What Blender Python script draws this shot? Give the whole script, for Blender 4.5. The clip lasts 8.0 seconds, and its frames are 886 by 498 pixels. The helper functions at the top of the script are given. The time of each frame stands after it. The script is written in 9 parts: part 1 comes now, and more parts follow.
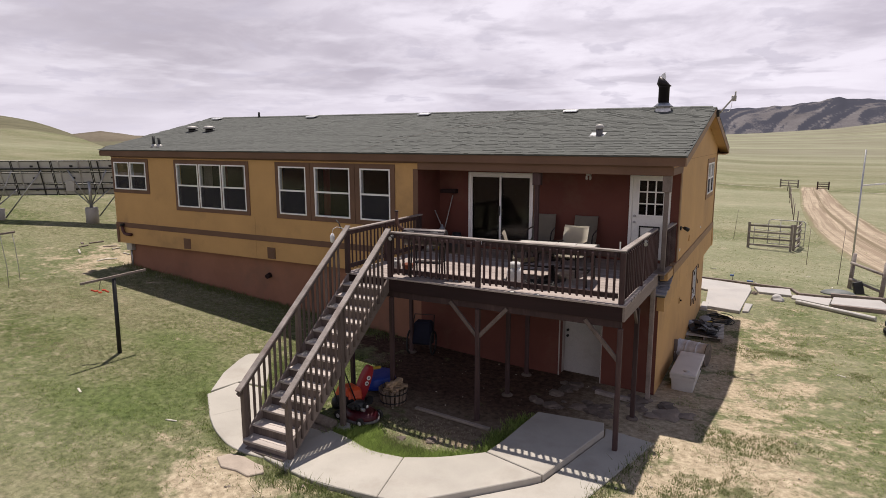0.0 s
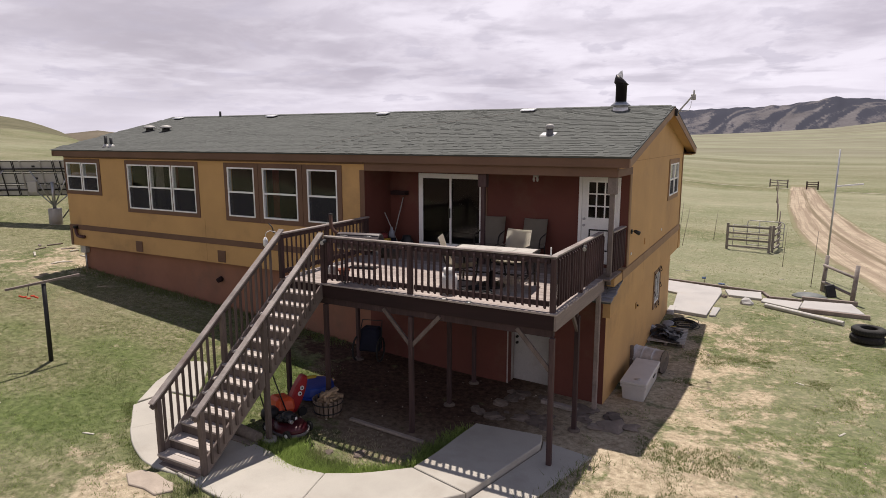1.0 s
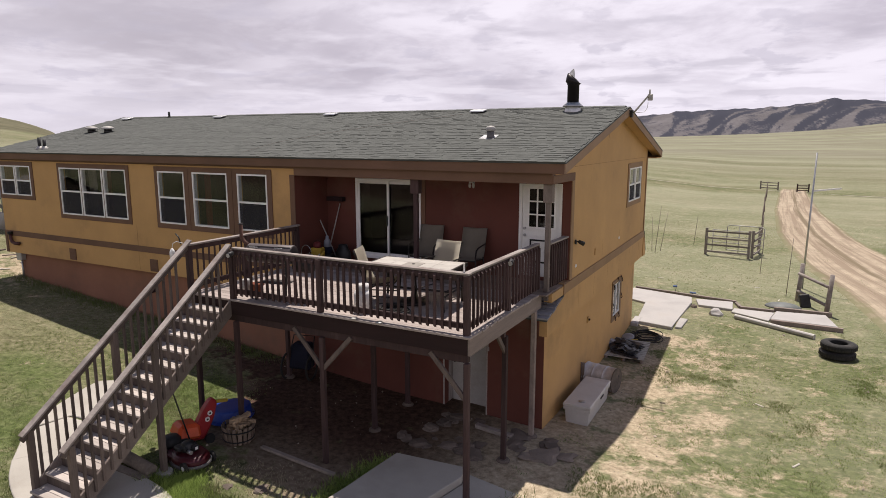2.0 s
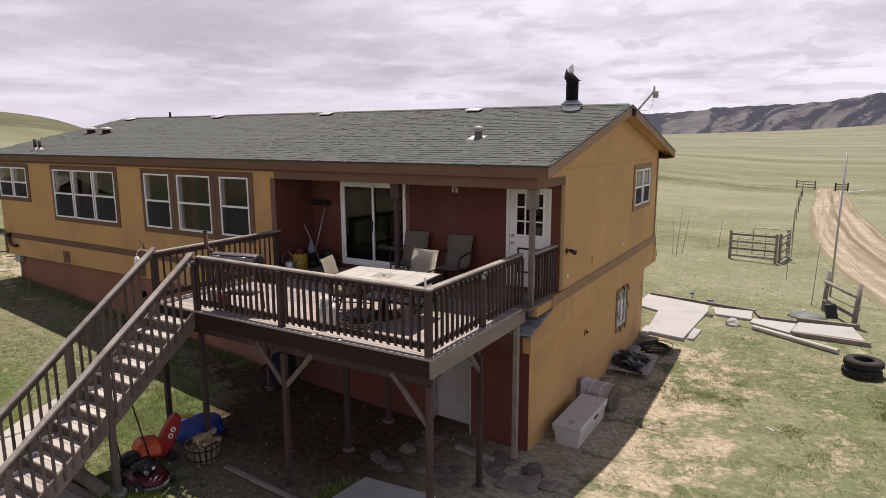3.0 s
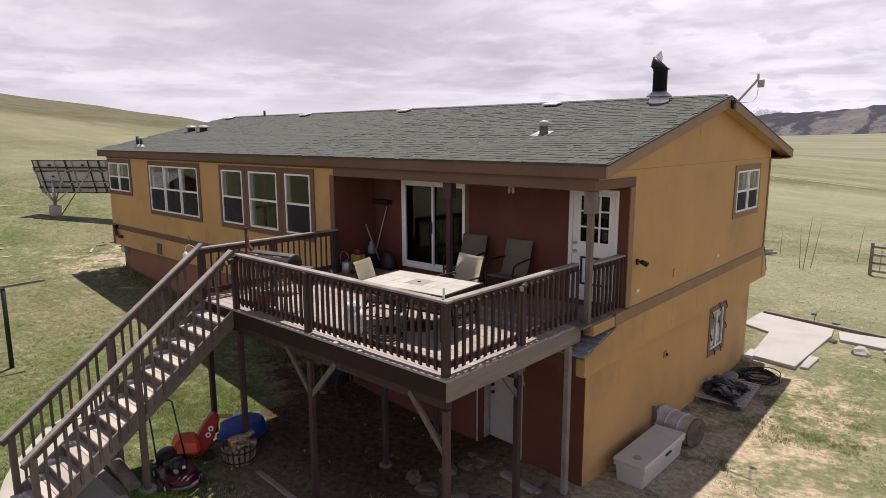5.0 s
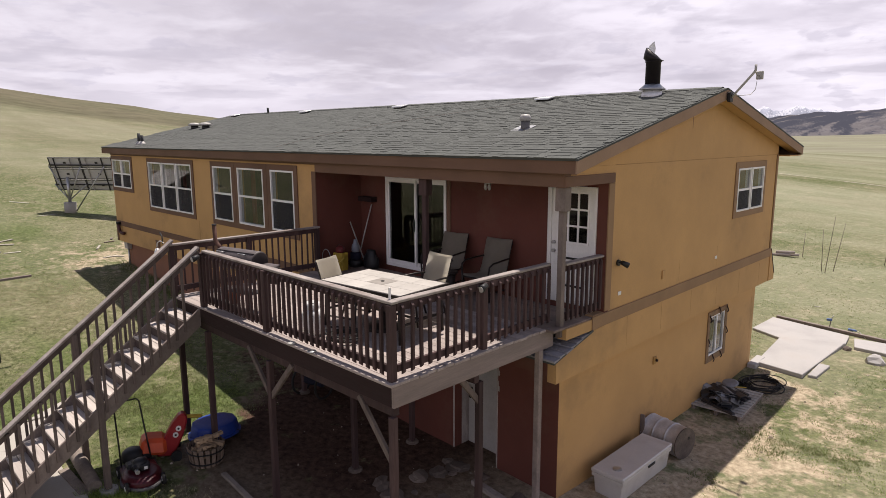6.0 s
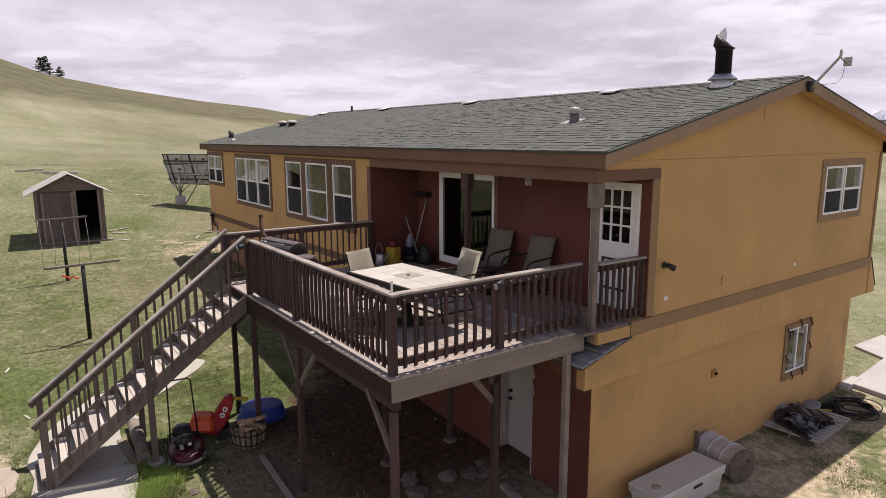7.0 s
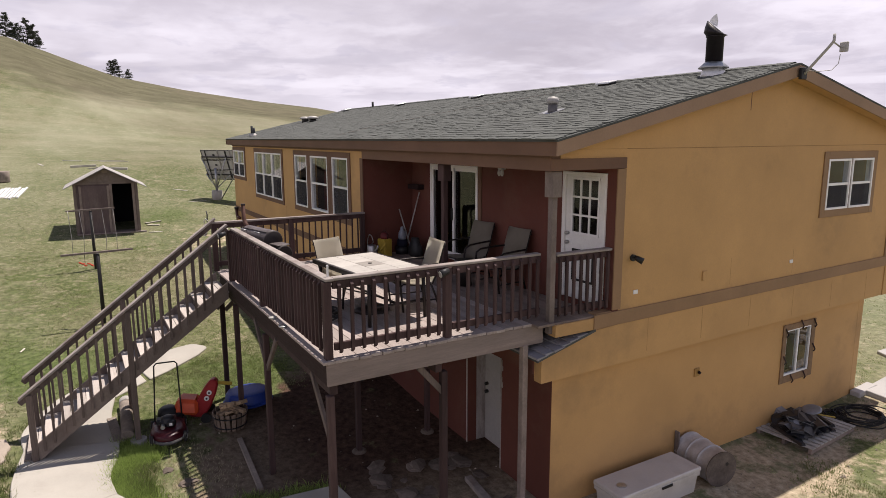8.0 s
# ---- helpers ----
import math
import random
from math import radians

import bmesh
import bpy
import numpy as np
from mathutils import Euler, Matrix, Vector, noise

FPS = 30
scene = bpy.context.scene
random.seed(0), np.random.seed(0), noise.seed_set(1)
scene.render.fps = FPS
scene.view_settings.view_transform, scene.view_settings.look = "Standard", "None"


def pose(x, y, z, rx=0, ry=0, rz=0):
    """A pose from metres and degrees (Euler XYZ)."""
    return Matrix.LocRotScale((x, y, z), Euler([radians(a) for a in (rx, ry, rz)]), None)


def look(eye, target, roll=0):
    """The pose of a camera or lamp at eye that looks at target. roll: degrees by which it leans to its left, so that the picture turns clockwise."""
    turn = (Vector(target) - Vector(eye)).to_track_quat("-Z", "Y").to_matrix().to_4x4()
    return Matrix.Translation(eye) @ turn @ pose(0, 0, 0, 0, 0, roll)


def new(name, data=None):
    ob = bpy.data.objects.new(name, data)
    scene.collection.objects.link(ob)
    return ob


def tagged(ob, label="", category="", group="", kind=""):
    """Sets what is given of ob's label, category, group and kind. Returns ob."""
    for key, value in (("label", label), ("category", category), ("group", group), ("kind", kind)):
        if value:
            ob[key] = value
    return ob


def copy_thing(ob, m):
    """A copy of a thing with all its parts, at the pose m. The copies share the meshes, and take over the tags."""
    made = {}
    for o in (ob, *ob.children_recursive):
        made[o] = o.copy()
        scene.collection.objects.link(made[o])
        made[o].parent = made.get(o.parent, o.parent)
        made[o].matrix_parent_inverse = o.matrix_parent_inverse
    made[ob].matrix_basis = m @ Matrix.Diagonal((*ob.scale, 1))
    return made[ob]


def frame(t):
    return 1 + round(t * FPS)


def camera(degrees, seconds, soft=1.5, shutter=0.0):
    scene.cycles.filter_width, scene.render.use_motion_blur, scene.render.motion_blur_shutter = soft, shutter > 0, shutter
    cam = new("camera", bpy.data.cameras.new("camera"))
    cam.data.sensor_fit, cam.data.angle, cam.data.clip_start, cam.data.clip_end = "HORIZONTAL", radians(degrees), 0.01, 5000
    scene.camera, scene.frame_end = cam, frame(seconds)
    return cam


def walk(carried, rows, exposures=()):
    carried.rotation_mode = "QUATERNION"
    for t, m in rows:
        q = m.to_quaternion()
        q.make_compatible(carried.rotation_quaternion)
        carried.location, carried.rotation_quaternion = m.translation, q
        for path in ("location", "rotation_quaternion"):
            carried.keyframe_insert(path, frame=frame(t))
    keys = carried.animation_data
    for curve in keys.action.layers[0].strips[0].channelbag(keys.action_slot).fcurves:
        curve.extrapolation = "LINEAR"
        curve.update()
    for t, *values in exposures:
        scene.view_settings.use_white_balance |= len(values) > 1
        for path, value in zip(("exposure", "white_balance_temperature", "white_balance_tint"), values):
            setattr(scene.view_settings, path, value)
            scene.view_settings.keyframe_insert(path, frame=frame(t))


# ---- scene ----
cam = camera(69.9, 8.0, 0.7)
PATH = [
    (0, (-0.013, -0.419, 5.556), (-0.953, 1.312, 5.211), -0.1),
    (0.5, (0.321, 0.028, 5.556), (-0.617, 1.76, 5.211), -0.1),
    (1, (0.823, 0.613, 5.57), (-0.113, 2.346, 5.223), -0.1),
    (1.5, (1.27, 1.364, 5.577), (0.335, 3.097, 5.228), -0.1),
    (1.7, (1.381, 1.695, 5.581), (0.45, 3.431, 5.236), 0.0),
    (2.8, (2.009, 3.242, 5.69), (1.023, 4.946, 5.337), -0.2),
    (3, (2.026, 3.375, 5.678), (1.006, 5.06, 5.326), -0.2),
    (3.5, (2.074, 3.682, 5.691), (0.952, 5.3, 5.341), -0.2),
    (4, (2.152, 4.072, 5.715), (0.914, 5.604, 5.366), -0.2),
    (5.5, (2.637, 5.308, 5.503), (1.299, 6.753, 5.155), -0.2),
    (6, (2.86, 5.793, 5.483), (1.472, 7.19, 5.135), -0.2),
    (6.5, (3.153, 6.28, 5.442), (1.656, 7.56, 5.094), -0.2),
    (7, (3.463, 6.784, 5.374), (1.856, 7.922, 5.028), -0.2),
    (7.5, (3.8, 7.307, 5.302), (2.137, 8.362, 4.956), -0.2),
    (8, (4.182, 7.872, 5.217), (2.484, 8.868, 4.871), -0.2),
]
walk(cam, [(t, look(eye, target, roll)) for t, eye, target, roll in PATH], [(0.0, 0.0, 6560, 13), (4.0, 0.07, 6560, 13), (8.0, 0.14, 6560, 14)])


# ---------------------------------------------------------------- light
SUN_TO = Vector((-0.156, 0.34, 1.0)).normalized()
sun = new("sun", bpy.data.lights.new("sun", "SUN"))
sun.data.energy, sun.data.angle, sun.data.color = 5.5, radians(0.55), (1.0, 0.93, 0.84)
sun.matrix_world = look(SUN_TO * 60, (0, 0, 0))

world = bpy.data.worlds.new("sky")
scene.world = world
world.use_nodes = True


def sky():
    nt = world.node_tree
    nt.nodes.clear()
    N, L = nt.nodes.new, nt.links.new

    def math_node(op, a, b=None, clamp=False):
        n = N("ShaderNodeMath")
        n.operation, n.use_clamp = op, clamp
        for i, v in enumerate((a, b)):
            if v is None:
                continue
            if isinstance(v, (int, float)):
                n.inputs[i].default_value = v
            else:
                L(v, n.inputs[i])
        return n.outputs[0]

    def remap(v, a, b, c, d):
        n = N("ShaderNodeMapRange")
        n.interpolation_type = "SMOOTHSTEP"
        L(v, n.inputs[0])
        for i, x in enumerate((a, b, c, d)):
            n.inputs[i + 1].default_value = x
        return n.outputs[0]

    def blend(f, a, b):
        n = N("ShaderNodeMix")
        n.data_type = "RGBA"
        L(f, n.inputs[0])
        for i, v in ((6, a), (7, b)):
            if isinstance(v, tuple):
                n.inputs[i].default_value = (*v, 1)
            else:
                L(v, n.inputs[i])
        return n.outputs[2]

    tc = N("ShaderNodeTexCoord")
    sep = N("ShaderNodeSeparateXYZ")
    L(tc.outputs["Generated"], sep.inputs[0])
    up = math_node("MAXIMUM", sep.outputs[2], 0.0)
    h = math_node("ADD", up, 0.20)
    com = N("ShaderNodeCombineXYZ")
    L(math_node("DIVIDE", sep.outputs[0], h), com.inputs[0])
    L(math_node("DIVIDE", sep.outputs[1], h), com.inputs[1])

    def cloud(scale, detail, offset, rough=0.6):
        mp = N("ShaderNodeMapping")
        mp.inputs["Location"].default_value = offset
        L(com.outputs[0], mp.inputs[0])
        n = N("ShaderNodeTexNoise")
        n.inputs["Scale"].default_value, n.inputs["Detail"].default_value, n.inputs["Roughness"].default_value = scale, detail, rough
        n.inputs["Distortion"].default_value = 0.25
        L(mp.outputs[0], n.inputs["Vector"])
        return n.outputs["Fac"]

    big = remap(cloud(0.55, 5, (3.1, 1.7, 0.0), 0.5), 0.34, 0.60, 0.0, 1.0)
    small = remap(cloud(2.3, 9, (0.4, 5.2, 2.0), 0.60), 0.36, 0.62, 0.0, 1.0)
    tone = math_node("ADD", math_node("MULTIPLY", big, 0.60), math_node("MULTIPLY", small, 0.40), True)
    body = blend(tone, (0.455, 0.42, 0.50), (0.885, 0.848, 0.940))
    west = remap(sep.outputs[0], -1.0, -0.35, 1.0, 0.0)   # a darker bank of cloud to the west
    body = blend(math_node("MULTIPLY", west, remap(big, 0.0, 1.0, 0.75, 0.35)), body, (0.52, 0.49, 0.545))
    puffs = remap(cloud(3.6, 7, (7.7, 2.2, 5.0), 0.55), 0.55, 0.64, 0.0, 0.65)
    body = blend(math_node("MULTIPLY", puffs, remap(up, 0.05, 0.30, 1.0, 0.2)), body, (0.56, 0.535, 0.63))
    glow = remap(up, 0.0, 0.12, 0.5, 0.0)
    body = blend(glow, body, (0.83, 0.795, 0.89))

    # a far deck of flat-based cumulus: lit tops above grey bases, foreshortened towards the horizon
    def far_cloud(lift):
        q = math_node("ADD", up, 0.055 + lift)
        c = N("ShaderNodeCombineXYZ")
        L(math_node("DIVIDE", sep.outputs[0], q), c.inputs[0])
        L(math_node("DIVIDE", sep.outputs[1], q), c.inputs[1])
        n = N("ShaderNodeTexNoise")
        n.inputs["Scale"].default_value, n.inputs["Detail"].default_value, n.inputs["Roughness"].default_value = 0.55, 5, 0.5
        L(c.outputs[0], n.inputs["Vector"])
        return n.outputs["Fac"]

    rise = math_node("SUBTRACT", far_cloud(0.0), far_cloud(0.012))
    band = math_node("MULTIPLY", remap(up, 0.03, 0.08, 0.0, 1.0), remap(up, 0.20, 0.34, 1.0, 0.0))
    body = blend(math_node("MULTIPLY", band, remap(rise, 0.015, 0.13, 0.0, 0.55)), body, (0.50, 0.475, 0.555))
    body = blend(math_node("MULTIPLY", band, remap(rise, -0.13, -0.015, 0.38, 0.0)), body, (0.93, 0.90, 0.985))
    st = N("ShaderNodeTexSky")
    st.sky_type, st.sun_disc = "NISHITA", False
    st.sun_elevation = math.asin(SUN_TO.z)
    st.sun_rotation = math.atan2(SUN_TO.x, SUN_TO.y)
    st.altitude = 2600
    clear = N("ShaderNodeMix")
    clear.data_type, clear.blend_type = "RGBA", "MULTIPLY"
    clear.inputs[0].default_value = 1.0
    L(st.outputs[0], clear.inputs[6])
    clear.inputs[7].default_value = (0.085, 0.085, 0.085, 1)
    open_sky = remap(up, 0.34, 0.66, 0.0, 0.88)
    bg, out = N("ShaderNodeBackground"), N("ShaderNodeOutputWorld")
    L(blend(open_sky, body, clear.outputs[2]), bg.inputs[0])
    bg.inputs[1].default_value = 1.03
    L(bg.outputs[0], out.inputs[0])


sky()

# ---------------------------------------------------------------- materials
MATS = {}


def material(name, base, rough=0.8, metal=0.0, var=0.25, scale=3.0, fine=60.0, bump=0.15, dirt=None, dirt_amt=0.0, dirt_scale=1.5,
             stretch=(1, 1, 1), rand=0.0, island=0.0, spec=0.4, trans=0.0, depth=0.004):
    """A painted, wooden, stone or metal surface: colour varied at two scales, some dirt, fine relief."""
    m = bpy.data.materials.new(name)
    m.use_nodes = True
    nt = m.node_tree
    nt.nodes.clear()
    N, L = nt.nodes.new, nt.links.new
    out, sh = N("ShaderNodeOutputMaterial"), N("ShaderNodeBsdfPrincipled")
    L(sh.outputs[0], out.inputs[0])
    sh.inputs["Metallic"].default_value = metal
    sh.inputs["Specular IOR Level"].default_value = spec
    sh.inputs["Transmission Weight"].default_value = trans
    tc, mp = N("ShaderNodeTexCoord"), N("ShaderNodeMapping")
    L(tc.outputs["Object"], mp.inputs[0])
    mp.inputs["Scale"].default_value = stretch

    def noise_tex(s, d, r=0.6):
        n = N("ShaderNodeTexNoise")
        n.inputs["Scale"].default_value, n.inputs["Detail"].default_value, n.inputs["Roughness"].default_value = s, d, r
        L(mp.outputs[0], n.inputs["Vector"])
        return n.outputs["Fac"]

    def mapr(v, a, b, c, d):
        n = N("ShaderNodeMapRange")
        L(v, n.inputs[0])
        for i, x in enumerate((a, b, c, d)):
            n.inputs[i + 1].default_value = x
        return n.outputs[0]

    def mul(a, b):
        n = N("ShaderNodeMath")
        n.operation = "MULTIPLY"
        L(a, n.inputs[0])
        L(b, n.inputs[1])
        return n.outputs[0]

    big, small = noise_tex(scale, 5), noise_tex(fine, 4, 0.7)
    v = mul(mapr(big, 0.3, 0.7, 1 - var, 1 + var), mapr(small, 0.3, 0.7, 1 - var * 0.6, 1 + var * 0.6))
    if rand:
        info = N("ShaderNodeObjectInfo")
        v = mul(v, mapr(info.outputs["Random"], 0, 1, 1 - rand, 1 + rand))
    if island:
        geo = N("ShaderNodeNewGeometry")
        v = mul(v, mapr(geo.outputs["Random Per Island"], 0, 1, 1 - island, 1 + island))
    hs = N("ShaderNodeVectorMath")
    hs.operation = "SCALE"
    hs.inputs[0].default_value = base
    L(v, hs.inputs["Scale"])
    col = hs.outputs[0]
    if dirt:
        n = N("ShaderNodeMix")
        n.data_type = "RGBA"
        L(mapr(noise_tex(dirt_scale, 7, 0.65), 0.62 - 0.3 * dirt_amt, 0.75 - 0.15 * dirt_amt, 0, min(1, dirt_amt + 0.2)), n.inputs[0])
        L(col, n.inputs[6])
        n.inputs[7].default_value = (*dirt, 1)
        col = n.outputs[2]
    L(col, sh.inputs["Base Color"])
    L(mapr(small, 0.3, 0.7, max(0.02, rough - 0.1), min(1, rough + 0.1)), sh.inputs["Roughness"])
    if bump:
        b = N("ShaderNodeBump")
        b.inputs["Strength"].default_value, b.inputs["Distance"].default_value = bump, depth
        L(small, b.inputs["Height"])
        L(b.outputs[0], sh.inputs["Normal"])
    MATS[name] = m
    return m


OCHRE = material("ochre_siding", (0.495, 0.294, 0.118), 0.75, var=0.10, scale=0.7, fine=45, bump=0.25, dirt=(0.22, 0.14, 0.07), dirt_amt=0.25, dirt_scale=0.6)
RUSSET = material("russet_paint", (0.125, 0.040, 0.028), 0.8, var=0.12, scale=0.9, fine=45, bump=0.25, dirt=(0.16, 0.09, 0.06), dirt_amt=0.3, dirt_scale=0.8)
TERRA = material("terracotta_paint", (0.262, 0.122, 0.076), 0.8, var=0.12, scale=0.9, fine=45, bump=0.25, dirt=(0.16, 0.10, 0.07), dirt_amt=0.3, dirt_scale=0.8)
RAKE = material("faded_tan_board", (0.29, 0.190, 0.122), 0.8, var=0.12, scale=1.2, fine=40, bump=0.2, dirt=(0.24, 0.15, 0.09), dirt_amt=0.2)
BANDTRIM = material("light_brown_trim", (0.265, 0.162, 0.085), 0.75, var=0.12, scale=1.2, fine=40, bump=0.2)
TRIM = material("brown_trim", (0.145, 0.080, 0.050), 0.75, var=0.14, scale=1.2, fine=40, bump=0.2)
WHITE = material("white_vinyl", (0.84, 0.83, 0.81), 0.45, var=0.05, scale=2, fine=50, bump=0.05)
DULLDOOR = material("dull_grey_door_paint", (0.42, 0.40, 0.375), 0.6, var=0.12, scale=1.5, fine=30, bump=0.1, dirt=(0.24, 0.19, 0.15), dirt_amt=0.3)
WHITEDOOR = material("white_door_paint", (0.78, 0.77, 0.74), 0.5, var=0.07, scale=1.5, fine=30, bump=0.1, dirt=(0.4, 0.36, 0.3), dirt_amt=0.15)
SHINGLE = material("asphalt_shingle", (0.080, 0.084, 0.076), 0.95, var=0.07, scale=2.5, fine=140, bump=0.5, island=0.12, rand=0.12)
WORNJAMB = material("worn_pale_jamb", (0.40, 0.36, 0.33), 0.8, var=0.2, scale=2.5, fine=30, bump=0.3, stretch=(2, 2, 0.6), dirt=(0.10, 0.065, 0.055), dirt_amt=0.45, dirt_scale=3.0)
# pale copy of the shingle, with skylight put into the colour
SKYSHINGLE = material("skylit_shingle", (0.25, 0.245, 0.265), 0.95, var=0.15, scale=1.5, fine=100, bump=0.5, rand=0.2)
ROOFBASE = material("roof_underlay", (0.07, 0.075, 0.07), 0.95, var=0.2, scale=2, fine=100)
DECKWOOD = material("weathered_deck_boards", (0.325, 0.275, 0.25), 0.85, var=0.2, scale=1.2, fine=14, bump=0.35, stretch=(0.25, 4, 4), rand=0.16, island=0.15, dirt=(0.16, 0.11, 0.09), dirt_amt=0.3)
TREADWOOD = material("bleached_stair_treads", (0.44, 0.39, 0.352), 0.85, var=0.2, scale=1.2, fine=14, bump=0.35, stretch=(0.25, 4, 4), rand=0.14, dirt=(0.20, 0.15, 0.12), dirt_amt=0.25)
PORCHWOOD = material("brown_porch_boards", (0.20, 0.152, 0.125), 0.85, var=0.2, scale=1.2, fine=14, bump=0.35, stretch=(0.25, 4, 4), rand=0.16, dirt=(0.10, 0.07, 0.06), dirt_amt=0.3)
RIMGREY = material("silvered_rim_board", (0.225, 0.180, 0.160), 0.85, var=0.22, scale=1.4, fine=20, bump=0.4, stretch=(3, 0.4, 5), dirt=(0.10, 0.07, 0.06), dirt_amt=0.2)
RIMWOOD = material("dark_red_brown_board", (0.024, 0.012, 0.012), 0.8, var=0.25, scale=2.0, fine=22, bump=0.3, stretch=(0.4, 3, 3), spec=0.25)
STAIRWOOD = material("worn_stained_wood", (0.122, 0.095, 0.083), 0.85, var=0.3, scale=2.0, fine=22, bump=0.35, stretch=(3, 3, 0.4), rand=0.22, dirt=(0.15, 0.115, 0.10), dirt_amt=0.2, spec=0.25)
RAILWOOD = material("dark_stained_wood", (0.056, 0.034, 0.033), 0.8, var=0.3, scale=2.0, fine=22, bump=0.35, stretch=(3, 3, 0.4), rand=0.25, island=0.2, dirt=(0.145, 0.095, 0.088), dirt_amt=0.28, spec=0.25)
CAPWOOD = material("grey_worn_rail_cap", (0.275, 0.240, 0.218), 0.75, var=0.28, scale=2.2, fine=20, bump=0.35, stretch=(1, 1, 2), rand=0.15, dirt=(0.12, 0.075, 0.06), dirt_amt=0.45)
GREYWOOD = material("grey_weathered_wood", (0.205, 0.165, 0.144), 0.85, var=0.3, scale=1.6, fine=24, bump=0.4, stretch=(1.5, 1.5, 1), rand=0.25, dirt=(0.08, 0.05, 0.04), dirt_amt=0.3)
YARDSLAB = material("white_concrete", (0.385, 0.368, 0.352), 0.9, var=0.12, scale=0.9, fine=60, bump=0.2, dirt=(0.32, 0.28, 0.24), dirt_amt=0.25, dirt_scale=0.9)
CONCRETE = material("pale_concrete", (0.392, 0.366, 0.322), 0.9, var=0.10, scale=0.9, fine=60, bump=0.2, dirt=(0.27, 0.235, 0.195), dirt_amt=0.35, dirt_scale=0.7)
GALV = material("galvanised_steel", (0.42, 0.42, 0.42), 0.42, metal=0.85, var=0.18, scale=4, fine=30, bump=0.1, dirt=(0.25, 0.22, 0.2), dirt_amt=0.2)
DARKGALV = material("dull_dark_zinc", (0.13, 0.125, 0.125), 0.6, metal=0.3, var=0.2, scale=5)
DARKSTEEL = material("black_steel", (0.022, 0.021, 0.021), 0.5, metal=0.3, var=0.3, scale=5, fine=40, bump=0.1)
BLACKPLASTIC = material("black_plastic", (0.018, 0.018, 0.019), 0.5, var=0.3, scale=5, fine=40, bump=0.1)
RUBBER = material("black_rubber", (0.022, 0.021, 0.020), 0.85, var=0.3, scale=6, fine=50, bump=0.3, dirt=(0.12, 0.10, 0.08), dirt_amt=0.2)
# stone brown deepened to carry the shade under the deck
ROCK = material("field_stone", (0.135, 0.106, 0.088), 0.9, var=0.25, scale=3, fine=40, bump=0.6, rand=0.25)
# the same stone without that darkening, for open ground
OPENSTONE = material("open_field_stone", (0.235, 0.190, 0.155), 0.9, var=0.25, scale=3, fine=40, bump=0.6, rand=0.25)
# near-black colour stands for the lack of light indoors
DARKROOM = material("unlit_room_fill", (0.030, 0.024, 0.024), 0.9, var=0.15, scale=1, fine=20)


def glass():
    m = bpy.data.materials.new("window_glass")
    m.use_nodes = True
    sh = m.node_tree.nodes["Principled BSDF"]
    sh.inputs["Base Color"].default_value = (0.78, 0.80, 0.79, 1)
    sh.inputs["Roughness"].default_value = 0.01
    sh.inputs["Transmission Weight"].default_value = 1.0
    sh.inputs["IOR"].default_value = 1.30
    return m


GLASS = glass()


def insect_screen():
    m = bpy.data.materials.new("insect_screen")
    m.use_nodes = True
    nt = m.node_tree
    sh, out = nt.nodes["Principled BSDF"], nt.nodes["Material Output"]
    sh.inputs["Base Color"].default_value = (0.018, 0.017, 0.020, 1)
    sh.inputs["Roughness"].default_value = 0.8
    tr, mx = nt.nodes.new("ShaderNodeBsdfTransparent"), nt.nodes.new("ShaderNodeMixShader")
    mx.inputs[0].default_value = 0.62
    nt.links.new(tr.outputs[0], mx.inputs[1])
    nt.links.new(sh.outputs[0], mx.inputs[2])
    nt.links.new(mx.outputs[0], out.inputs[0])
    return m


SCREEN = insect_screen()


def translucent(m, share):
    """Lets part of the light through a cloth."""
    nt = m.node_tree
    sh = nt.nodes["Principled BSDF"]
    out = [n for n in nt.nodes if n.type == "OUTPUT_MATERIAL"][0]
    tr, mx = nt.nodes.new("ShaderNodeBsdfTranslucent"), nt.nodes.new("ShaderNodeMixShader")
    tr.inputs[0].default_value = (0.72, 0.66, 0.52, 1)
    mx.inputs[0].default_value = share
    nt.links.new(sh.outputs[0], mx.inputs[1])
    nt.links.new(tr.outputs[0], mx.inputs[2])
    nt.links.new(mx.outputs[0], out.inputs[0])


# ---------------------------------------------------------------- mesh helpers
def add_box(bm, x0, x1, y0, y1, z0, z1, m=None):
    vs = [bm.verts.new((x, y, z)) for x in (x0, x1) for y in (y0, y1) for z in (z0, z1)]
    if m is not None:
        for v in vs:
            v.co = m @ v.co
    for f in ((0, 1, 3, 2), (4, 6, 7, 5), (0, 4, 5, 1), (2, 3, 7, 6), (0, 2, 6, 4), (1, 5, 7, 3)):
        bm.faces.new([vs[i] for i in f])
    return vs


def axes(p0, p1, up=(0, 0, 1)):
    p0, p1 = Vector(p0), Vector(p1)
    d = (p1 - p0).normalized()
    s = d.cross(Vector(up))
    if s.length < 1e-4:
        s = d.cross(Vector((0, 1, 0)))
    s.normalize()
    return p0, p1, d, s, s.cross(d)


def add_beam(bm, p0, p1, w, h, up=(0, 0, 1)):
    """A squared timber from p0 to p1 along its middle line: w wide, h high."""
    p0, p1, d, s, u = axes(p0, p1, up)
    m = Matrix((s, d, u)).transposed().to_4x4()
    m.translation = p0
    return add_box(bm, -w / 2, w / 2, 0, (p1 - p0).length, -h / 2, h / 2, m)


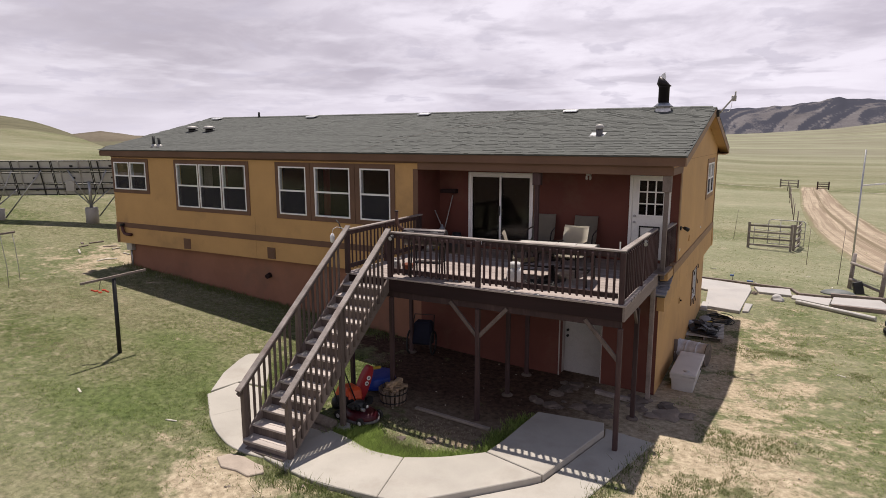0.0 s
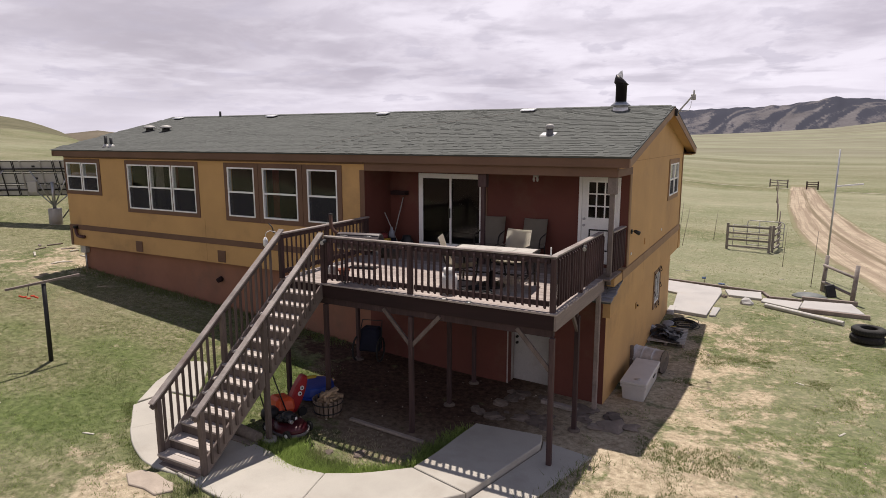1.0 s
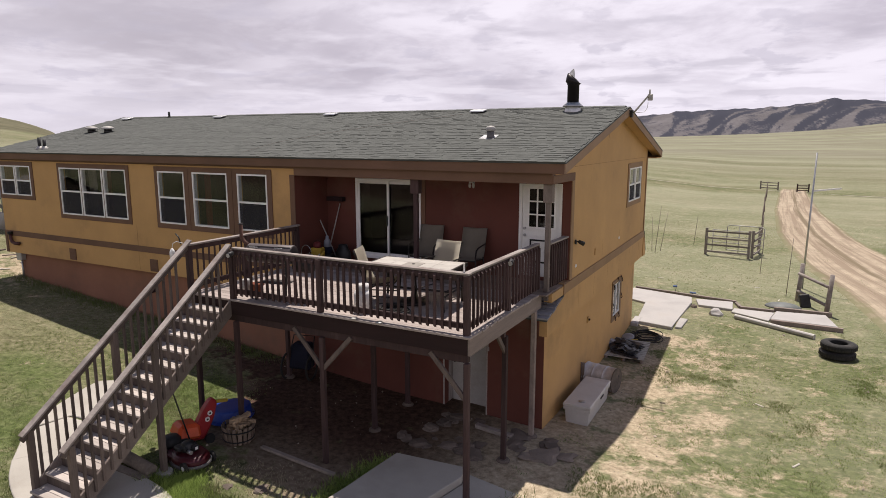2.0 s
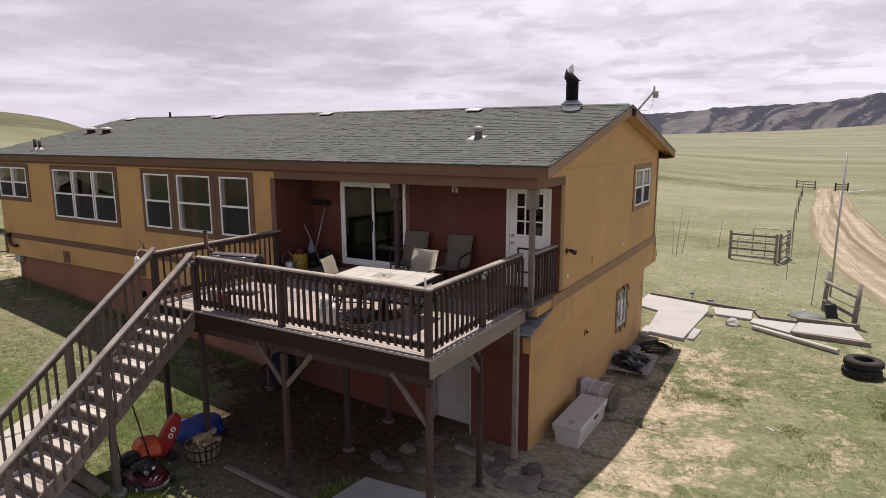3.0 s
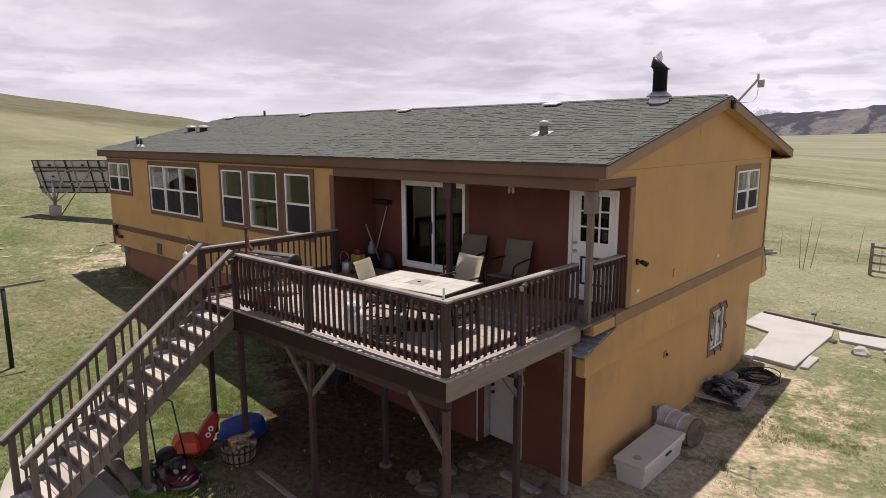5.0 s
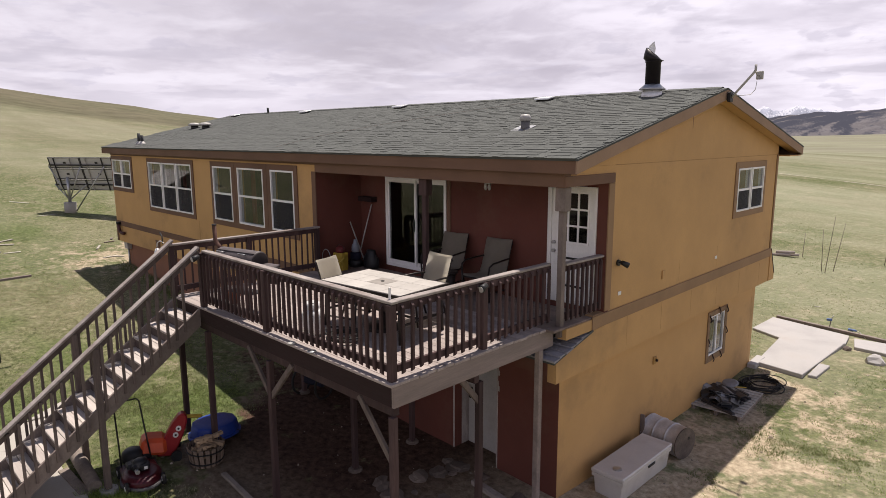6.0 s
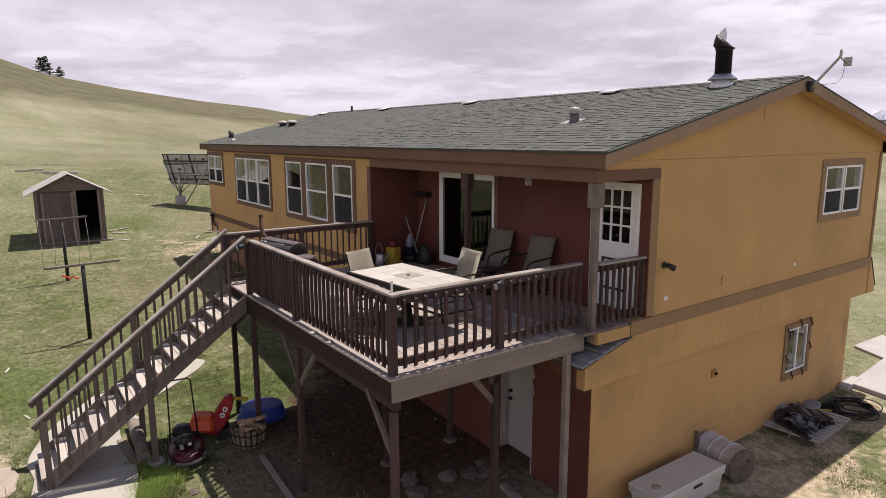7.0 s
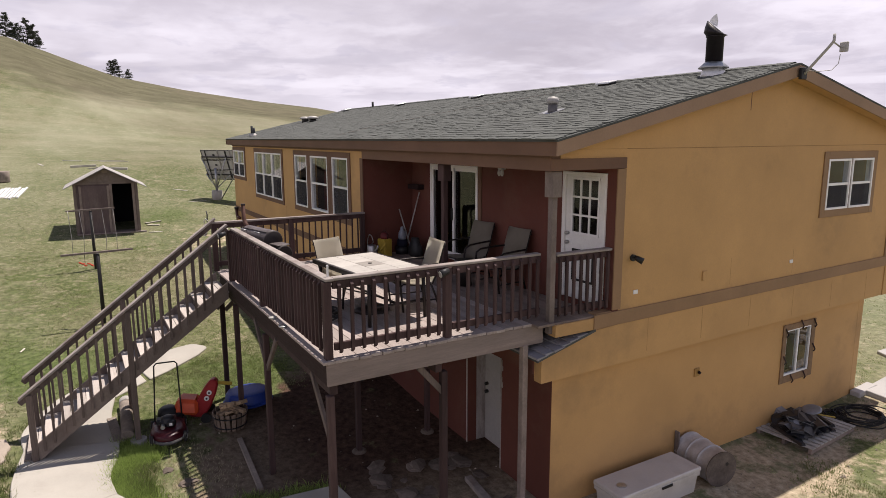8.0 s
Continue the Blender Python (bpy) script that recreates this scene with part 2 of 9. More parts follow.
def add_cyl(bm, p0, p1, r0, r1=None, seg=14, caps=True):
    r1 = r0 if r1 is None else r1
    p0, p1, d, s, u = axes(p0, p1)
    rings = []
    for p, r in ((p0, r0), (p1, r1)):
        rings.append([bm.verts.new(p + (s * math.cos(a) + u * math.sin(a)) * r) for a in (2 * math.pi * k / seg for k in range(seg))])
    for k in range(seg):
        bm.faces.new((rings[0][k], rings[0][k - 1], rings[1][k - 1], rings[1][k]))
    if caps:
        bm.faces.new(rings[0])
        bm.faces.new(rings[1][::-1])


def add_tube(bm, pts, r, seg=8):
    pts = [Vector(p) for p in pts]
    rings, side = [], None
    for i, p in enumerate(pts):
        d = (pts[min(i + 1, len(pts) - 1)] - pts[max(i - 1, 0)]).normalized()
        ref = Vector((0, 0, 1)) if side is None and abs(d.z) < 0.9 else (Vector((0, 1, 0)) if side is None else side)
        u = (ref - d * ref.dot(d)).normalized()
        side = u
        s = d.cross(u)
        rings.append([bm.verts.new(p + (u * math.cos(a) + s * math.sin(a)) * r) for a in (2 * math.pi * k / seg for k in range(seg))])
    for a, b in zip(rings, rings[1:]):
        for k in range(seg):
            bm.faces.new((a[k], a[k - 1], b[k - 1], b[k]))
    bm.faces.new(rings[0])
    bm.faces.new(rings[-1][::-1])


def add_lathe(bm, profile, seg=20, m=None):
    """A turned body: (radius, height) from bottom to top."""
    rings = []
    for r, z in profile:
        ring = [bm.verts.new((r * math.cos(2 * math.pi * k / seg), r * math.sin(2 * math.pi * k / seg), z)) for k in range(seg)]
        if m is not None:
            for v in ring:
                v.co = m @ v.co
        rings.append(ring)
    for a, b in zip(rings, rings[1:]):
        for k in range(seg):
            bm.faces.new((a[k - 1], a[k], b[k], b[k - 1]))
    bm.faces.new(rings[0][::-1])
    bm.faces.new(rings[-1])


def add_prism(bm, outline, z0, z1, m=None):
    """An outline in the plane, raised from z0 to z1."""
    lo = [bm.verts.new((x, y, z0)) for x, y in outline]
    hi = [bm.verts.new((x, y, z1)) for x, y in outline]
    if m is not None:
        for v in lo + hi:
            v.co = m @ v.co
    bm.faces.new(lo[::-1])
    bm.faces.new(hi)
    for k in range(len(lo)):
        bm.faces.new((lo[k - 1], lo[k], hi[k], hi[k - 1]))


def add_wall(bm, axis, a0, a1, u0, u1, z0, z1, holes=()):
    """A wall that fills a0..a1 across and u0..u1 along, with openings (u0, u1, z0, z1) right through it."""
    us = sorted({u0, u1, *[min(max(h[i], u0), u1) for h in holes for i in (0, 1)]})
    zs = sorted({z0, z1, *[min(max(h[i], z0), z1) for h in holes for i in (2, 3)]})
    solid = [[not any(h[0] < (ua + ub) / 2 < h[1] and h[2] < (za + zb) / 2 < h[3] for h in holes) for za, zb in zip(zs, zs[1:])] for ua, ub in zip(us, us[1:])]
    cache = {}

    def v(a, u, z):
        k = (a, u, z)
        if k not in cache:
            cache[k] = bm.verts.new((a, u, z) if axis == "x" else (u, a, z))
        return cache[k]

    def full(i, j):
        return 0 <= i < len(us) - 1 and 0 <= j < len(zs) - 1 and solid[i][j]

    for i in range(len(us) - 1):
        for j in range(len(zs) - 1):
            if not solid[i][j]:
                continue
            ua, ub, za, zb = us[i], us[i + 1], zs[j], zs[j + 1]
            for a in (a0, a1):
                bm.faces.new((v(a, ua, za), v(a, ub, za), v(a, ub, zb), v(a, ua, zb)))
            if not full(i - 1, j):
                bm.faces.new((v(a0, ua, za), v(a1, ua, za), v(a1, ua, zb), v(a0, ua, zb)))
            if not full(i + 1, j):
                bm.faces.new((v(a0, ub, za), v(a1, ub, za), v(a1, ub, zb), v(a0, ub, zb)))
            if not full(i, j - 1):
                bm.faces.new((v(a0, ua, za), v(a1, ua, za), v(a1, ub, za), v(a0, ub, za)))
            if not full(i, j + 1):
                bm.faces.new((v(a0, ua, zb), v(a1, ua, zb), v(a1, ub, zb), v(a0, ub, zb)))


def finish(bm, name, bevel=0.0, smooth=False):
    bmesh.ops.recalc_face_normals(bm, faces=bm.faces)
    if bevel:
        bmesh.ops.bevel(bm, geom=list(bm.edges), offset=bevel, segments=1, affect="EDGES", clamp_overlap=True)
    me = bpy.data.meshes.new(name)
    bm.to_mesh(me)
    bm.free()
    if smooth:
        for p in me.polygons:
            p.use_smooth = True
    return me


def part(name, bm, mat, parent=None, label="", bevel=0.0, smooth=False):
    """One mesh object under a thing or a part; coordinates are those of the parent."""
    ob = new(name, finish(bm, name, bevel, smooth))
    ob.data.materials.append(mat)
    ob.parent = parent
    if label:
        ob["label"] = label
    return ob


def piece(name, me, parent, m):
    """One of many alike pieces on shared mesh data."""
    ob = new(name, me)
    ob.parent = parent
    ob.matrix_basis = m
    return ob


def thing(name, m, label, category, group="", kind=""):
    ob = new(name)
    ob.empty_display_size = 0.1
    ob.matrix_basis = m
    return tagged(ob, label, category, group, kind)


def bx(name, mat, parent, x0, x1, y0, y1, z0, z1, label="", bevel=0.0):
    bm = bmesh.new()
    add_box(bm, x0, x1, y0, y1, z0, z1)
    return part(name, bm, mat, parent, label, bevel)


def beam(name, mat, parent, p0, p1, w, h, label="", bevel=0.004, up=(0, 0, 1)):
    bm = bmesh.new()
    add_beam(bm, p0, p1, w, h, up)
    return part(name, bm, mat, parent, label, bevel)


def cyl(name, mat, parent, p0, p1, r0, r1=None, seg=14, label=""):
    bm = bmesh.new()
    add_cyl(bm, p0, p1, r0, r1, seg)
    ob = part(name, bm, mat, parent, label)
    for p in ob.data.polygons:
        p.use_smooth = len(p.vertices) == 4
    return ob


def tube(name, mat, parent, pts, r, seg=8, label=""):
    bm = bmesh.new()
    add_tube(bm, pts, r, seg)
    return part(name, bm, mat, parent, label, smooth=True)


def lathe(name, mat, parent, profile, seg=20, m=None, label=""):
    bm = bmesh.new()
    add_lathe(bm, profile, seg, m)
    ob = part(name, bm, mat, parent, label)
    for p in ob.data.polygons:
        p.use_smooth = len(p.vertices) == 4
    return ob


def sstep(a, b, v):
    t = np.clip((v - a) / (b - a), 0, 1)
    return t * t * (3 - 2 * t)

# ---------------------------------------------------------------- terrain
CX, CY = -4.0, 12.0
HILL_AZ = [100, 140, 146, 149, 150.2, 151.2, 152.7, 154.5, 156.5, 158.5, 161, 166, 172, 177, 180, 184, 192, 210, 235, 270, 300]
HILL_EL = [0.0, 0.0, 0.05, 0.12, 0.35, 0.80, 1.35, 1.75, 1.98, 2.20, 2.62, 3.15, 3.95, 4.8, 5.8, 7.2, 8.6, 8.5, 6.0, 2.0, 0.0]


def ground_z(x, y):
    """Height of the ground: level to the east, rising gently to the west, hills beyond."""
    x, y = np.asarray(x, float), np.asarray(y, float)
    w = np.maximum(0, -5.0 - x)
    near = 0.08 + 0.085 * (np.sqrt(w * w + 1.0) - 1.0)
    near = np.minimum(near, 0.08 + 0.085 * 40)
    dip = -0.22 * np.exp(-(((x + 0.5) / 3.0) ** 2)) * sstep(11.5, 14.5, y) * (1 - sstep(20, 23, y))
    r = np.hypot(x - CX, y - CY)
    az = np.degrees(np.arctan2(y - CY, x - CX)) % 360
    el = np.interp(az, HILL_AZ, HILL_EL, left=0, right=0)
    top = 5.0 + 270 * np.tan(np.radians(el))
    hill = np.where(el > 0.02, top, 0.0)
    k = sstep(25, 275, r)
    z = near * (1 - sstep(60, 270, r)) + dip + (hill * sstep(0.0, 0.5, el)) * k ** 1.25
    z = z * (1 - sstep(300, 900, r))
    z = z + sstep(400, 2100, r) * np.interp(az, [30, 75, 84, 87, 92, 97, 104, 112], [60, 50, 38, 25, 14, 8, 2, 0], left=0, right=0)
    z = z + sstep(150, 1600, r) * 3.5 * (1 - sstep(150, 170, az)) + 0.05 * np.sin(x * 0.35 + 1) * np.sin(y * 0.31) * sstep(8, 25, r) * (1 - sstep(35, 60, r))
    z = z + 0.07 * sstep(4.8, 6.2, y) * (1 - sstep(6.52, 6.85, y)) * sstep(-9.8, -8.6, x) * (1 - sstep(-5.8, -4.8, x))   # turf banked against the path
    return z


def gz(x, y):
    return float(ground_z(x, y))


def soil_mask(x, y):
    """Where the grass is worn away: by the gable, under the deck, along the stairs' foot."""
    g = sstep(-3.5, -1.2, x) * (1 - 0.60 * sstep(-0.8, 2.6, x + 0.12 * (y - 10)) - 0.25 * sstep(2, 5, x)) * sstep(4.5, 9.0, y) * (1 - sstep(20.5, 25, y))
    u = sstep(-8.0, -7.4, x + 0.8 * sstep(10.9, 11.5, y)) * (1 - sstep(-1.9, -1.2, x)) * sstep(9.2, 10.0, y + 0.5 * sstep(-7.0, -6.0, x)) * (1 - sstep(14, 15, y))
    f = np.exp(-(((x + 7.4) / 1.2) ** 2 + ((y - 6.0) / 0.75) ** 2)) * 1.1
    b = np.exp(-(((x + 20.5) / 2.5) ** 2 + ((y - 14.0) / 3.0) ** 2)) * 0.7
    w = 0.62 * sstep(-12.5, -10.0, x) * (1 - sstep(-8.0, -7.0, x)) * sstep(11.7, 12.5, y) * (1 - sstep(14, 15, y))
    south = sstep(-95, -80, x) * (1 - sstep(20, 28, x)) * (1 - sstep(-12, -7, y)) * sstep(-75, -60, y)   # unseen bare strip, added to brown the window reflections
    return np.clip(np.maximum.reduce([g * 0.70, u, f, b, w, south]), 0, 1)


def lush(x, y):
    """Watered turf beside the path and under the stairs, 0 to 1."""
    spots = ((-10.6, 7.3, 1.3, 1.5, 1.0), (-8.8, 10.6, 1.3, 1.4, 1.0), (-12.6, 9.4, 1.9, 1.0, 0.75), (-12.8, 6.4, 1.6, 1.2, 0.55), (-16.0, 8.8, 1.6, 1.0, 0.5), (-26.5, 11.5, 2.5, 2.0, 0.8), (2.2, 13.0, 1.1, 1.6, 0.6), (2.6, 18.0, 1.6, 2.2, 0.6), (0.6, 21.8, 1.3, 1.1, 0.6))
    return np.clip(sum(a * np.exp(-(((x - cx) / rx) ** 2 + ((y - cy) / ry) ** 2)) for cx, cy, rx, ry, a in spots), 0, 1)


def ground_material():
    m = bpy.data.materials.new("rangeland")
    m.use_nodes = True
    nt = m.node_tree
    nt.nodes.clear()
    N, L = nt.nodes.new, nt.links.new
    out, sh = N("ShaderNodeOutputMaterial"), N("ShaderNodeBsdfPrincipled")
    L(sh.outputs[0], out.inputs[0])
    sh.inputs["Roughness"].default_value = 1.0
    sh.inputs["Specular IOR Level"].default_value = 0.1
    tc = N("ShaderNodeTexCoord")

    def noise_tex(s, d=6, r=0.6, sc=(1, 1, 1)):
        mp = N("ShaderNodeMapping")
        mp.inputs["Scale"].default_value = sc
        L(tc.outputs["Object"], mp.inputs[0])
        n = N("ShaderNodeTexNoise")
        n.inputs["Scale"].default_value, n.inputs["Detail"].default_value, n.inputs["Roughness"].default_value = s, d, r
        L(mp.outputs[0], n.inputs["Vector"])
        return n.outputs["Fac"]

    def mapr(v, a, b, c=0.0, d=1.0):
        n = N("ShaderNodeMapRange")
        L(v, n.inputs[0])
        for i, x in enumerate((a, b, c, d)):
            n.inputs[i + 1].default_value = x
        return n.outputs[0]

    def blend(f, a, b):
        n = N("ShaderNodeMix")
        n.data_type = "RGBA"
        L(f, n.inputs[0])
        for i, v in ((6, a), (7, b)):
            if isinstance(v, tuple):
                n.inputs[i].default_value = (*v, 1)
            else:
                L(v, n.inputs[i])
        return n.outputs[2]

    def add(a, b, op="ADD"):
        n = N("ShaderNodeMath")
        n.operation = op
        L(a, n.inputs[0])
        L(b, n.inputs[1])
        return n.outputs[0]

    fine, mid, wide, far = noise_tex(9, 8, 0.7), noise_tex(0.9, 6, 0.62), noise_tex(0.16, 5), noise_tex(0.016, 7, 0.65, (0.35, 1.7, 1))
    green = blend(mapr(fine, 0.35, 0.65), (0.042, 0.058, 0.017), (0.130, 0.150, 0.056))
    straw = blend(mapr(fine, 0.35, 0.65), (0.132, 0.117, 0.070), (0.325, 0.290, 0.192))
    tuft = noise_tex(4.2, 9, 0.72)
    grass = blend(mapr(tuft, 0.50, 0.66), green, straw)
    grass = blend(mapr(mid, 0.52, 0.70, 0.0, 0.75), grass, straw)
    grass = blend(mapr(wide, 0.44, 0.62, 0.0, 0.48), grass, straw)
    grass = blend(mapr(far, 0.40, 0.62, 0.0, 0.68), grass, (0.345, 0.335, 0.238))
    lu = N("ShaderNodeAttribute")
    lu.attribute_name = "lush"
    wet = add(lu.outputs["Fac"], mapr(mid, 0.3, 0.7, -0.30, 0.25))
    grass = blend(mapr(wet, 0.25, 0.70, 0.0, 0.68), grass, blend(mapr(fine, 0.35, 0.65), (0.038, 0.060, 0.016), (0.114, 0.156, 0.046)))
    pl = N("ShaderNodeAttribute")
    pl.attribute_name = "plain"
    bands = blend(mapr(noise_tex(0.035, 9, 0.66, (0.75, 1.0, 1)), 0.36, 0.64), (0.178, 0.180, 0.112), (0.300, 0.300, 0.212))
    bands = blend(mapr(noise_tex(0.0045, 6, 0.6, (0.6, 1.3, 1)), 0.42, 0.62, 0.0, 0.75), bands, (0.168, 0.150, 0.118))
    grass = blend(mapr(pl.outputs["Fac"], 0.0, 1.0, 0.0, 0.85), grass, bands)
    # upper slopes browned and darkened to stand for a cloud's shadow
    cloud_at = N("ShaderNodeAttribute")
    cloud_at.attribute_name = "cloud_shade"
    high = add(cloud_at.outputs["Fac"], mapr(noise_tex(0.02, 6, 0.6, (1, 1, 3)), 0.3, 0.7, -0.35, 0.35))
    grass = blend(mapr(high, 0.35, 0.65, 0.0, 0.92), grass, blend(mapr(wide, 0.35, 0.65), (0.086, 0.080, 0.048), (0.136, 0.126, 0.078)))
    grass = blend(mapr(noise_tex(0.014, 7, 0.62, (0.55, 1.0, 1)), 0.50, 0.66, 0.0, 0.40), grass, (0.150, 0.125, 0.088))
    soil = blend(mapr(fine, 0.35, 0.65), (0.240, 0.192, 0.128), (0.500, 0.420, 0.305))
    grain = noise_tex(38, 5, 0.7)
    soil = blend(mapr(grain, 0.60, 0.72, 0.0, 0.7), soil, (0.10, 0.070, 0.046))
    # soil colour darkened to stand for shade under the deck and by the wall
    soil_shade = N("ShaderNodeAttribute")
    soil_shade.attribute_name = "soil_shade"
    soil = blend(soil_shade.outputs["Fac"], soil, blend(mapr(fine, 0.35, 0.65), (0.034, 0.020, 0.015), (0.105, 0.063, 0.046)))
    at = N("ShaderNodeAttribute")
    at.attribute_name = "soil"
    mid2 = noise_tex(2.6, 7, 0.7)
    edge = add(add(at.outputs["Fac"], mapr(mid, 0.3, 0.7, -0.42, 0.34)), mapr(mid2, 0.3, 0.7, -0.36, 0.36))
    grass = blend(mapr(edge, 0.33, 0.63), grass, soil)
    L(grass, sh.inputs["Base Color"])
    b = N("ShaderNodeBump")
    b.inputs["Strength"].default_value, b.inputs["Distance"].default_value = 0.6, 0.04
    L(fine, b.inputs["Height"])
    L(b.outputs[0], sh.inputs["Normal"])
    return m


def build_ground():
    nseg = 360
    radii = list(np.arange(0.4, 42, 0.4)) + list(42 * 1.085 ** np.arange(0, 59))
    radii = [r for r in radii if r < 4850]
    a = np.arange(nseg) * 2 * math.pi / nseg
    rr, aa = np.meshgrid(radii, a, indexing="ij")
    xs, ys = CX + rr * np.cos(aa), CY + rr * np.sin(aa)
    co = np.concatenate([[[CX, CY, gz(CX, CY)]], np.stack([xs, ys, ground_z(xs, ys)], -1).reshape(-1, 3)])
    faces = [(0, 1 + k, 1 + (k + 1) % nseg) for k in range(nseg)]
    for i in range(len(radii) - 1):
        o = 1 + i * nseg
        for k in range(nseg):
            k2 = (k + 1) % nseg
            faces.append((o + k, o + nseg + k, o + nseg + k2, o + k2))
    me = bpy.data.meshes.new("ground")
    me.from_pydata(co.tolist(), [], faces)
    at = me.attributes.new("soil", "FLOAT", "POINT")
    at.data.foreach_set("value", soil_mask(co[:, 0], co[:, 1]).astype(np.float32))
    x, y = co[:, 0], co[:, 1]
    at = me.attributes.new("soil_shade", "FLOAT", "POINT")   # dark earth, deepened to carry the shade of deck and wall
    # the last term darkens the unseen south strip that the windows reflect
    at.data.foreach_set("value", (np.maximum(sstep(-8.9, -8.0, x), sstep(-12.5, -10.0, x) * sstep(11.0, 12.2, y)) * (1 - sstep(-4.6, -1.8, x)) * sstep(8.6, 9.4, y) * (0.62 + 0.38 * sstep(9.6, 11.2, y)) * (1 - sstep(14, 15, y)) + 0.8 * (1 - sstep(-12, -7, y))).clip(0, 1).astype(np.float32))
    at = me.attributes.new("lush", "FLOAT", "POINT")
    at.data.foreach_set("value", lush(x, y).astype(np.float32))
    at = me.attributes.new("cloud_shade", "FLOAT", "POINT")   # cloud shadow over the upper slopes, put into the turf colour
    at.data.foreach_set("value", np.clip(sstep(110, 180, np.hypot(x - CX, y - CY)) * sstep(138, 150, np.degrees(np.arctan2(y - CY, x - CX)) % 360), 0, 1).astype(np.float32))
    at = me.attributes.new("plain", "FLOAT", "POINT")   # grazed-off straw of the wide plain
    at.data.foreach_set("value", (sstep(45, 260, np.hypot(x - CX, y - CY)) * (1 - sstep(128, 146, np.degrees(np.arctan2(y - CY, x - CX)) % 360))).astype(np.float32))
    for p in me.polygons:
        p.use_smooth = True
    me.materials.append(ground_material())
    tagged(new("ground", me), "dry rangeland of green and straw-coloured grass with bare soil", "ground", kind="structure")


build_ground()


def forest_material(name, open_col, wood_col, lo, hi, scale):
    m = material(name, open_col, 1.0, var=0.2, scale=0.01, fine=0.15, bump=0)
    nt = m.node_tree
    sh = nt.nodes["Principled BSDF"]
    sh.inputs["Specular IOR Level"].default_value = 0.0
    N, L = nt.nodes.new, nt.links.new
    src = sh.inputs["Base Color"].links[0].from_socket
    tc, mp, n, n2 = N("ShaderNodeTexCoord"), N("ShaderNodeMapping"), N("ShaderNodeTexNoise"), N("ShaderNodeTexNoise")
    L(tc.outputs["Object"], mp.inputs[0])
    L(mp.outputs[0], n.inputs["Vector"])
    L(mp.outputs[0], n2.inputs["Vector"])
    n.inputs["Scale"].default_value, n.inputs["Detail"].default_value, n.inputs["Roughness"].default_value = scale, 9, 0.75
    n2.inputs["Scale"].default_value, n2.inputs["Detail"].default_value = scale * 9, 3
    at = N("ShaderNodeAttribute")
    at.attribute_name = "wood"
    ad, ad2, mr, mx = N("ShaderNodeMath"), N("ShaderNodeMath"), N("ShaderNodeMapRange"), N("ShaderNodeMix")
    ad.operation = "MULTIPLY_ADD"
    L(n.outputs["Fac"], ad.inputs[0])
    ad.inputs[1].default_value = 0.35
    L(at.outputs["Fac"], ad.inputs[2])
    ad2.operation = "MULTIPLY_ADD"
    L(n2.outputs["Fac"], ad2.inputs[0])
    ad2.inputs[1].default_value = 0.55
    L(ad.outputs[0], ad2.inputs[2])
    L(ad2.outputs[0], mr.inputs[0])
    mr.inputs[1].default_value, mr.inputs[2].default_value = lo, hi
    mx.data_type = "RGBA"
    L(mr.outputs[0], mx.inputs[0])
    L(src, mx.inputs[6])
    mx.inputs[7].default_value = (*wood_col, 1)
    L(mx.outputs[2], sh.inputs["Base Color"])
    return m


def build_range(name, label, az0, az1, dist, depth, crest, mat, seed, ribs, woody):
    """A chain of hills as a relief with slanting spurs: crest(az) gives the skyline's elevation in degrees."""
    na, nr = 460, 44
    relief = np.zeros((nr, na))
    for i in range(nr):
        t = i / (nr - 1)
        for k in range(na):
            az = az0 + (az1 - az0) * k / (na - 1)
            u = az * ribs * 0.40 + t * 1.5 + seed * 7.1 + 0.5 * noise.noise(Vector((az * 0.3, t * 2.0, 9.0)))
            relief[i, k] = 1 - 2 * abs(noise.noise(Vector((u, t * 0.9, seed)))) + 0.5 * noise.fractal(Vector((u * 2.3, t * 3.0, seed + 4.0)), 0.9, 2.1, 4)
    slope = np.gradient(relief, axis=1) * na / (az1 - az0) / ribs
    co, wood = [], []
    for i in range(nr):
        t = i / (nr - 1)
        up = min(t / 0.72, 1)
        for k in range(na):
            az = az0 + (az1 - az0) * k / (na - 1)
            a = math.radians(az)
            rise = math.sin(up * math.pi / 2) ** 1.2 * (1 if t < 0.72 else 1 - 0.5 * (t - 0.72) / 0.28)
            hgt = dist * math.tan(math.radians(crest(az))) * (rise + 0.10 * relief[i, k] * math.sin(up * math.pi) ** 0.6) - 3
            r = dist + depth * (t - 0.72)
            co.append((CX + r * math.cos(a), CY + r * math.sin(a), hgt + 5 * t))
            wood.append(woody * (0.22 * float(np.clip(slope[i, k] * 1.6, -1, 1)) + 0.22 * (up - 0.60)))
    faces = [(i * na + k, i * na + k + 1, (i + 1) * na + k + 1, (i + 1) * na + k) for i in range(nr - 1) for k in range(na - 1)]
    me = bpy.data.meshes.new(name)
    me.from_pydata(co, [], faces)
    at = me.attributes.new("wood", "FLOAT", "POINT")
    at.data.foreach_set("value", np.array(wood, np.float32))
    for p in me.polygons:
        p.use_smooth = True
    me.materials.append(mat)
    tagged(new(name, me), label, "mountains", kind="structure")


def near_crest(az):
    e = np.interp(az, [40, 60, 75, 84, 87, 90, 95, 101, 105, 108, 112, 122], [1.6, 2.2, 2.5, 2.75, 2.9, 2.5, 2.3, 2.0, 1.75, 1.45, 1.1, 0.1])
    return float(e) + 0.03 * math.sin(az * 2.9) + 0.02 * math.sin(az * 7.1)


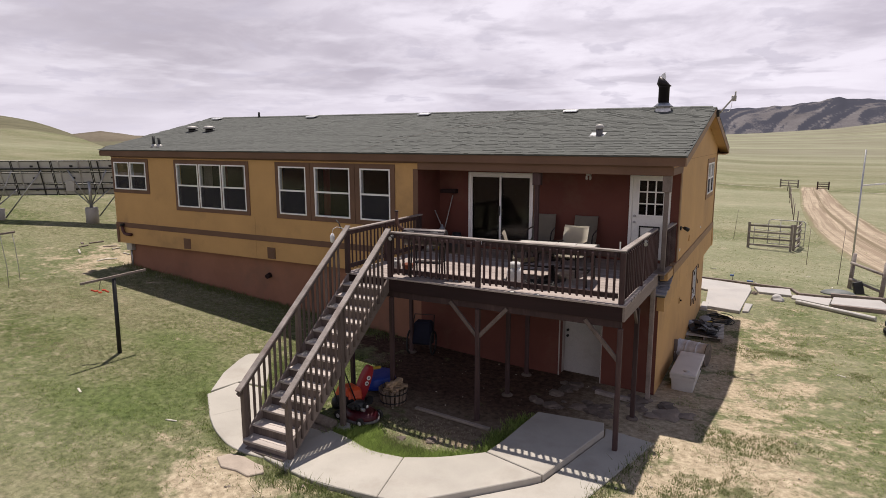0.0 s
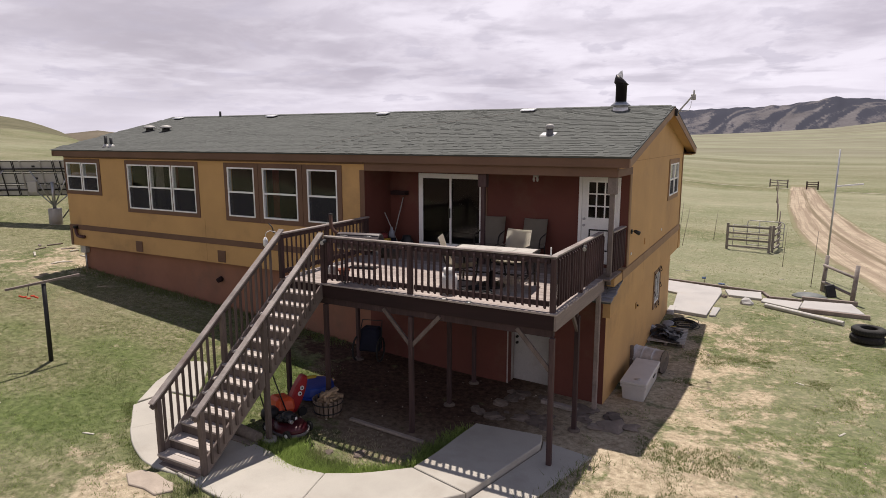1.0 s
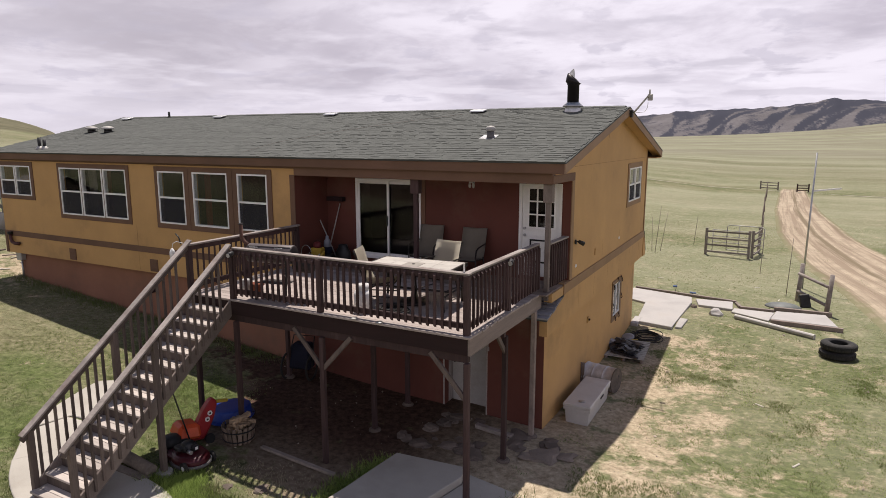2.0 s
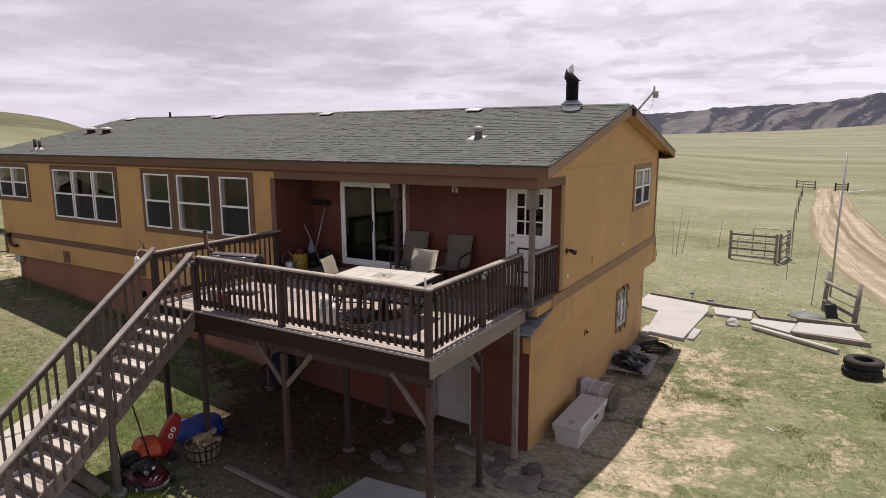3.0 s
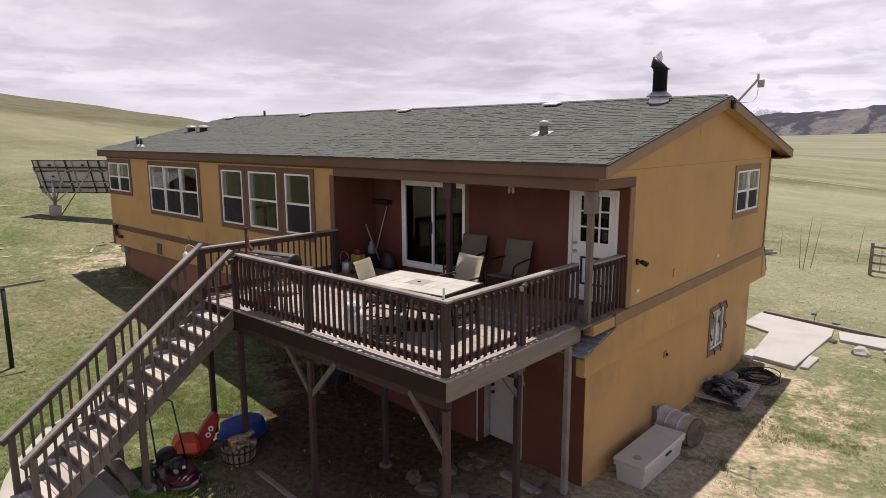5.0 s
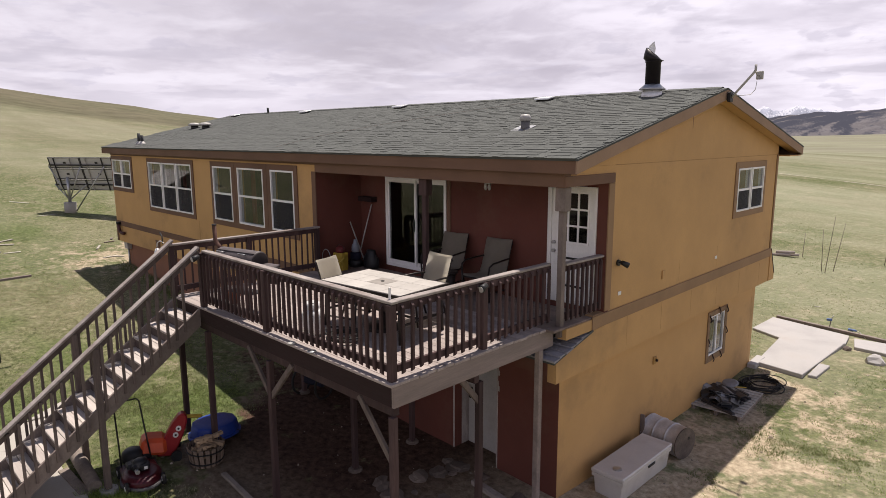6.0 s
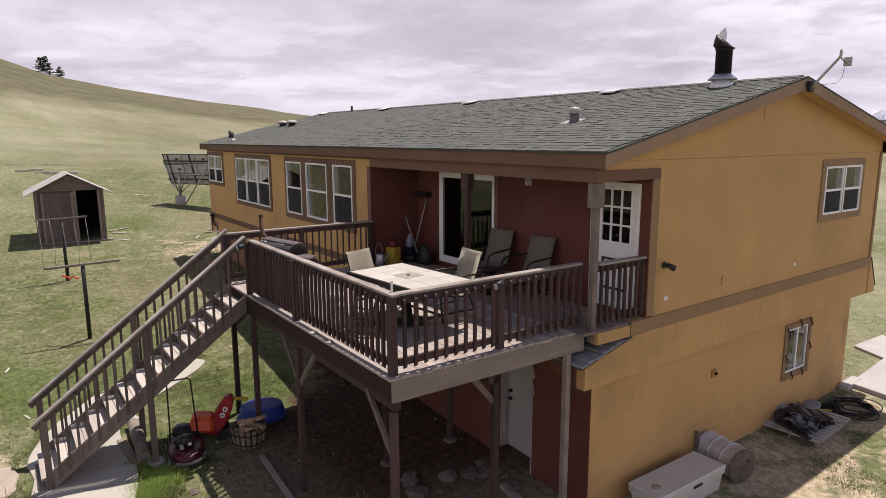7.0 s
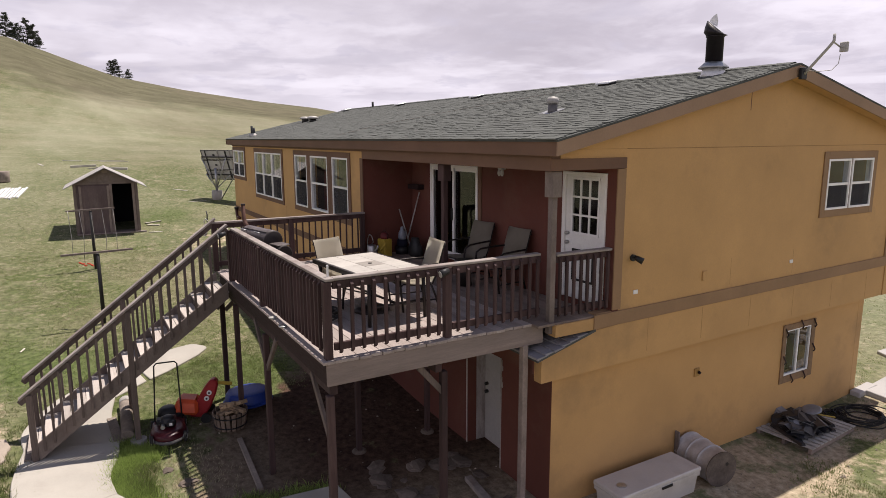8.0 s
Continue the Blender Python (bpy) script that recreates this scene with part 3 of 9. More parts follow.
def snow_crest(az):
    e = np.interp(az, [98, 102, 103.5, 105, 106.2, 107, 108.4, 109.3, 110.5, 113, 118], [1.2, 1.5, 1.85, 2.1, 2.3, 1.9, 2.3, 2.05, 1.9, 1.4, 0.4])
    return float(e) + 0.06 * math.sin(az * 5.3) + 0.04 * math.sin(az * 12.7)


def west_crest(az):
    return float(np.interp(az, [136, 142, 144.5, 145.3, 146.9, 148.8, 151, 158], [0.2, 0.42, 0.5, 0.64, 0.85, 0.62, 0.45, 0.1]))


build_range("mountain_range", "distant dry mountains with dark pine woods on their slopes", 38, 123, 2600, 900, near_crest,
            forest_material("wooded_slopes", (0.140, 0.131, 0.136), (0.056, 0.058, 0.074), 0.28, 0.46, 0.022), 3, 0.52, 1.0)
# blue rock and dulled snow put the distance haze into the colours
build_range("snowy_mountains", "far mountains with snowy peaks, blued and paled for haze", 97, 119, 4300, 400, snow_crest,
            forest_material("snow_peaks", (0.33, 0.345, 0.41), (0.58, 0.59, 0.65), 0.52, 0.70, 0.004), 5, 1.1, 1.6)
build_range("far_hill", "far bare brown hill on the skyline", 136, 160, 1100, 300, west_crest,
            forest_material("bare_hill", (0.140, 0.120, 0.092), (0.085, 0.080, 0.065), 0.62, 0.82, 0.01), 8, 0.3, 0.5)

# ---------------------------------------------------------------- house
XL, XR, YF, YB = -20.05, -2.08, 13.15, 21.80      # upper storey, outer faces
LXL, LXR, LYF, LYB = -19.80, -2.24, 13.38, 21.50  # lower storey, outer faces
ZS, ZF, ZT = 2.06, 2.78, 5.06                     # skirt's lower edge, floor, wall top
RY, RZ, EY0, EY1, EZ, EZB = 17.86, 6.345, 13.00, 22.66, 5.19, 5.24  # ridge, front and back eaves
RX0, RX1 = -20.45, -1.80
PX, PY = -8.10, 14.30                             # recessed porch: its end wall and back wall

house = thing("house", pose(0, 0, 0), "two-storey ochre house with brown trim and grey shingle roof", "house")

FRONT_WINDOWS = [  # x0, x1, z0, z1, units
    (-19.93, -18.33, 3.89, 4.79, 2), (-16.86, -13.92, 3.44, 4.78, 3), (-12.64, -11.66, 3.44, 4.78, 1), (-11.36, -10.17, 3.44, 4.78, 1), (-9.84, -8.90, 3.44, 4.78, 1)]
GABLE_WINDOW = (19.40, 20.90, 3.92, 4.82, 2)
LOW_WINDOW = (18.89, 19.68, 0.85, 1.73, 1)
SLIDER = (-7.24, -5.48, 2.84, 4.70)
DOOR = (-3.16, -2.26, 2.82, 4.72)
LOW_DOOR = (-4.40, -3.45, -0.04, 2.02)           # opening; the door stands 0.4 m behind it

bm = bmesh.new()
add_wall(bm, "y", YF, YF + 0.15, XL, PX, ZS, ZT, [w[:4] for w in FRONT_WINDOWS])
part("wall_front", bm, OCHRE, house)
bm = bmesh.new()
add_wall(bm, "x", XR - 0.15, XR, PY + 0.12, YB, ZF - 0.20, ZT, [GABLE_WINDOW[:4]])
part("wall_gable", bm, OCHRE, house)
bm = bmesh.new()   # the gable's foot follows the little roof under the porch
lo = [(13.055, 1.97), (YB, ZS), (YB, ZF - 0.20), (14.42, ZF - 0.20), (14.0, 2.56), (13.055, 2.30)]
add_prism(bm, lo, 0, 0.15, Matrix(((0, 0, 1, XR - 0.15), (1, 0, 0, 0), (0, 1, 0, 0), (0, 0, 0, 1))))
part("gable_skirt", bm, OCHRE, house)
bm = bmesh.new()   # gable triangle above the plates
add_prism(bm, [(YF, ZT + 0.002), (YB, ZT + 0.002), (YB, EZB + 0.08), (RY, RZ - 0.12), (YF, EZ - 0.08)], 0, 0.15,
          Matrix(((0, 0, 1, XR - 0.15), (1, 0, 0, 0), (0, 1, 0, 0), (0, 0, 0, 1))))
part("gable_top", bm, OCHRE, house)
bm = bmesh.new()
add_prism(bm, [(YF + 0.153, ZS), (YB - 0.153, ZS), (YB - 0.153, EZB + 0.10), (RY, RZ - 0.12), (YF + 0.153, EZ - 0.05)], 0, 0.15, Matrix(((0, 0, 1, XL + 0.002), (1, 0, 0, 0), (0, 1, 0, 0), (0, 0, 0, 1))))
part("wall_west", bm, OCHRE, house)
bx("wall_back", OCHRE, house, XL + 0.16, XR - 0.16, YB - 0.15, YB, ZS, ZT)
bm = bmesh.new()
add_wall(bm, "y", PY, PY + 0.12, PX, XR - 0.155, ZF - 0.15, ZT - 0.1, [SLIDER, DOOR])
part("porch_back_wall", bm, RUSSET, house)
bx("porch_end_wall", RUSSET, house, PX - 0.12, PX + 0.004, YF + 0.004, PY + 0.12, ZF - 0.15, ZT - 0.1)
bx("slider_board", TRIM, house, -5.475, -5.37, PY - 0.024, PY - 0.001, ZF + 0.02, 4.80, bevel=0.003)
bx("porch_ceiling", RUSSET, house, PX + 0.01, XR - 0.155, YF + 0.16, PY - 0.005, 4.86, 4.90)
# lower storey
bm = bmesh.new()
add_wall(bm, "y", LYF, LYF + 0.18, LXL, -8.15, -0.5, ZS + 0.02)
part("lower_wall_front", bm, TERRA, house)
# same wall in the darker porch red, which carries the deck's shade
bm = bmesh.new()
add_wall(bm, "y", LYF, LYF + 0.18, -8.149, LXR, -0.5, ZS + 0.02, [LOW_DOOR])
part("lower_wall_front", bm, RUSSET, house, "lower wall behind the deck, darkened for its shade")
bm = bmesh.new()
add_wall(bm, "x", LXR - 0.18, LXR - 0.002, LYF + 0.185, LYB, -0.6, ZS + 0.02, [LOW_WINDOW[:4]])
part("lower_wall_gable", bm, OCHRE, house)
bx("lower_wall_corner", OCHRE, house, LXR - 0.001, LXR + 0.004, LYF + 0.002, LYF + 0.20, -0.5, ZS)
bx("lower_wall_west", TERRA, house, LXL, LXL + 0.18, LYF + 0.185, LYB, 0, ZS + 0.02)
bx("lower_wall_back", OCHRE, house, LXL, LXR, LYB - 0.18, LYB, -0.3, ZS + 0.02)
bm = bmesh.new()
add_wall(bm, "y", YF + 0.002, YB - 0.16, XL + 0.16, XR - 0.16, ZS + 0.022, ZS + 0.06)
part("soffit_under_storey", bm, TRIM, house)
# rooms behind the panes, layout assumed, coloured near-black to look unlit
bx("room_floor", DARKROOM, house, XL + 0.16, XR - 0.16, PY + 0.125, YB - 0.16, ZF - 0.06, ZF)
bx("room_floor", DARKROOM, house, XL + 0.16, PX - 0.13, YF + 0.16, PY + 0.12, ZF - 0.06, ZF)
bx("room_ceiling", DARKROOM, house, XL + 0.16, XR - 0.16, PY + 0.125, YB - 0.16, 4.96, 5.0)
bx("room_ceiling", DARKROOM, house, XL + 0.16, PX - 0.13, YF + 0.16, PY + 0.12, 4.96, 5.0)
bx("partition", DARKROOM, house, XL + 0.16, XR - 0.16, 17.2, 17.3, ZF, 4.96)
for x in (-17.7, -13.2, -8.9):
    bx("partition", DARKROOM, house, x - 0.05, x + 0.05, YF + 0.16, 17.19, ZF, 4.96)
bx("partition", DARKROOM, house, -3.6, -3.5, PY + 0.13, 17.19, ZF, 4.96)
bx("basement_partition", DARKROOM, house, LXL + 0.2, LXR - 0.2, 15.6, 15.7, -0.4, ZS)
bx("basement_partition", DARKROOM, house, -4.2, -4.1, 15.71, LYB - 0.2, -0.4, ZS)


# trim boards, 2 cm proud of the siding
def front_board(x0, x1, z0, z1, mat=TRIM, y=YF, t=0.022, name="trim_board"):
    bx(name, mat, house, x0, x1, y - t, y - 0.001, z0, z1, bevel=0.003)


def gable_board(y0, y1, z0, z1, mat=BANDTRIM, x=XR, t=0.022, name="trim_board"):
    bx(name, mat, house, x + 0.001, x + t, y0, y1, z0, z1, bevel=0.003)


def ring_front(x0, x1, z0, z1, a, b, c, d):
    """Boards round an opening; a, b: widths at the ends, c, d: below and above."""
    front_board(x0 - a, x0, z0 - c, z1 + d)
    front_board(x1, x1 + b, z0 - c, z1 + d)
    front_board(x0 + 0.002, x1 - 0.002, z1, z1 + d)
    front_board(x0 + 0.002, x1 - 0.002, z0 - c, z0)


for x0, x1, z0, z1, n in FRONT_WINDOWS[:2]:
    ring_front(x0, x1, z0, z1, 0.11, 0.13, 0.12, 0.12)
for (x0, x1, z0, z1, n), a, b in zip(FRONT_WINDOWS[2:], (0.13, 0.145, 0.16), (0.145, 0.16, 0.14)):
    ring_front(x0, x1, z0, z1, a, b, 0.13, 0.12)
front_board(XL - 0.02, PX - 0.23, 2.60, 2.76)
front_board(XL, PX, 4.94, 5.06)
front_board(PX - 0.12, PX + 0.02, ZF - 0.02, 4.80)
front_board(XL - 0.02, XL + 0.10, ZS, 2.595)
bx("gable_head", OCHRE, house, XR - 0.15, XR, YF + 0.135, PY + 0.118, 4.80, ZT)
bx("porch_header", TRIM, house, PX + 0.02, XR + 0.0, YF - 0.03, YF + 0.13, 4.79, 5.06, bevel=0.005)
bx("fascia", TRIM, house, RX0 + 0.02, RX1 - 0.03, EY0 + 0.02, EY0 + 0.045, 4.985, EZ - 0.02, bevel=0.003)
bx("eave_soffit", TRIM, house, RX0 + 0.02, RX1 - 0.03, EY0 + 0.046, YF - 0.032, 5.062, 5.08)
bx("back_soffit", OCHRE, house, RX0 + 0.02, RX1 - 0.03, YB + 0.004, EY1 - 0.05, 5.02, 5.04)
bx("fascia", TRIM, house, RX0 + 0.02, RX1 - 0.03, EY1 - 0.048, EY1 - 0.02, 5.04, EZB - 0.02, bevel=0.003)
gable_board(PY - 0.01, PY + 0.15, 2.815, 4.79)
gable_board(YF - 0.028, PY + 0.15, 4.795, 4.945, TRIM)
bm = bmesh.new()   # the band board sags a little towards the porch
add_prism(bm, [(13.96, 2.585), (YB, 2.665), (YB, 2.86), (13.96, 2.785)], XR + 0.001, XR + 0.022, Matrix(((0, 0, 1, 0), (1, 0, 0, 0), (0, 1, 0, 0), (0, 0, 0, 1))))
part("band_board", bm, BANDTRIM, house, bevel=0.003)
y0, y1, z0, z1, n = GABLE_WINDOW
gable_board(y0 - 0.14, y0, z0 - 0.13, z1 + 0.13)
gable_board(y1, y1 + 0.13, z0 - 0.13, z1 + 0.13)
gable_board(y0 + 0.002, y1 - 0.002, z1, z1 + 0.13)
gable_board(y0 + 0.002, y1 - 0.002, z0 - 0.13, z0)
gable_board(YB - 0.09, YB, 2.865, ZT)
bm = bmesh.new()
add_prism(bm, [(YB + 0.002, 2.86), (YB + 0.34, 2.20), (YB + 0.34, ZS), (YB + 0.002, ZS)], XR - 6, XR + 0.02, Matrix(((0, 0, 1, 0), (1, 0, 0, 0), (0, 1, 0, 0), (0, 0, 0, 1))))
part("skirt_flare", bm, OCHRE, house, bevel=0.004)
beam("flare_edge", DARKSTEEL, house, (XR + 0.012, YB + 0.035, 2.84), (XR + 0.012, YB + 0.362, 2.20), 0.03, 0.03, "dark strip on the edge of the flared skirt")
bx("porch_jamb", RUSSET, house, XR - 0.155, XR, PY - 0.002, PY + 0.118, ZF - 0.1, 4.79)
bx("porch_rim", OCHRE, house, XR - 0.15, XR + 0.005, 13.28, 14.118, 2.575, 2.745, bevel=0.003)
bx("rim_fill", BANDTRIM, house, XR - 0.15, XR - 0.002, 14.0, PY + 0.118, 2.50, 2.80)
WINDOWBOARD = material("worn_window_board", (0.235, 0.150, 0.085), 0.85, var=0.25, scale=3, fine=30, bump=0.3, rand=0.1, dirt=(0.10, 0.055, 0.035), dirt_amt=0.3)
y0, y1, z0, z1, n = LOW_WINDOW
for a, b, c, d in ((y0 - 0.11, y0, z0 - 0.13, z1 + 0.11), (y1, y1 + 0.12, z0 - 0.13, z1 + 0.11), (y0 + 0.002, y1 - 0.002, z1, z1 + 0.11), (y0 + 0.002, y1 - 0.002, z0 - 0.13, z0)):
    gable_board(a, b, c, d, WINDOWBOARD, x=LXR)
# seams between siding panels, caulked and painted over
SEAM = material("caulked_seam", (0.32, 0.185, 0.075), 0.9, var=0.2)
for y in (15.05, 16.27, 17.49, 18.71, 19.93, 21.15):
    gable_board(y, y + 0.008, ZS + 0.02, 2.58, SEAM, XR - 0.0005, 0.002, "seam")
gable_board(17.09, 17.108, 5.62, 5.98, TRIM, XR - 0.0005, 0.002, "seam")
gable_board(14.46, YB - 0.1, 5.055, 5.065, SEAM, XR - 0.0005, 0.0025, "seam")
for y in (16.9, 18.6):
    gable_board(y, y + 0.006, 2.87, 3.3, SEAM, XR - 0.0005, 0.002, "seam")
for x in (-13.65,):
    front_board(x, x + 0.016, 2.1, 3.30, SEAM, YF, 0.002, "seam")
# vents in the skirt
for x in (-16.6, -13.05):
    bm = bmesh.new()
    add_box(bm, x - 0.15, x + 0.15, YF - 0.02, YF - 0.001, 2.10, 2.43)
    for k in range(7):
        add_box(bm, x - 0.13, x + 0.13, YF - 0.028, YF - 0.021, 2.13 + k * 0.04, 2.15 + k * 0.04)
    part("skirt_vent", bm, TRIM, house, "brown louvred vent")


def window(axis, plane, u0, u1, z0, z1, units, out, blind=0.0):
    """Double-hung units side by side; out: which way is outside along the axis."""
    def place(bm, ua, ub, d0, d1, za, zb):
        a0, a1 = sorted((plane + out * d0, plane + out * d1))
        if axis == "y":
            add_box(bm, ua, ub, a0, a1, za, zb)
        else:
            add_box(bm, a0, a1, ua, ub, za, zb)

    w, f = (u1 - u0) / units, 0.038
    zm = (z0 + z1) / 2
    for i in range(units):
        a, b = u0 + i * w + (0.024 if i else 0), u0 + (i + 1) * w - (0.024 if i < units - 1 else 0)
        if i:
            bm = bmesh.new()
            place(bm, a - 0.046, a - 0.002, -0.10, 0.012, z0, z1)
            part("mullion", bm, TRIM, house, "brown mullion between windows")
        bm = bmesh.new()
        place(bm, a, a + f, -0.09, 0.03, z0, z1)
        place(bm, b - f, b, -0.09, 0.03, z0, z1)
        place(bm, a + f, b - f, -0.09, 0.03, z1 - f, z1)
        place(bm, a + f, b - f, -0.09, 0.034, z0, z0 + f)
        ob = part("window", bm, WHITE, house, "white vinyl double-hung window", bevel=0.003)
        a, b = a + f, b - f
        bm = bmesh.new()
        place(bm, a, b, -0.04, 0.016, zm - 0.022, zm + 0.022)
        part("meeting_rail", bm, WHITE, ob)
        for za, zb, d in ((z0 + f, zm - 0.022, -0.035), (zm + 0.022, z1 - f, -0.01)):
            bm = bmesh.new()
            place(bm, a, b, d, d + 0.005, za, zb)
            part("pane", bm, GLASS, ob).visible_shadow = False
        bm = bmesh.new()
        place(bm, a, b, 0.004, 0.007, z0 + f, zm - 0.022)
        if not (axis == "y" and -11.5 < u0 < -11.0):   # one unit has lost its screen
            part("insect_screen", bm, SCREEN, ob, "dark insect screen").visible_shadow = False
        else:
            bm.free()


for w in FRONT_WINDOWS:
    window("y", YF, *w, -1)
window("x", XR, *GABLE_WINDOW, 1)

# sliding basement window with worn brown boards
y0, y1, z0, z1, n = LOW_WINDOW
bm = bmesh.new()
for a, b, c, d in ((y0, y0 + 0.03, z0, z1), (y1 - 0.03, y1, z0, z1), (y0 + 0.03, y1 - 0.03, z0, z0 + 0.035), (y0 + 0.03, y1 - 0.03, z1 - 0.03, z1), ((y0 + y1) / 2 - 0.02, (y0 + y1) / 2 + 0.02, z0 + 0.035, z1 - 0.03)):
    add_box(bm, LXR - 0.06, LXR + 0.006, a, b, c, d)
low_window = part("basement_window", bm, WHITE, house, "white sliding basement window", bevel=0.003)
for a, b in ((y0 + 0.03, (y0 + y1) / 2 - 0.02), ((y0 + y1) / 2 + 0.02, y1 - 0.03)):
    bm = bmesh.new()
    add_box(bm, LXR - 0.025, LXR - 0.02, a, b, z0 + 0.035, z1 - 0.03)
    part("pane", bm, GLASS, low_window).visible_shadow = False

# sliding glass door
x0, x1, z0, z1 = SLIDER
bm = bmesh.new()
for a, b, c, d in ((x0, x0 + 0.06, z0, z1), (x1 - 0.06, x1, z0, z1), (x0 + 0.06, x1 - 0.06, z1 - 0.06, z1), (x0 + 0.06, x1 - 0.06, z0, z0 + 0.07)):
    add_box(bm, a, b, PY - 0.035, PY + 0.08, c, d)
slider = part("sliding_door", bm, WHITE, house, "white-framed sliding glass door", bevel=0.004)
xm = (x0 + x1) / 2
for a, b, d in ((x0 + 0.06, xm + 0.03, 0.0), (xm - 0.03, x1 - 0.06, 0.035)):
    bm = bmesh.new()
    for p, q, c, e in ((a, a + 0.05, z0 + 0.07, z1 - 0.06), (b - 0.05, b, z0 + 0.07, z1 - 0.06), (a + 0.05, b - 0.05, z1 - 0.12, z1 - 0.06), (a + 0.05, b - 0.05, z0 + 0.07, z0 + 0.14)):
        add_box(bm, p, q, PY - 0.02 + d, PY + 0.012 + d, c, e)
    leaf = part("door_leaf", bm, WHITE, slider, bevel=0.003)
    bm = bmesh.new()
    add_box(bm, a + 0.05, b - 0.05, PY - 0.006 + d, PY - 0.001 + d, z0 + 0.14, z1 - 0.12)
    part("pane", bm, GLASS, slider).visible_shadow = False
bm = bmesh.new()
add_box(bm, xm - 0.02, xm + 0.01, PY - 0.06, PY - 0.022, 3.62, 3.86)
part("handle", bm, DARKSTEEL, slider, "black pull handle", bevel=0.006)

# back door with nine lights
x0, x1, z0, z1 = DOOR
bm = bmesh.new()
for a, b, c, d in ((x0, x0 + 0.07, z0, z1), (x1 - 0.05, x1, z0, z1), (x0 + 0.07, x1 - 0.05, z1 - 0.05, z1)):
    add_box(bm, a, b, PY - 0.03, PY + 0.1, c, d)
door = part("door", bm, WHITEDOOR, house, "white entrance door with nine lights and a pet flap", bevel=0.004)
a, b = x0 + 0.073, x1 - 0.053
wx0, wx1, wz0, wz1 = a + 0.13, b - 0.09, 3.82, z1 - 0.10
bm = bmesh.new()
add_wall(bm, "y", PY - 0.005, PY + 0.04, a, b, z0, z1 - 0.053, [(wx0, wx1, wz0, wz1)])
part("door_leaf", bm, WHITEDOOR, door, bevel=0.003)
for i in range(4):
    u = wx0 + (wx1 - wx0) * i / 3
    bx("glazing_bar", WHITE, door, u - 0.014, u + 0.014, PY - 0.018, PY + 0.002, wz0 - 0.02, wz1 + 0.02)
    v = wz0 + (wz1 - wz0) * i / 3
    bx("glazing_bar", WHITE, door, wx0 - 0.014, wx1 + 0.014, PY - 0.0175, PY + 0.0015, v - 0.014, v + 0.014)
for i in range(3):
    for j in range(3):
        w, h = (wx1 - wx0) / 3, (wz1 - wz0) / 3
        bm = bmesh.new()
        add_box(bm, wx0 + i * w + 0.015, wx0 + (i + 1) * w - 0.015, PY + 0.003, PY + 0.007, wz0 + j * h + 0.015, wz0 + (j + 1) * h - 0.015)
        part("pane", bm, GLASS, door).visible_shadow = False
for z in (3.66, 3.80):
    cyl("knob", GALV, door, (a + 0.06, PY - 0.06, z), (a + 0.06, PY - 0.004, z), 0.028, seg=10, label="steel knob")
bm = bmesh.new()
for p, q, c, d in ((a + 0.17, b - 0.15, 3.55, 3.58), (a + 0.17, b - 0.15, 3.10, 3.13), (a + 0.17, a + 0.20, 3.13, 3.55), (b - 0.18, b - 0.15, 3.13, 3.55)):
    add_box(bm, p, q, PY - 0.025, PY - 0.006, c, d)
part("pet_flap_frame", bm, DARKSTEEL, door, "dark frame of a pet flap")

# white basement door at the back of a recess with worn pale reveals
x0, x1, z0, z1 = LOW_DOOR
bm = bmesh.new()
add_box(bm, x0 - 0.03, x0 - 0.001, LYF - 0.012, LYF + 0.40, z0, z1)
add_box(bm, x1 + 0.001, x1 + 0.03, LYF - 0.006, LYF + 0.40, z0, z1)
add_box(bm, x0 - 0.03, x1 + 0.03, LYF + 0.002, LYF + 0.40, z1 + 0.001, z1 + 0.03)
ldoor = part("basement_door", bm, WORNJAMB, house, "white basement door set back between worn pale reveals", bevel=0.004)
bm = bmesh.new()
add_box(bm, x0 + 0.004, x1 - 0.004, LYF + 0.36, LYF + 0.40, z0 + 0.01, z1 - 0.004)
part("door_leaf", bm, DULLDOOR, ldoor, bevel=0.003)
bm = bmesh.new()
for k in range(7):   # chipped filler along the edge of the wall
    add_box(bm, x1 + 0.004, x1 + 0.03 + 0.018 * ((k * 5) % 3), LYF - 0.007, LYF - 0.001, 1.30 + 0.09 * k, 1.385 + 0.09 * k)
part("chipped_filler", bm, WORNJAMB, ldoor)
for z in (0.93, 1.07):
    cyl("knob", DARKSTEEL, ldoor, (x0 + 0.08, LYF + 0.31, z), (x0 + 0.08, LYF + 0.36, z), 0.03, seg=10, label="dark knob")

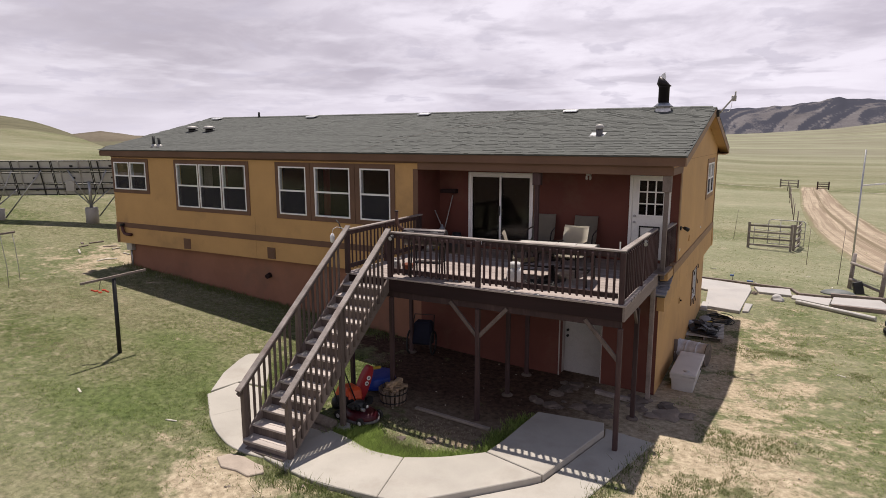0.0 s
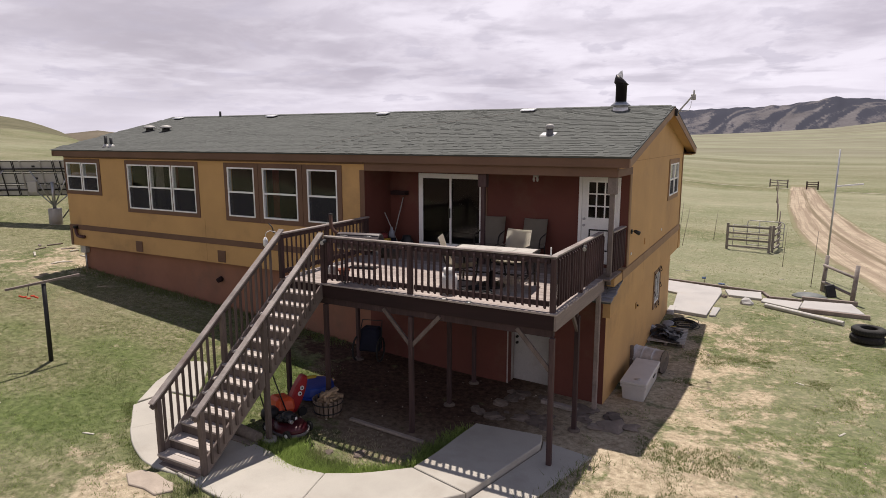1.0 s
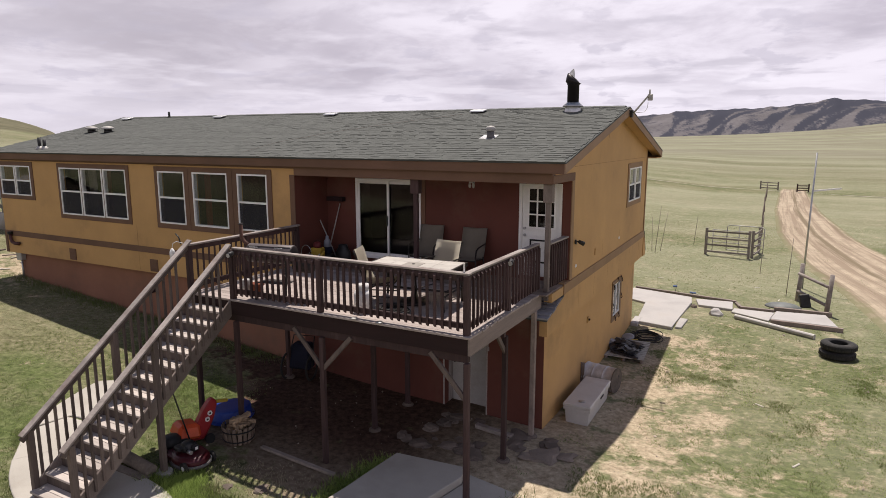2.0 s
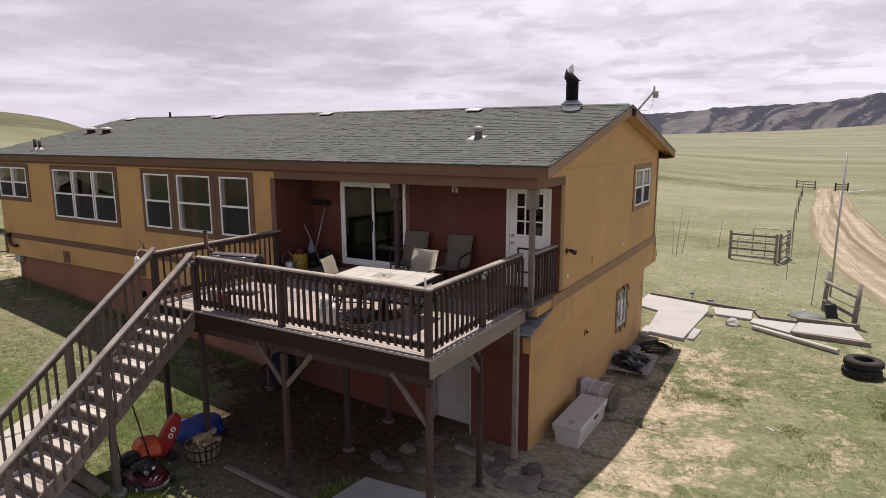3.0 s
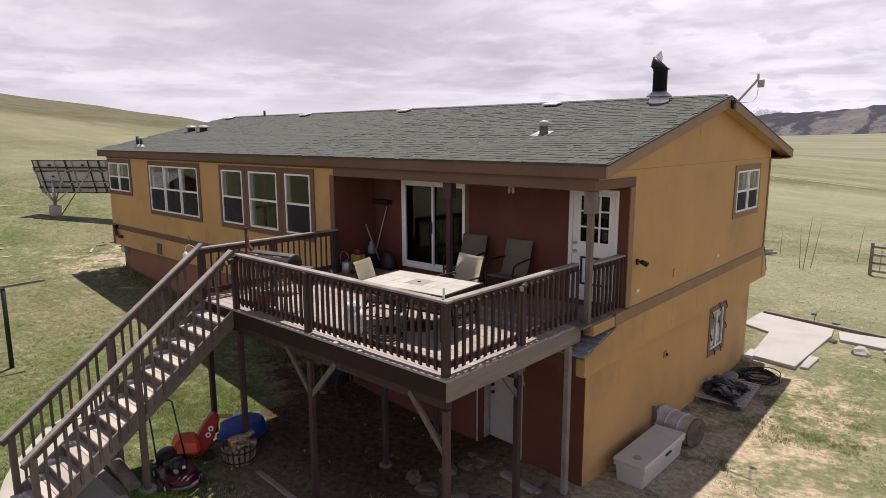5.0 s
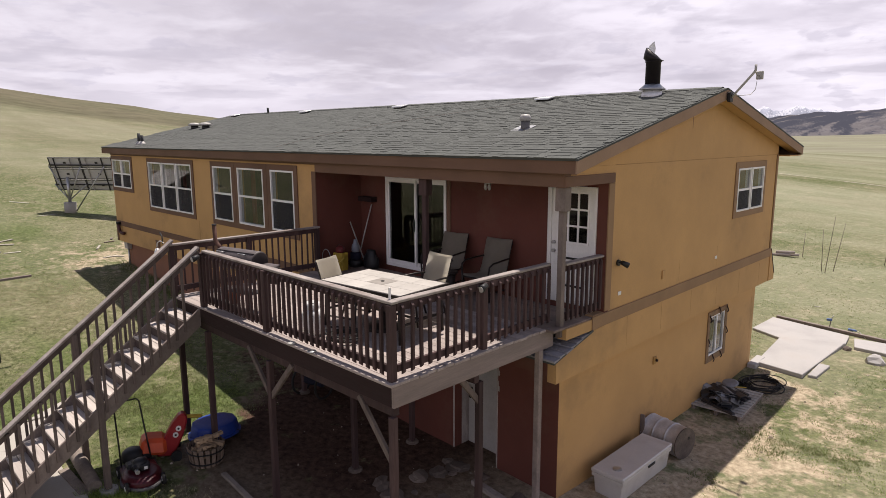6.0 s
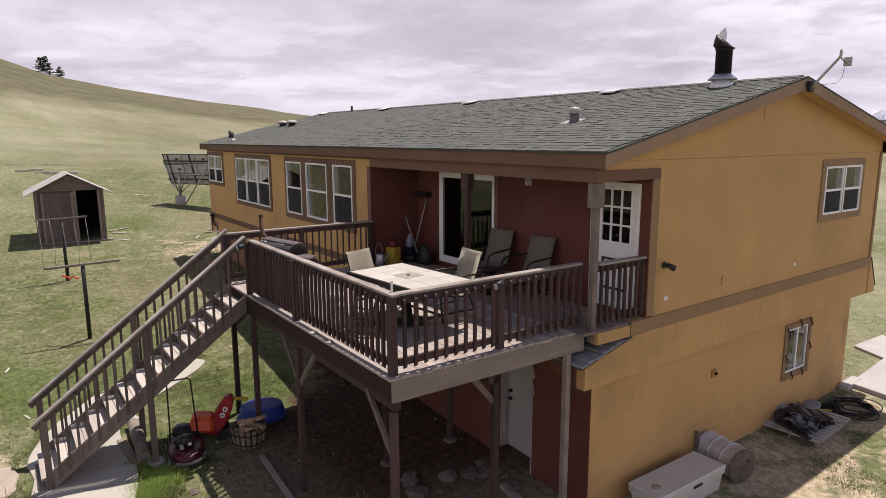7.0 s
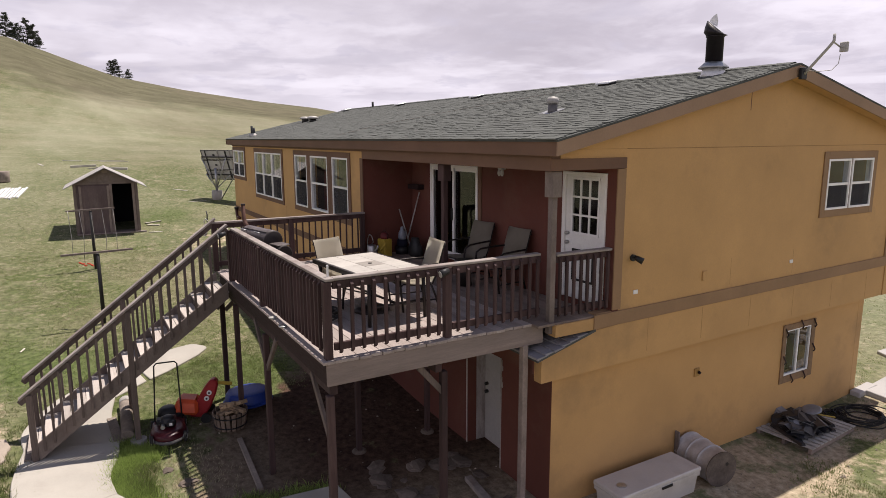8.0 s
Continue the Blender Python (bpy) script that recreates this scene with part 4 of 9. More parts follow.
# ------------------------------------------------ roof
slope = (RZ - EZ) / (RY - EY0)
ang = math.atan(slope)
bm = bmesh.new()
add_prism(bm, [(EY0, EZ - 0.028), (RY, RZ - 0.028), (EY1, EZB - 0.028), (EY1, EZB), (RY, RZ), (EY0, EZ)], RX0, RX1, Matrix(((0, 0, 1, 0), (1, 0, 0, 0), (0, 1, 0, 0), (0, 0, 0, 1))))
roof = part("roof", bm, ROOFBASE, house, "low gable roof of grey asphalt shingles")
for yA, yB, zE in ((EY0, RY, EZ), (EY1, RY, EZB)):   # rake boards with their soffit
    d = 1 if yB > yA else -1
    sl = (RZ - zE) / abs(yB - yA)
    bm = bmesh.new()
    add_prism(bm, [(yA, zE - 0.20), (yB, RZ - 0.21), (yB, RZ - 0.030), (yA, zE - 0.030)], RX1 - 0.03, RX1 - 0.004, Matrix(((0, 0, 1, 0), (1, 0, 0, 0), (0, 1, 0, 0), (0, 0, 0, 1))))
    part("rake_board", bm, RAKE, house)
    bm = bmesh.new()
    add_prism(bm, [(yA + 0.06 * d, zE - 0.17 + 0.06 * sl), (yB, RZ - 0.18), (yB, RZ - 0.16), (yA + 0.06 * d, zE - 0.15 + 0.06 * sl)], XR + 0.003, RX1 - 0.031, Matrix(((0, 0, 1, 0), (1, 0, 0, 0), (0, 1, 0, 0), (0, 0, 0, 1))))
    part("rake_soffit", bm, OCHRE, house)
    bm = bmesh.new()
    add_prism(bm, [(yA, zE - 0.20), (yB, RZ - 0.21), (yB, RZ - 0.052), (yA, zE - 0.052)], RX0 + 0.004, RX0 + 0.03, Matrix(((0, 0, 1, 0), (1, 0, 0, 0), (0, 1, 0, 0), (0, 0, 0, 1))))
    part("rake_board", bm, TRIM, house)
# little shingled roof under the porch floor
bm = bmesh.new()
add_prism(bm, [(12.98, 2.28), (14.0, 2.55), (14.0, 2.59), (12.98, 2.32)], PX, XR + 0.015, Matrix(((0, 0, 1, 0), (1, 0, 0, 0), (0, 1, 0, 0), (0, 0, 0, 1))))
skirt_roof = part("skirt_roof", bm, ROOFBASE, house, "narrow shingled roof below the porch floor")
bx("skirt_front", RUSSET, house, PX, XR - 0.152, 13.04, 13.14, ZS, 2.27)

# ---------------------------------------------------------------- deck and stairs
DZ = 2.77
DX0, DX1, DY0 = -8.05, -2.26, 10.125
deck = thing("deck", pose(0, 0, 0), "raised wooden deck with pale boards and dark-stained railing", "deck")

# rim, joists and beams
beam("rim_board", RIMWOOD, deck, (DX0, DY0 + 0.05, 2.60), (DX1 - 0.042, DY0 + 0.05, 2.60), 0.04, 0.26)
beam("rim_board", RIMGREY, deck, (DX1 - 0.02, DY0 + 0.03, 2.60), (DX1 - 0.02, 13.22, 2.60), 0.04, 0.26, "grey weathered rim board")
beam("rim_board", RAILWOOD, deck, (DX0 + 0.02, DY0 + 0.07, 2.60), (DX0 + 0.02, 13.0, 2.60), 0.04, 0.26)
for k in range(14):
    x = DX0 + 0.42 + k * 0.405
    beam("joist", RAILWOOD, deck, (x, DY0 + 0.072, 2.615), (x, 12.96, 2.615), 0.04, 0.22, bevel=0.0)
beam("beam", RAILWOOD, deck, (DX0 + 0.05, 10.245, 2.42), (DX1 - 0.06, 10.245, 2.42), 0.09, 0.16)
beam("beam", RAILWOOD, deck, (DX0 + 0.05, 11.62, 2.42), (DX1 - 0.06, 11.62, 2.42), 0.09, 0.16)

# posts down to the ground
for x, y, w in ((-2.33, 10.20, 0.085), (-5.02, 10.19, 0.085), (-6.98, 10.19, 0.085), (-7.98, 10.15, 0.085), (-2.35, 11.70, 0.085), (-4.98, 11.62, 0.085), (-5.05, 12.95, 0.085), (-7.98, 12.6, 0.085), (-2.29, 12.92, 0.09)):
    g = gz(x, y)
    beam("post", GREYWOOD if y == 12.92 else RAILWOOD, deck, (x, y, g - 0.1), (x, y, 2.48 if y == 12.92 else 2.34), w, w, bevel=0.008)
    if y > 10.2:
        bm = bmesh.new()
        add_lathe(bm, [(0.12, g - 0.1), (0.12, g + 0.02), (0.09, g + 0.045)], 12, Matrix.Translation((x, y, 0)))
        part("footing", bm, ROCK, deck, "dark concrete footing")
for p, q in (((-5.02, 10.19, 1.78), (-5.62, 10.19, 2.42)), ((-5.02, 10.19, 1.78), (-4.42, 10.19, 2.42)), ((-2.33, 10.20, 1.74), (-2.95, 10.20, 2.42)), ((-7.98, 10.2, 2.0), (-7.98, 10.75, 2.5)),
             ((-2.35, 11.70, 2.05), (-2.35, 11.35, 2.45)), ((-7.98, 10.1, 2.05), (-7.98, 9.75, 2.30))):
    beam("brace", STAIRWOOD, deck, p, q, 0.045, 0.075)
# corner post of the porch roof
beam("porch_post", GREYWOOD, deck, (-2.19, 13.27, DZ - 0.16), (-2.19, 13.27, 4.79), 0.09, 0.09, "grey timber post under the porch roof", bevel=0.008)
beam("porch_post", RAILWOOD, deck, (-5.02, 13.30, DZ), (-5.02, 13.30, 4.785), 0.09, 0.09, "dark timber post under the porch roof", bevel=0.008)
beam("post_collar", RAILWOOD, deck, (-5.02, 13.30, 4.50), (-5.02, 13.30, 4.78), 0.19, 0.15, bevel=0.006)
beam("post_collar", GREYWOOD, deck, (-2.19, 13.27, 4.45), (-2.19, 13.27, 4.785), 0.17, 0.15, bevel=0.006)


def baluster_mesh(h, half=0.018):
    bm = bmesh.new()
    vs = add_box(bm, -half, half, -half, half, 0, h)
    for v in vs:   # both ends cut on the slant, the long side towards the rail
        if v.co.z > h / 2 and v.co.y < 0:
            v.co.z -= 0.036
        if v.co.z < h / 2 and v.co.y < 0:
            v.co.z += 0.03
    me = finish(bm, "baluster")
    me.materials.append(RAILWOOD)
    return me


BAL = baluster_mesh(0.825)
THIN_BAL = baluster_mesh(0.825, 0.013)


def railing(p0, p1, out, count, rng, cap=True, stick=BAL):
    """A level run of railing between two plan points; out: plan direction of its outer face."""
    (xa, ya), (xb, yb) = p0, p1
    o = Vector((*out, 0))
    turn = Matrix.Rotation(math.atan2(out[1], out[0]) + math.pi / 2, 4, "Z")
    for z, h in ((DZ + 0.135, 0.088), (DZ + 0.845, 0.088)):
        beam("rail", RAILWOOD, deck, (xa, ya, z), (xb, yb, z), 0.04, h)
    if cap:
        beam("rail_cap", CAPWOOD, deck, (xa, ya, DZ + 0.912), (xb, yb, DZ + 0.912), 0.12, 0.034, "grey worn rail cap", bevel=0.006)
    for k in range(count):
        t = (k + 0.5) / count
        x, y = xa + (xb - xa) * t, ya + (yb - ya) * t
        m = Matrix.Translation(Vector((x, y, DZ + 0.055 + rng.uniform(-0.008, 0.008))) + o * 0.041) @ turn @ Matrix.Rotation(rng.uniform(-0.012, 0.012), 4, "Y")
        piece("baluster", stick, deck, m)


rng = random.Random(3)
railing((-6.97, 10.20), (-5.09, 10.20), (0, -1), 15, rng, False)
railing((-4.95, 10.20), (-2.40, 10.20), (0, -1), 20, rng, False)
beam("rail_cap", CAPWOOD, deck, (-6.98, 10.224, DZ + 0.912), (-2.29, 10.224, DZ + 0.912), 0.105, 0.034, "grey worn rail cap", bevel=0.006)
railing((-2.335, 10.27), (-2.335, 11.68), (1, 0), 10, rng, False)
railing((-2.335, 11.82), (-2.335, 13.20), (1, 0), 10, rng, False)
beam("rail_cap", CAPWOOD, deck, (-2.357, 10.279, DZ + 0.912), (-2.357, 13.19, DZ + 0.912), 0.105, 0.034, "grey worn rail cap", bevel=0.006)
railing((-2.19, 13.33), (-2.16, 14.29), (1, 0), 8, rng)
railing((-8.0, 10.12), (-8.0, 11.50), (-1, 0), 10, rng, False, THIN_BAL)
railing((-8.0, 11.60), (-8.0, 13.05), (-1, 0), 11, rng, False, THIN_BAL)
beam("rail_cap", CAPWOOD, deck, (-7.976, 10.05, DZ + 0.912), (-7.976, 13.10, DZ + 0.912), 0.105, 0.034, "grey worn rail cap", bevel=0.006)
for x, y in ((-6.98, 10.16), (-5.02, 10.18), (-2.335, 10.20), (-2.335, 11.75), (-8.0, 10.10), (-8.0, 11.55), (-8.0, 13.06)):
    beam("rail_post", RAILWOOD, deck, (x, y, DZ), (x, y, DZ + 0.89), 0.09, 0.09, bevel=0.006)

# stairs
stairs = thing("stairs", pose(0, 0, 0), "straight wooden outdoor stairs with worn treads and baluster railings", "stairs")
N_STEP, RISE, RUN = 12, 0.180, 0.243
SY0 = 10.02


def tread_yz(k):
    return SY0 + 0.08 - RUN * k, DZ - RISE * (k + 1)


SIDE = Matrix(((0, 0, 1, 0), (1, 0, 0, 0), (0, 1, 0, 0), (0, 0, 0, 1)))   # a section drawn in y and z, pulled out along x
for x in (-7.978, -6.982):   # sloping planks, cut level at the foot and upright at the deck
    bm = bmesh.new()
    add_prism(bm, [(SY0 + 0.06, DZ - 0.301), (SY0 + 0.06, DZ - 0.011), (7.0, 0.478), (7.0, 0.20), (7.02, 0.20)], x - 0.02, x + 0.02, SIDE)
    part("stringer", bm, GREYWOOD, stairs, bevel=0.003)
for k in range(N_STEP + 1):
    y, z = tread_yz(k)
    for j in range(2):
        bm = bmesh.new()
        add_box(bm, -7.956, -7.004, y - 0.135 * j - 0.128, y - 0.135 * j, z - 0.038, z)
        part("tread", bm, TREADWOOD, stairs, bevel=0.004)
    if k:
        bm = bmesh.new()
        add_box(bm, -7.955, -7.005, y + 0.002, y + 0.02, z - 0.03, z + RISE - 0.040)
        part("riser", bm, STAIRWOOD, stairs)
bx("kick_board", GREYWOOD, stairs, -7.955, -7.005, 6.97, 6.995, 0.20, DZ - RISE * (N_STEP + 1) - 0.039, bevel=0.004)
bx("foot_board", GREYWOOD, stairs, -7.955, -7.005, 6.87, 6.965, 0.20, 0.30, bevel=0.006)
for x, out in ((-7.98, -1), (-6.98, 1)):
    yA, zA, yB, zB = SY0 - 0.02, DZ + 0.80, 6.90, 1.197
    k = (zA - zB) / (yA - yB)
    for dz, name, mat, w, h in ((0.10, "rail_cap", CAPWOOD, 0.12, 0.034), (0.03, "rail", STAIRWOOD, 0.04, 0.088)):
        beam(name, mat, stairs, (x, yA + 0.12, zA + dz + 0.12 * k), (x, yB, zB + dz), w, h, bevel=0.005)
    for py, zlow in ((7.03, gz(x, 7.03) - 0.1), (8.48, gz(x, 8.48) - 0.1)):
        beam("newel_post", STAIRWOOD, stairs, (x - out * 0.0, py, zlow), (x, py, zB + (py - yB) * k + 0.05), 0.088, 0.088, bevel=0.006)
    for i in range(20):
        y = yB + 0.27 + i * 0.139
        if abs(y - 8.48) < 0.06:
            continue
        z = zB + (y - yB) * k
        bm = bmesh.new()
        add_beam(bm, (x + out * 0.04, y, z - 1.00), (x + out * 0.04, y, z + 0.05), 0.036, 0.036)
        part("baluster", bm, STAIRWOOD, stairs)
cyl("footing", CONCRETE, stairs, (-6.98, 8.48, gz(-6.98, 8.48) - 0.05), (-6.98, 8.48, gz(-6.98, 8.48) + 0.07), 0.14, 0.13, label="concrete footing")


# deck boards, one by one
def lay_boards():
    r = random.Random(11)
    y, k = DY0 - 0.02, 0
    while y + 0.14 < PY - 0.01:
        x0, x1 = DX0 - 0.02 + r.uniform(-0.01, 0.01), DX1 + 0.02 + r.uniform(-0.012, 0.012)
        if y > 12.95:
            x0, x1 = PX + 0.01, -2.10
        joints = [x0] + ([r.uniform(-6.2, -3.8)] if r.random() < 0.75 else []) + [x1]
        for a, b in zip(joints, joints[1:]):
            bm = bmesh.new()
            dz = r.uniform(-0.003, 0.003)
            add_box(bm, a + 0.002, b - 0.002, y, y + 0.1415, DZ - 0.036 + dz, DZ + dz)
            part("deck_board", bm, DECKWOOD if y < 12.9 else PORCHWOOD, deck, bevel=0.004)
        y += 0.145
        k += 1


lay_boards()

# ---------------------------------------------------------------- paints and stuffs of the loose things
PLASTIC_RED = material("red_plastic", (0.30, 0.018, 0.022), 0.45, var=0.12, scale=3, fine=30, bump=0.05)
PLASTIC_ORANGE = material("orange_plastic", (0.62, 0.085, 0.025), 0.45, var=0.12, scale=3, fine=30, bump=0.05)
PLASTIC_BLUE = material("blue_plastic", (0.014, 0.045, 0.26), 0.45, var=0.15, scale=3, fine=30, bump=0.05)
PLASTIC_YELLOW = material("yellow_plastic", (0.40, 0.275, 0.035), 0.5, var=0.12, scale=3, fine=30, bump=0.05)
PLASTIC_WHITE = material("white_plastic", (0.72, 0.71, 0.69), 0.45, var=0.06, scale=3, fine=30, bump=0.05)
NAVY = material("navy_cloth", (0.008, 0.009, 0.022), 0.9, var=0.3, scale=4, fine=60, bump=0.3)
MOWER_RED = material("dark_red_enamel", (0.058, 0.005, 0.010), 0.35, var=0.15, scale=4, fine=40, bump=0.05, dirt=(0.09, 0.05, 0.04), dirt_amt=0.25)
SPLITWOOD = material("split_firewood", (0.33, 0.235, 0.15), 0.9, var=0.3, scale=4, fine=30, bump=0.4, stretch=(1, 1, 0.3), rand=0.25)
PALEWOOD = material("bare_pale_wood", (0.38, 0.36, 0.33), 0.9, var=0.25, scale=5, fine=30, bump=0.4)
BARKWOOD = material("weathered_log", (0.235, 0.195, 0.163), 0.95, var=0.3, scale=4, fine=30, bump=0.6, rand=0.2)
TOOLBOX = material("white_aluminium_box", (0.52, 0.505, 0.49), 0.5, metal=0.15, var=0.08, scale=2, fine=30, bump=0.06, dirt=(0.36, 0.32, 0.28), dirt_amt=0.2)
SHEDWOOD = material("brown_shed_board", (0.125, 0.092, 0.086), 0.9, var=0.3, scale=2, fine=20, bump=0.4, stretch=(3, 3, 0.5), rand=0.2)
PALEMETAL = material("pale_weathered_sheet", (0.40, 0.385, 0.36), 0.6, metal=0.2, var=0.15, scale=2, fine=30, bump=0.1)
SOLARBACK = material("solar_back_sheet", (0.46, 0.45, 0.43), 0.7, var=0.08, scale=2, fine=30, bump=0.05)
SOLARCELL = material("solar_cells", (0.012, 0.014, 0.03), 0.15, var=0.1, scale=2, fine=20, bump=0.0)

# ---------------------------------------------------------------- pavement
def slab(parent, outline, lift, floor=-9.0, thick=0.16, mat=None, name="slab"):
    mat = mat or (YARDSLAB if parent and parent.name.startswith("yard") else CONCRETE)
    bm = bmesh.new()
    add_prism(bm, outline, 0, 1)
    for v in bm.verts:
        t = max(floor, gz(v.co.x, v.co.y) + lift)
        v.co.z = t if v.co.z > 0.5 else t - thick
    return part(name, bm, mat, parent, bevel=0.012)


def rounded(outline, which, cut=0.42):
    """The outline with the named corners swept into curves."""
    out, n = [], len(outline)
    for i, p in enumerate(outline):
        if i not in which:
            out.append(p)
            continue
        p, a, b = Vector(p), Vector(outline[i - 1]), Vector(outline[(i + 1) % n])
        a, b = p + (a - p) * cut, p + (b - p) * cut
        out += [tuple(a * (1 - t) ** 2 + p * 2 * t * (1 - t) + b * t * t) for t in (0, 0.25, 0.5, 0.75, 1)]
    return out


path = thing("path", pose(0, 0, 0), "pale concrete garden path curving round the stairs", "path", kind="structure")
slab(path, rounded([(-4.0, 10.86), (-2.72, 10.98), (-2.64, 10.66), (-3.10, 8.62), (-4.22, 8.90), (-4.12, 9.50), (-4.07, 10.20)], (5, 6)), 0.1, 0.215)
slab(path, rounded([(-3.11, 8.60), (-3.25, 8.42), (-4.22, 7.36), (-4.66, 6.90), (-5.10, 6.84), (-5.38, 8.06), (-4.85, 8.34), (-4.23, 8.88)], (1, 6)), 0.1, 0.212)
slab(path, rounded([(-5.11, 6.84), (-6.30, 6.71), (-6.85, 6.76), (-7.40, 6.84), (-7.05, 8.20), (-6.55, 8.16), (-6.02, 7.98), (-5.39, 8.06)], (1, 2, 5, 6)), 0.07, 0.208)
slab(path, rounded([(-7.41, 6.84), (-8.05, 6.75), (-8.75, 7.02), (-9.25, 7.35), (-8.85, 8.25), (-8.05, 8.12), (-7.06, 8.20)], (1, 2, 5)), 0.04, 0.2)
slab(path, [(-9.26, 7.36), (-10.02, 7.98), (-9.95, 8.72), (-9.35, 8.85), (-8.86, 8.26)], 0.025)
slab(path, rounded([(-10.06, 8.10), (-10.55, 8.90), (-10.82, 9.60), (-10.92, 9.98), (-10.60, 10.28), (-10.22, 9.98), (-9.62, 9.28), (-9.38, 8.92), (-9.94, 8.78)], (3, 4), 0.3), 0.035)
slab(path, [(-2.70, 10.98), (-1.76, 10.80), (-2.06, 9.62), (-2.33, 8.49), (-2.70, 7.2), (-3.6, 6.3), (-4.55, 6.5), (-4.64, 6.88), (-4.20, 7.34), (-3.23, 8.40), (-3.08, 8.60), (-2.62, 10.64)], 0.03, 0.10)
tagged(slab(None, [(-7.97, 6.36), (-7.70, 6.20), (-7.42, 6.26), (-7.16, 6.24), (-7.02, 6.46), (-7.20, 6.62), (-7.32, 6.60), (-7.62, 6.66), (-7.88, 6.58)], 0.03, name="stepping_stone", mat=material("pale_sandstone", (0.36, 0.300, 0.245), 0.9, var=0.14, scale=3, fine=40, bump=0.4)), "flat sandstone slab at the foot of the stairs", "stone")

yard = thing("yard_path", pose(0, 0, 0), "broken pale concrete slabs laid across the grass", "path", kind="structure")
slab(yard, [(-3.05, 25.75), (-0.95, 25.20), (-0.85, 24.35), (-2.25, 23.75), (-3.1, 24.2)], 0.07)
slab(yard, [(-2.24, 23.72), (-0.86, 24.32), (-1.05, 21.45), (-2.10, 21.55)], 0.10)
slab(yard, [(-0.98, 21.6), (-0.80, 21.62), (-0.72, 22.4), (-0.95, 22.4)], 0.06)
slab(yard, [(-0.80, 25.0), (0.36, 25.1), (0.42, 24.1), (-0.62, 24.2)], 0.08)
slab(yard, [(0.45, 24.32), (1.62, 24.32), (1.48, 23.25), (0.40, 23.85)], 0.06)
slab(yard, [(1.66, 24.30), (3.02, 24.50), (3.28, 23.25), (1.52, 23.28)], 0.12)
slab(yard, [(-2.22, 21.3), (-2.02, 21.3), (-2.02, 21.95), (-2.22, 21.95)], 0.10, thick=0.3)


def timber(p0, p1, w, h, mat, label, name="timber"):
    bm = bmesh.new()
    a, b = Vector((*p0, gz(*p0) + h / 2)), Vector((*p1, gz(*p1) + h / 2))
    add_beam(bm, a, b, w, h)
    return tagged(part(name, bm, mat, None, bevel=0.008), label, "timber")


timber((-3.0, 25.95), (0.45, 25.25), 0.10, 0.09, GREYWOOD, "grey edging timber along broken concrete slabs")
timber((0.46, 25.1), (0.62, 24.6), 0.10, 0.09, GREYWOOD, "short grey edging timber beside a slab")
timber((0.62, 24.55), (1.6, 24.55), 0.10, 0.09, GREYWOOD, "grey edging timber behind a concrete slab")
timber((1.6, 24.72), (3.2, 24.75), 0.12, 0.15, GREYWOOD, "dark old sleeper behind a concrete slab")
timber((1.55, 23.16), (3.4, 23.10), 0.10, 0.13, GREYWOOD, "dark old sleeper along a concrete slab")
bm = bmesh.new()
add_cyl(bm, (0.55, 23.25, gz(0.55, 23.2) + 0.07), (2.65, 22.1, gz(2.6, 22) + 0.07), 0.075, seg=12)
tagged(part("pipe", bm, PALEMETAL, None, smooth=False), "pale pipe lying in the grass by the slabs", "pipe")

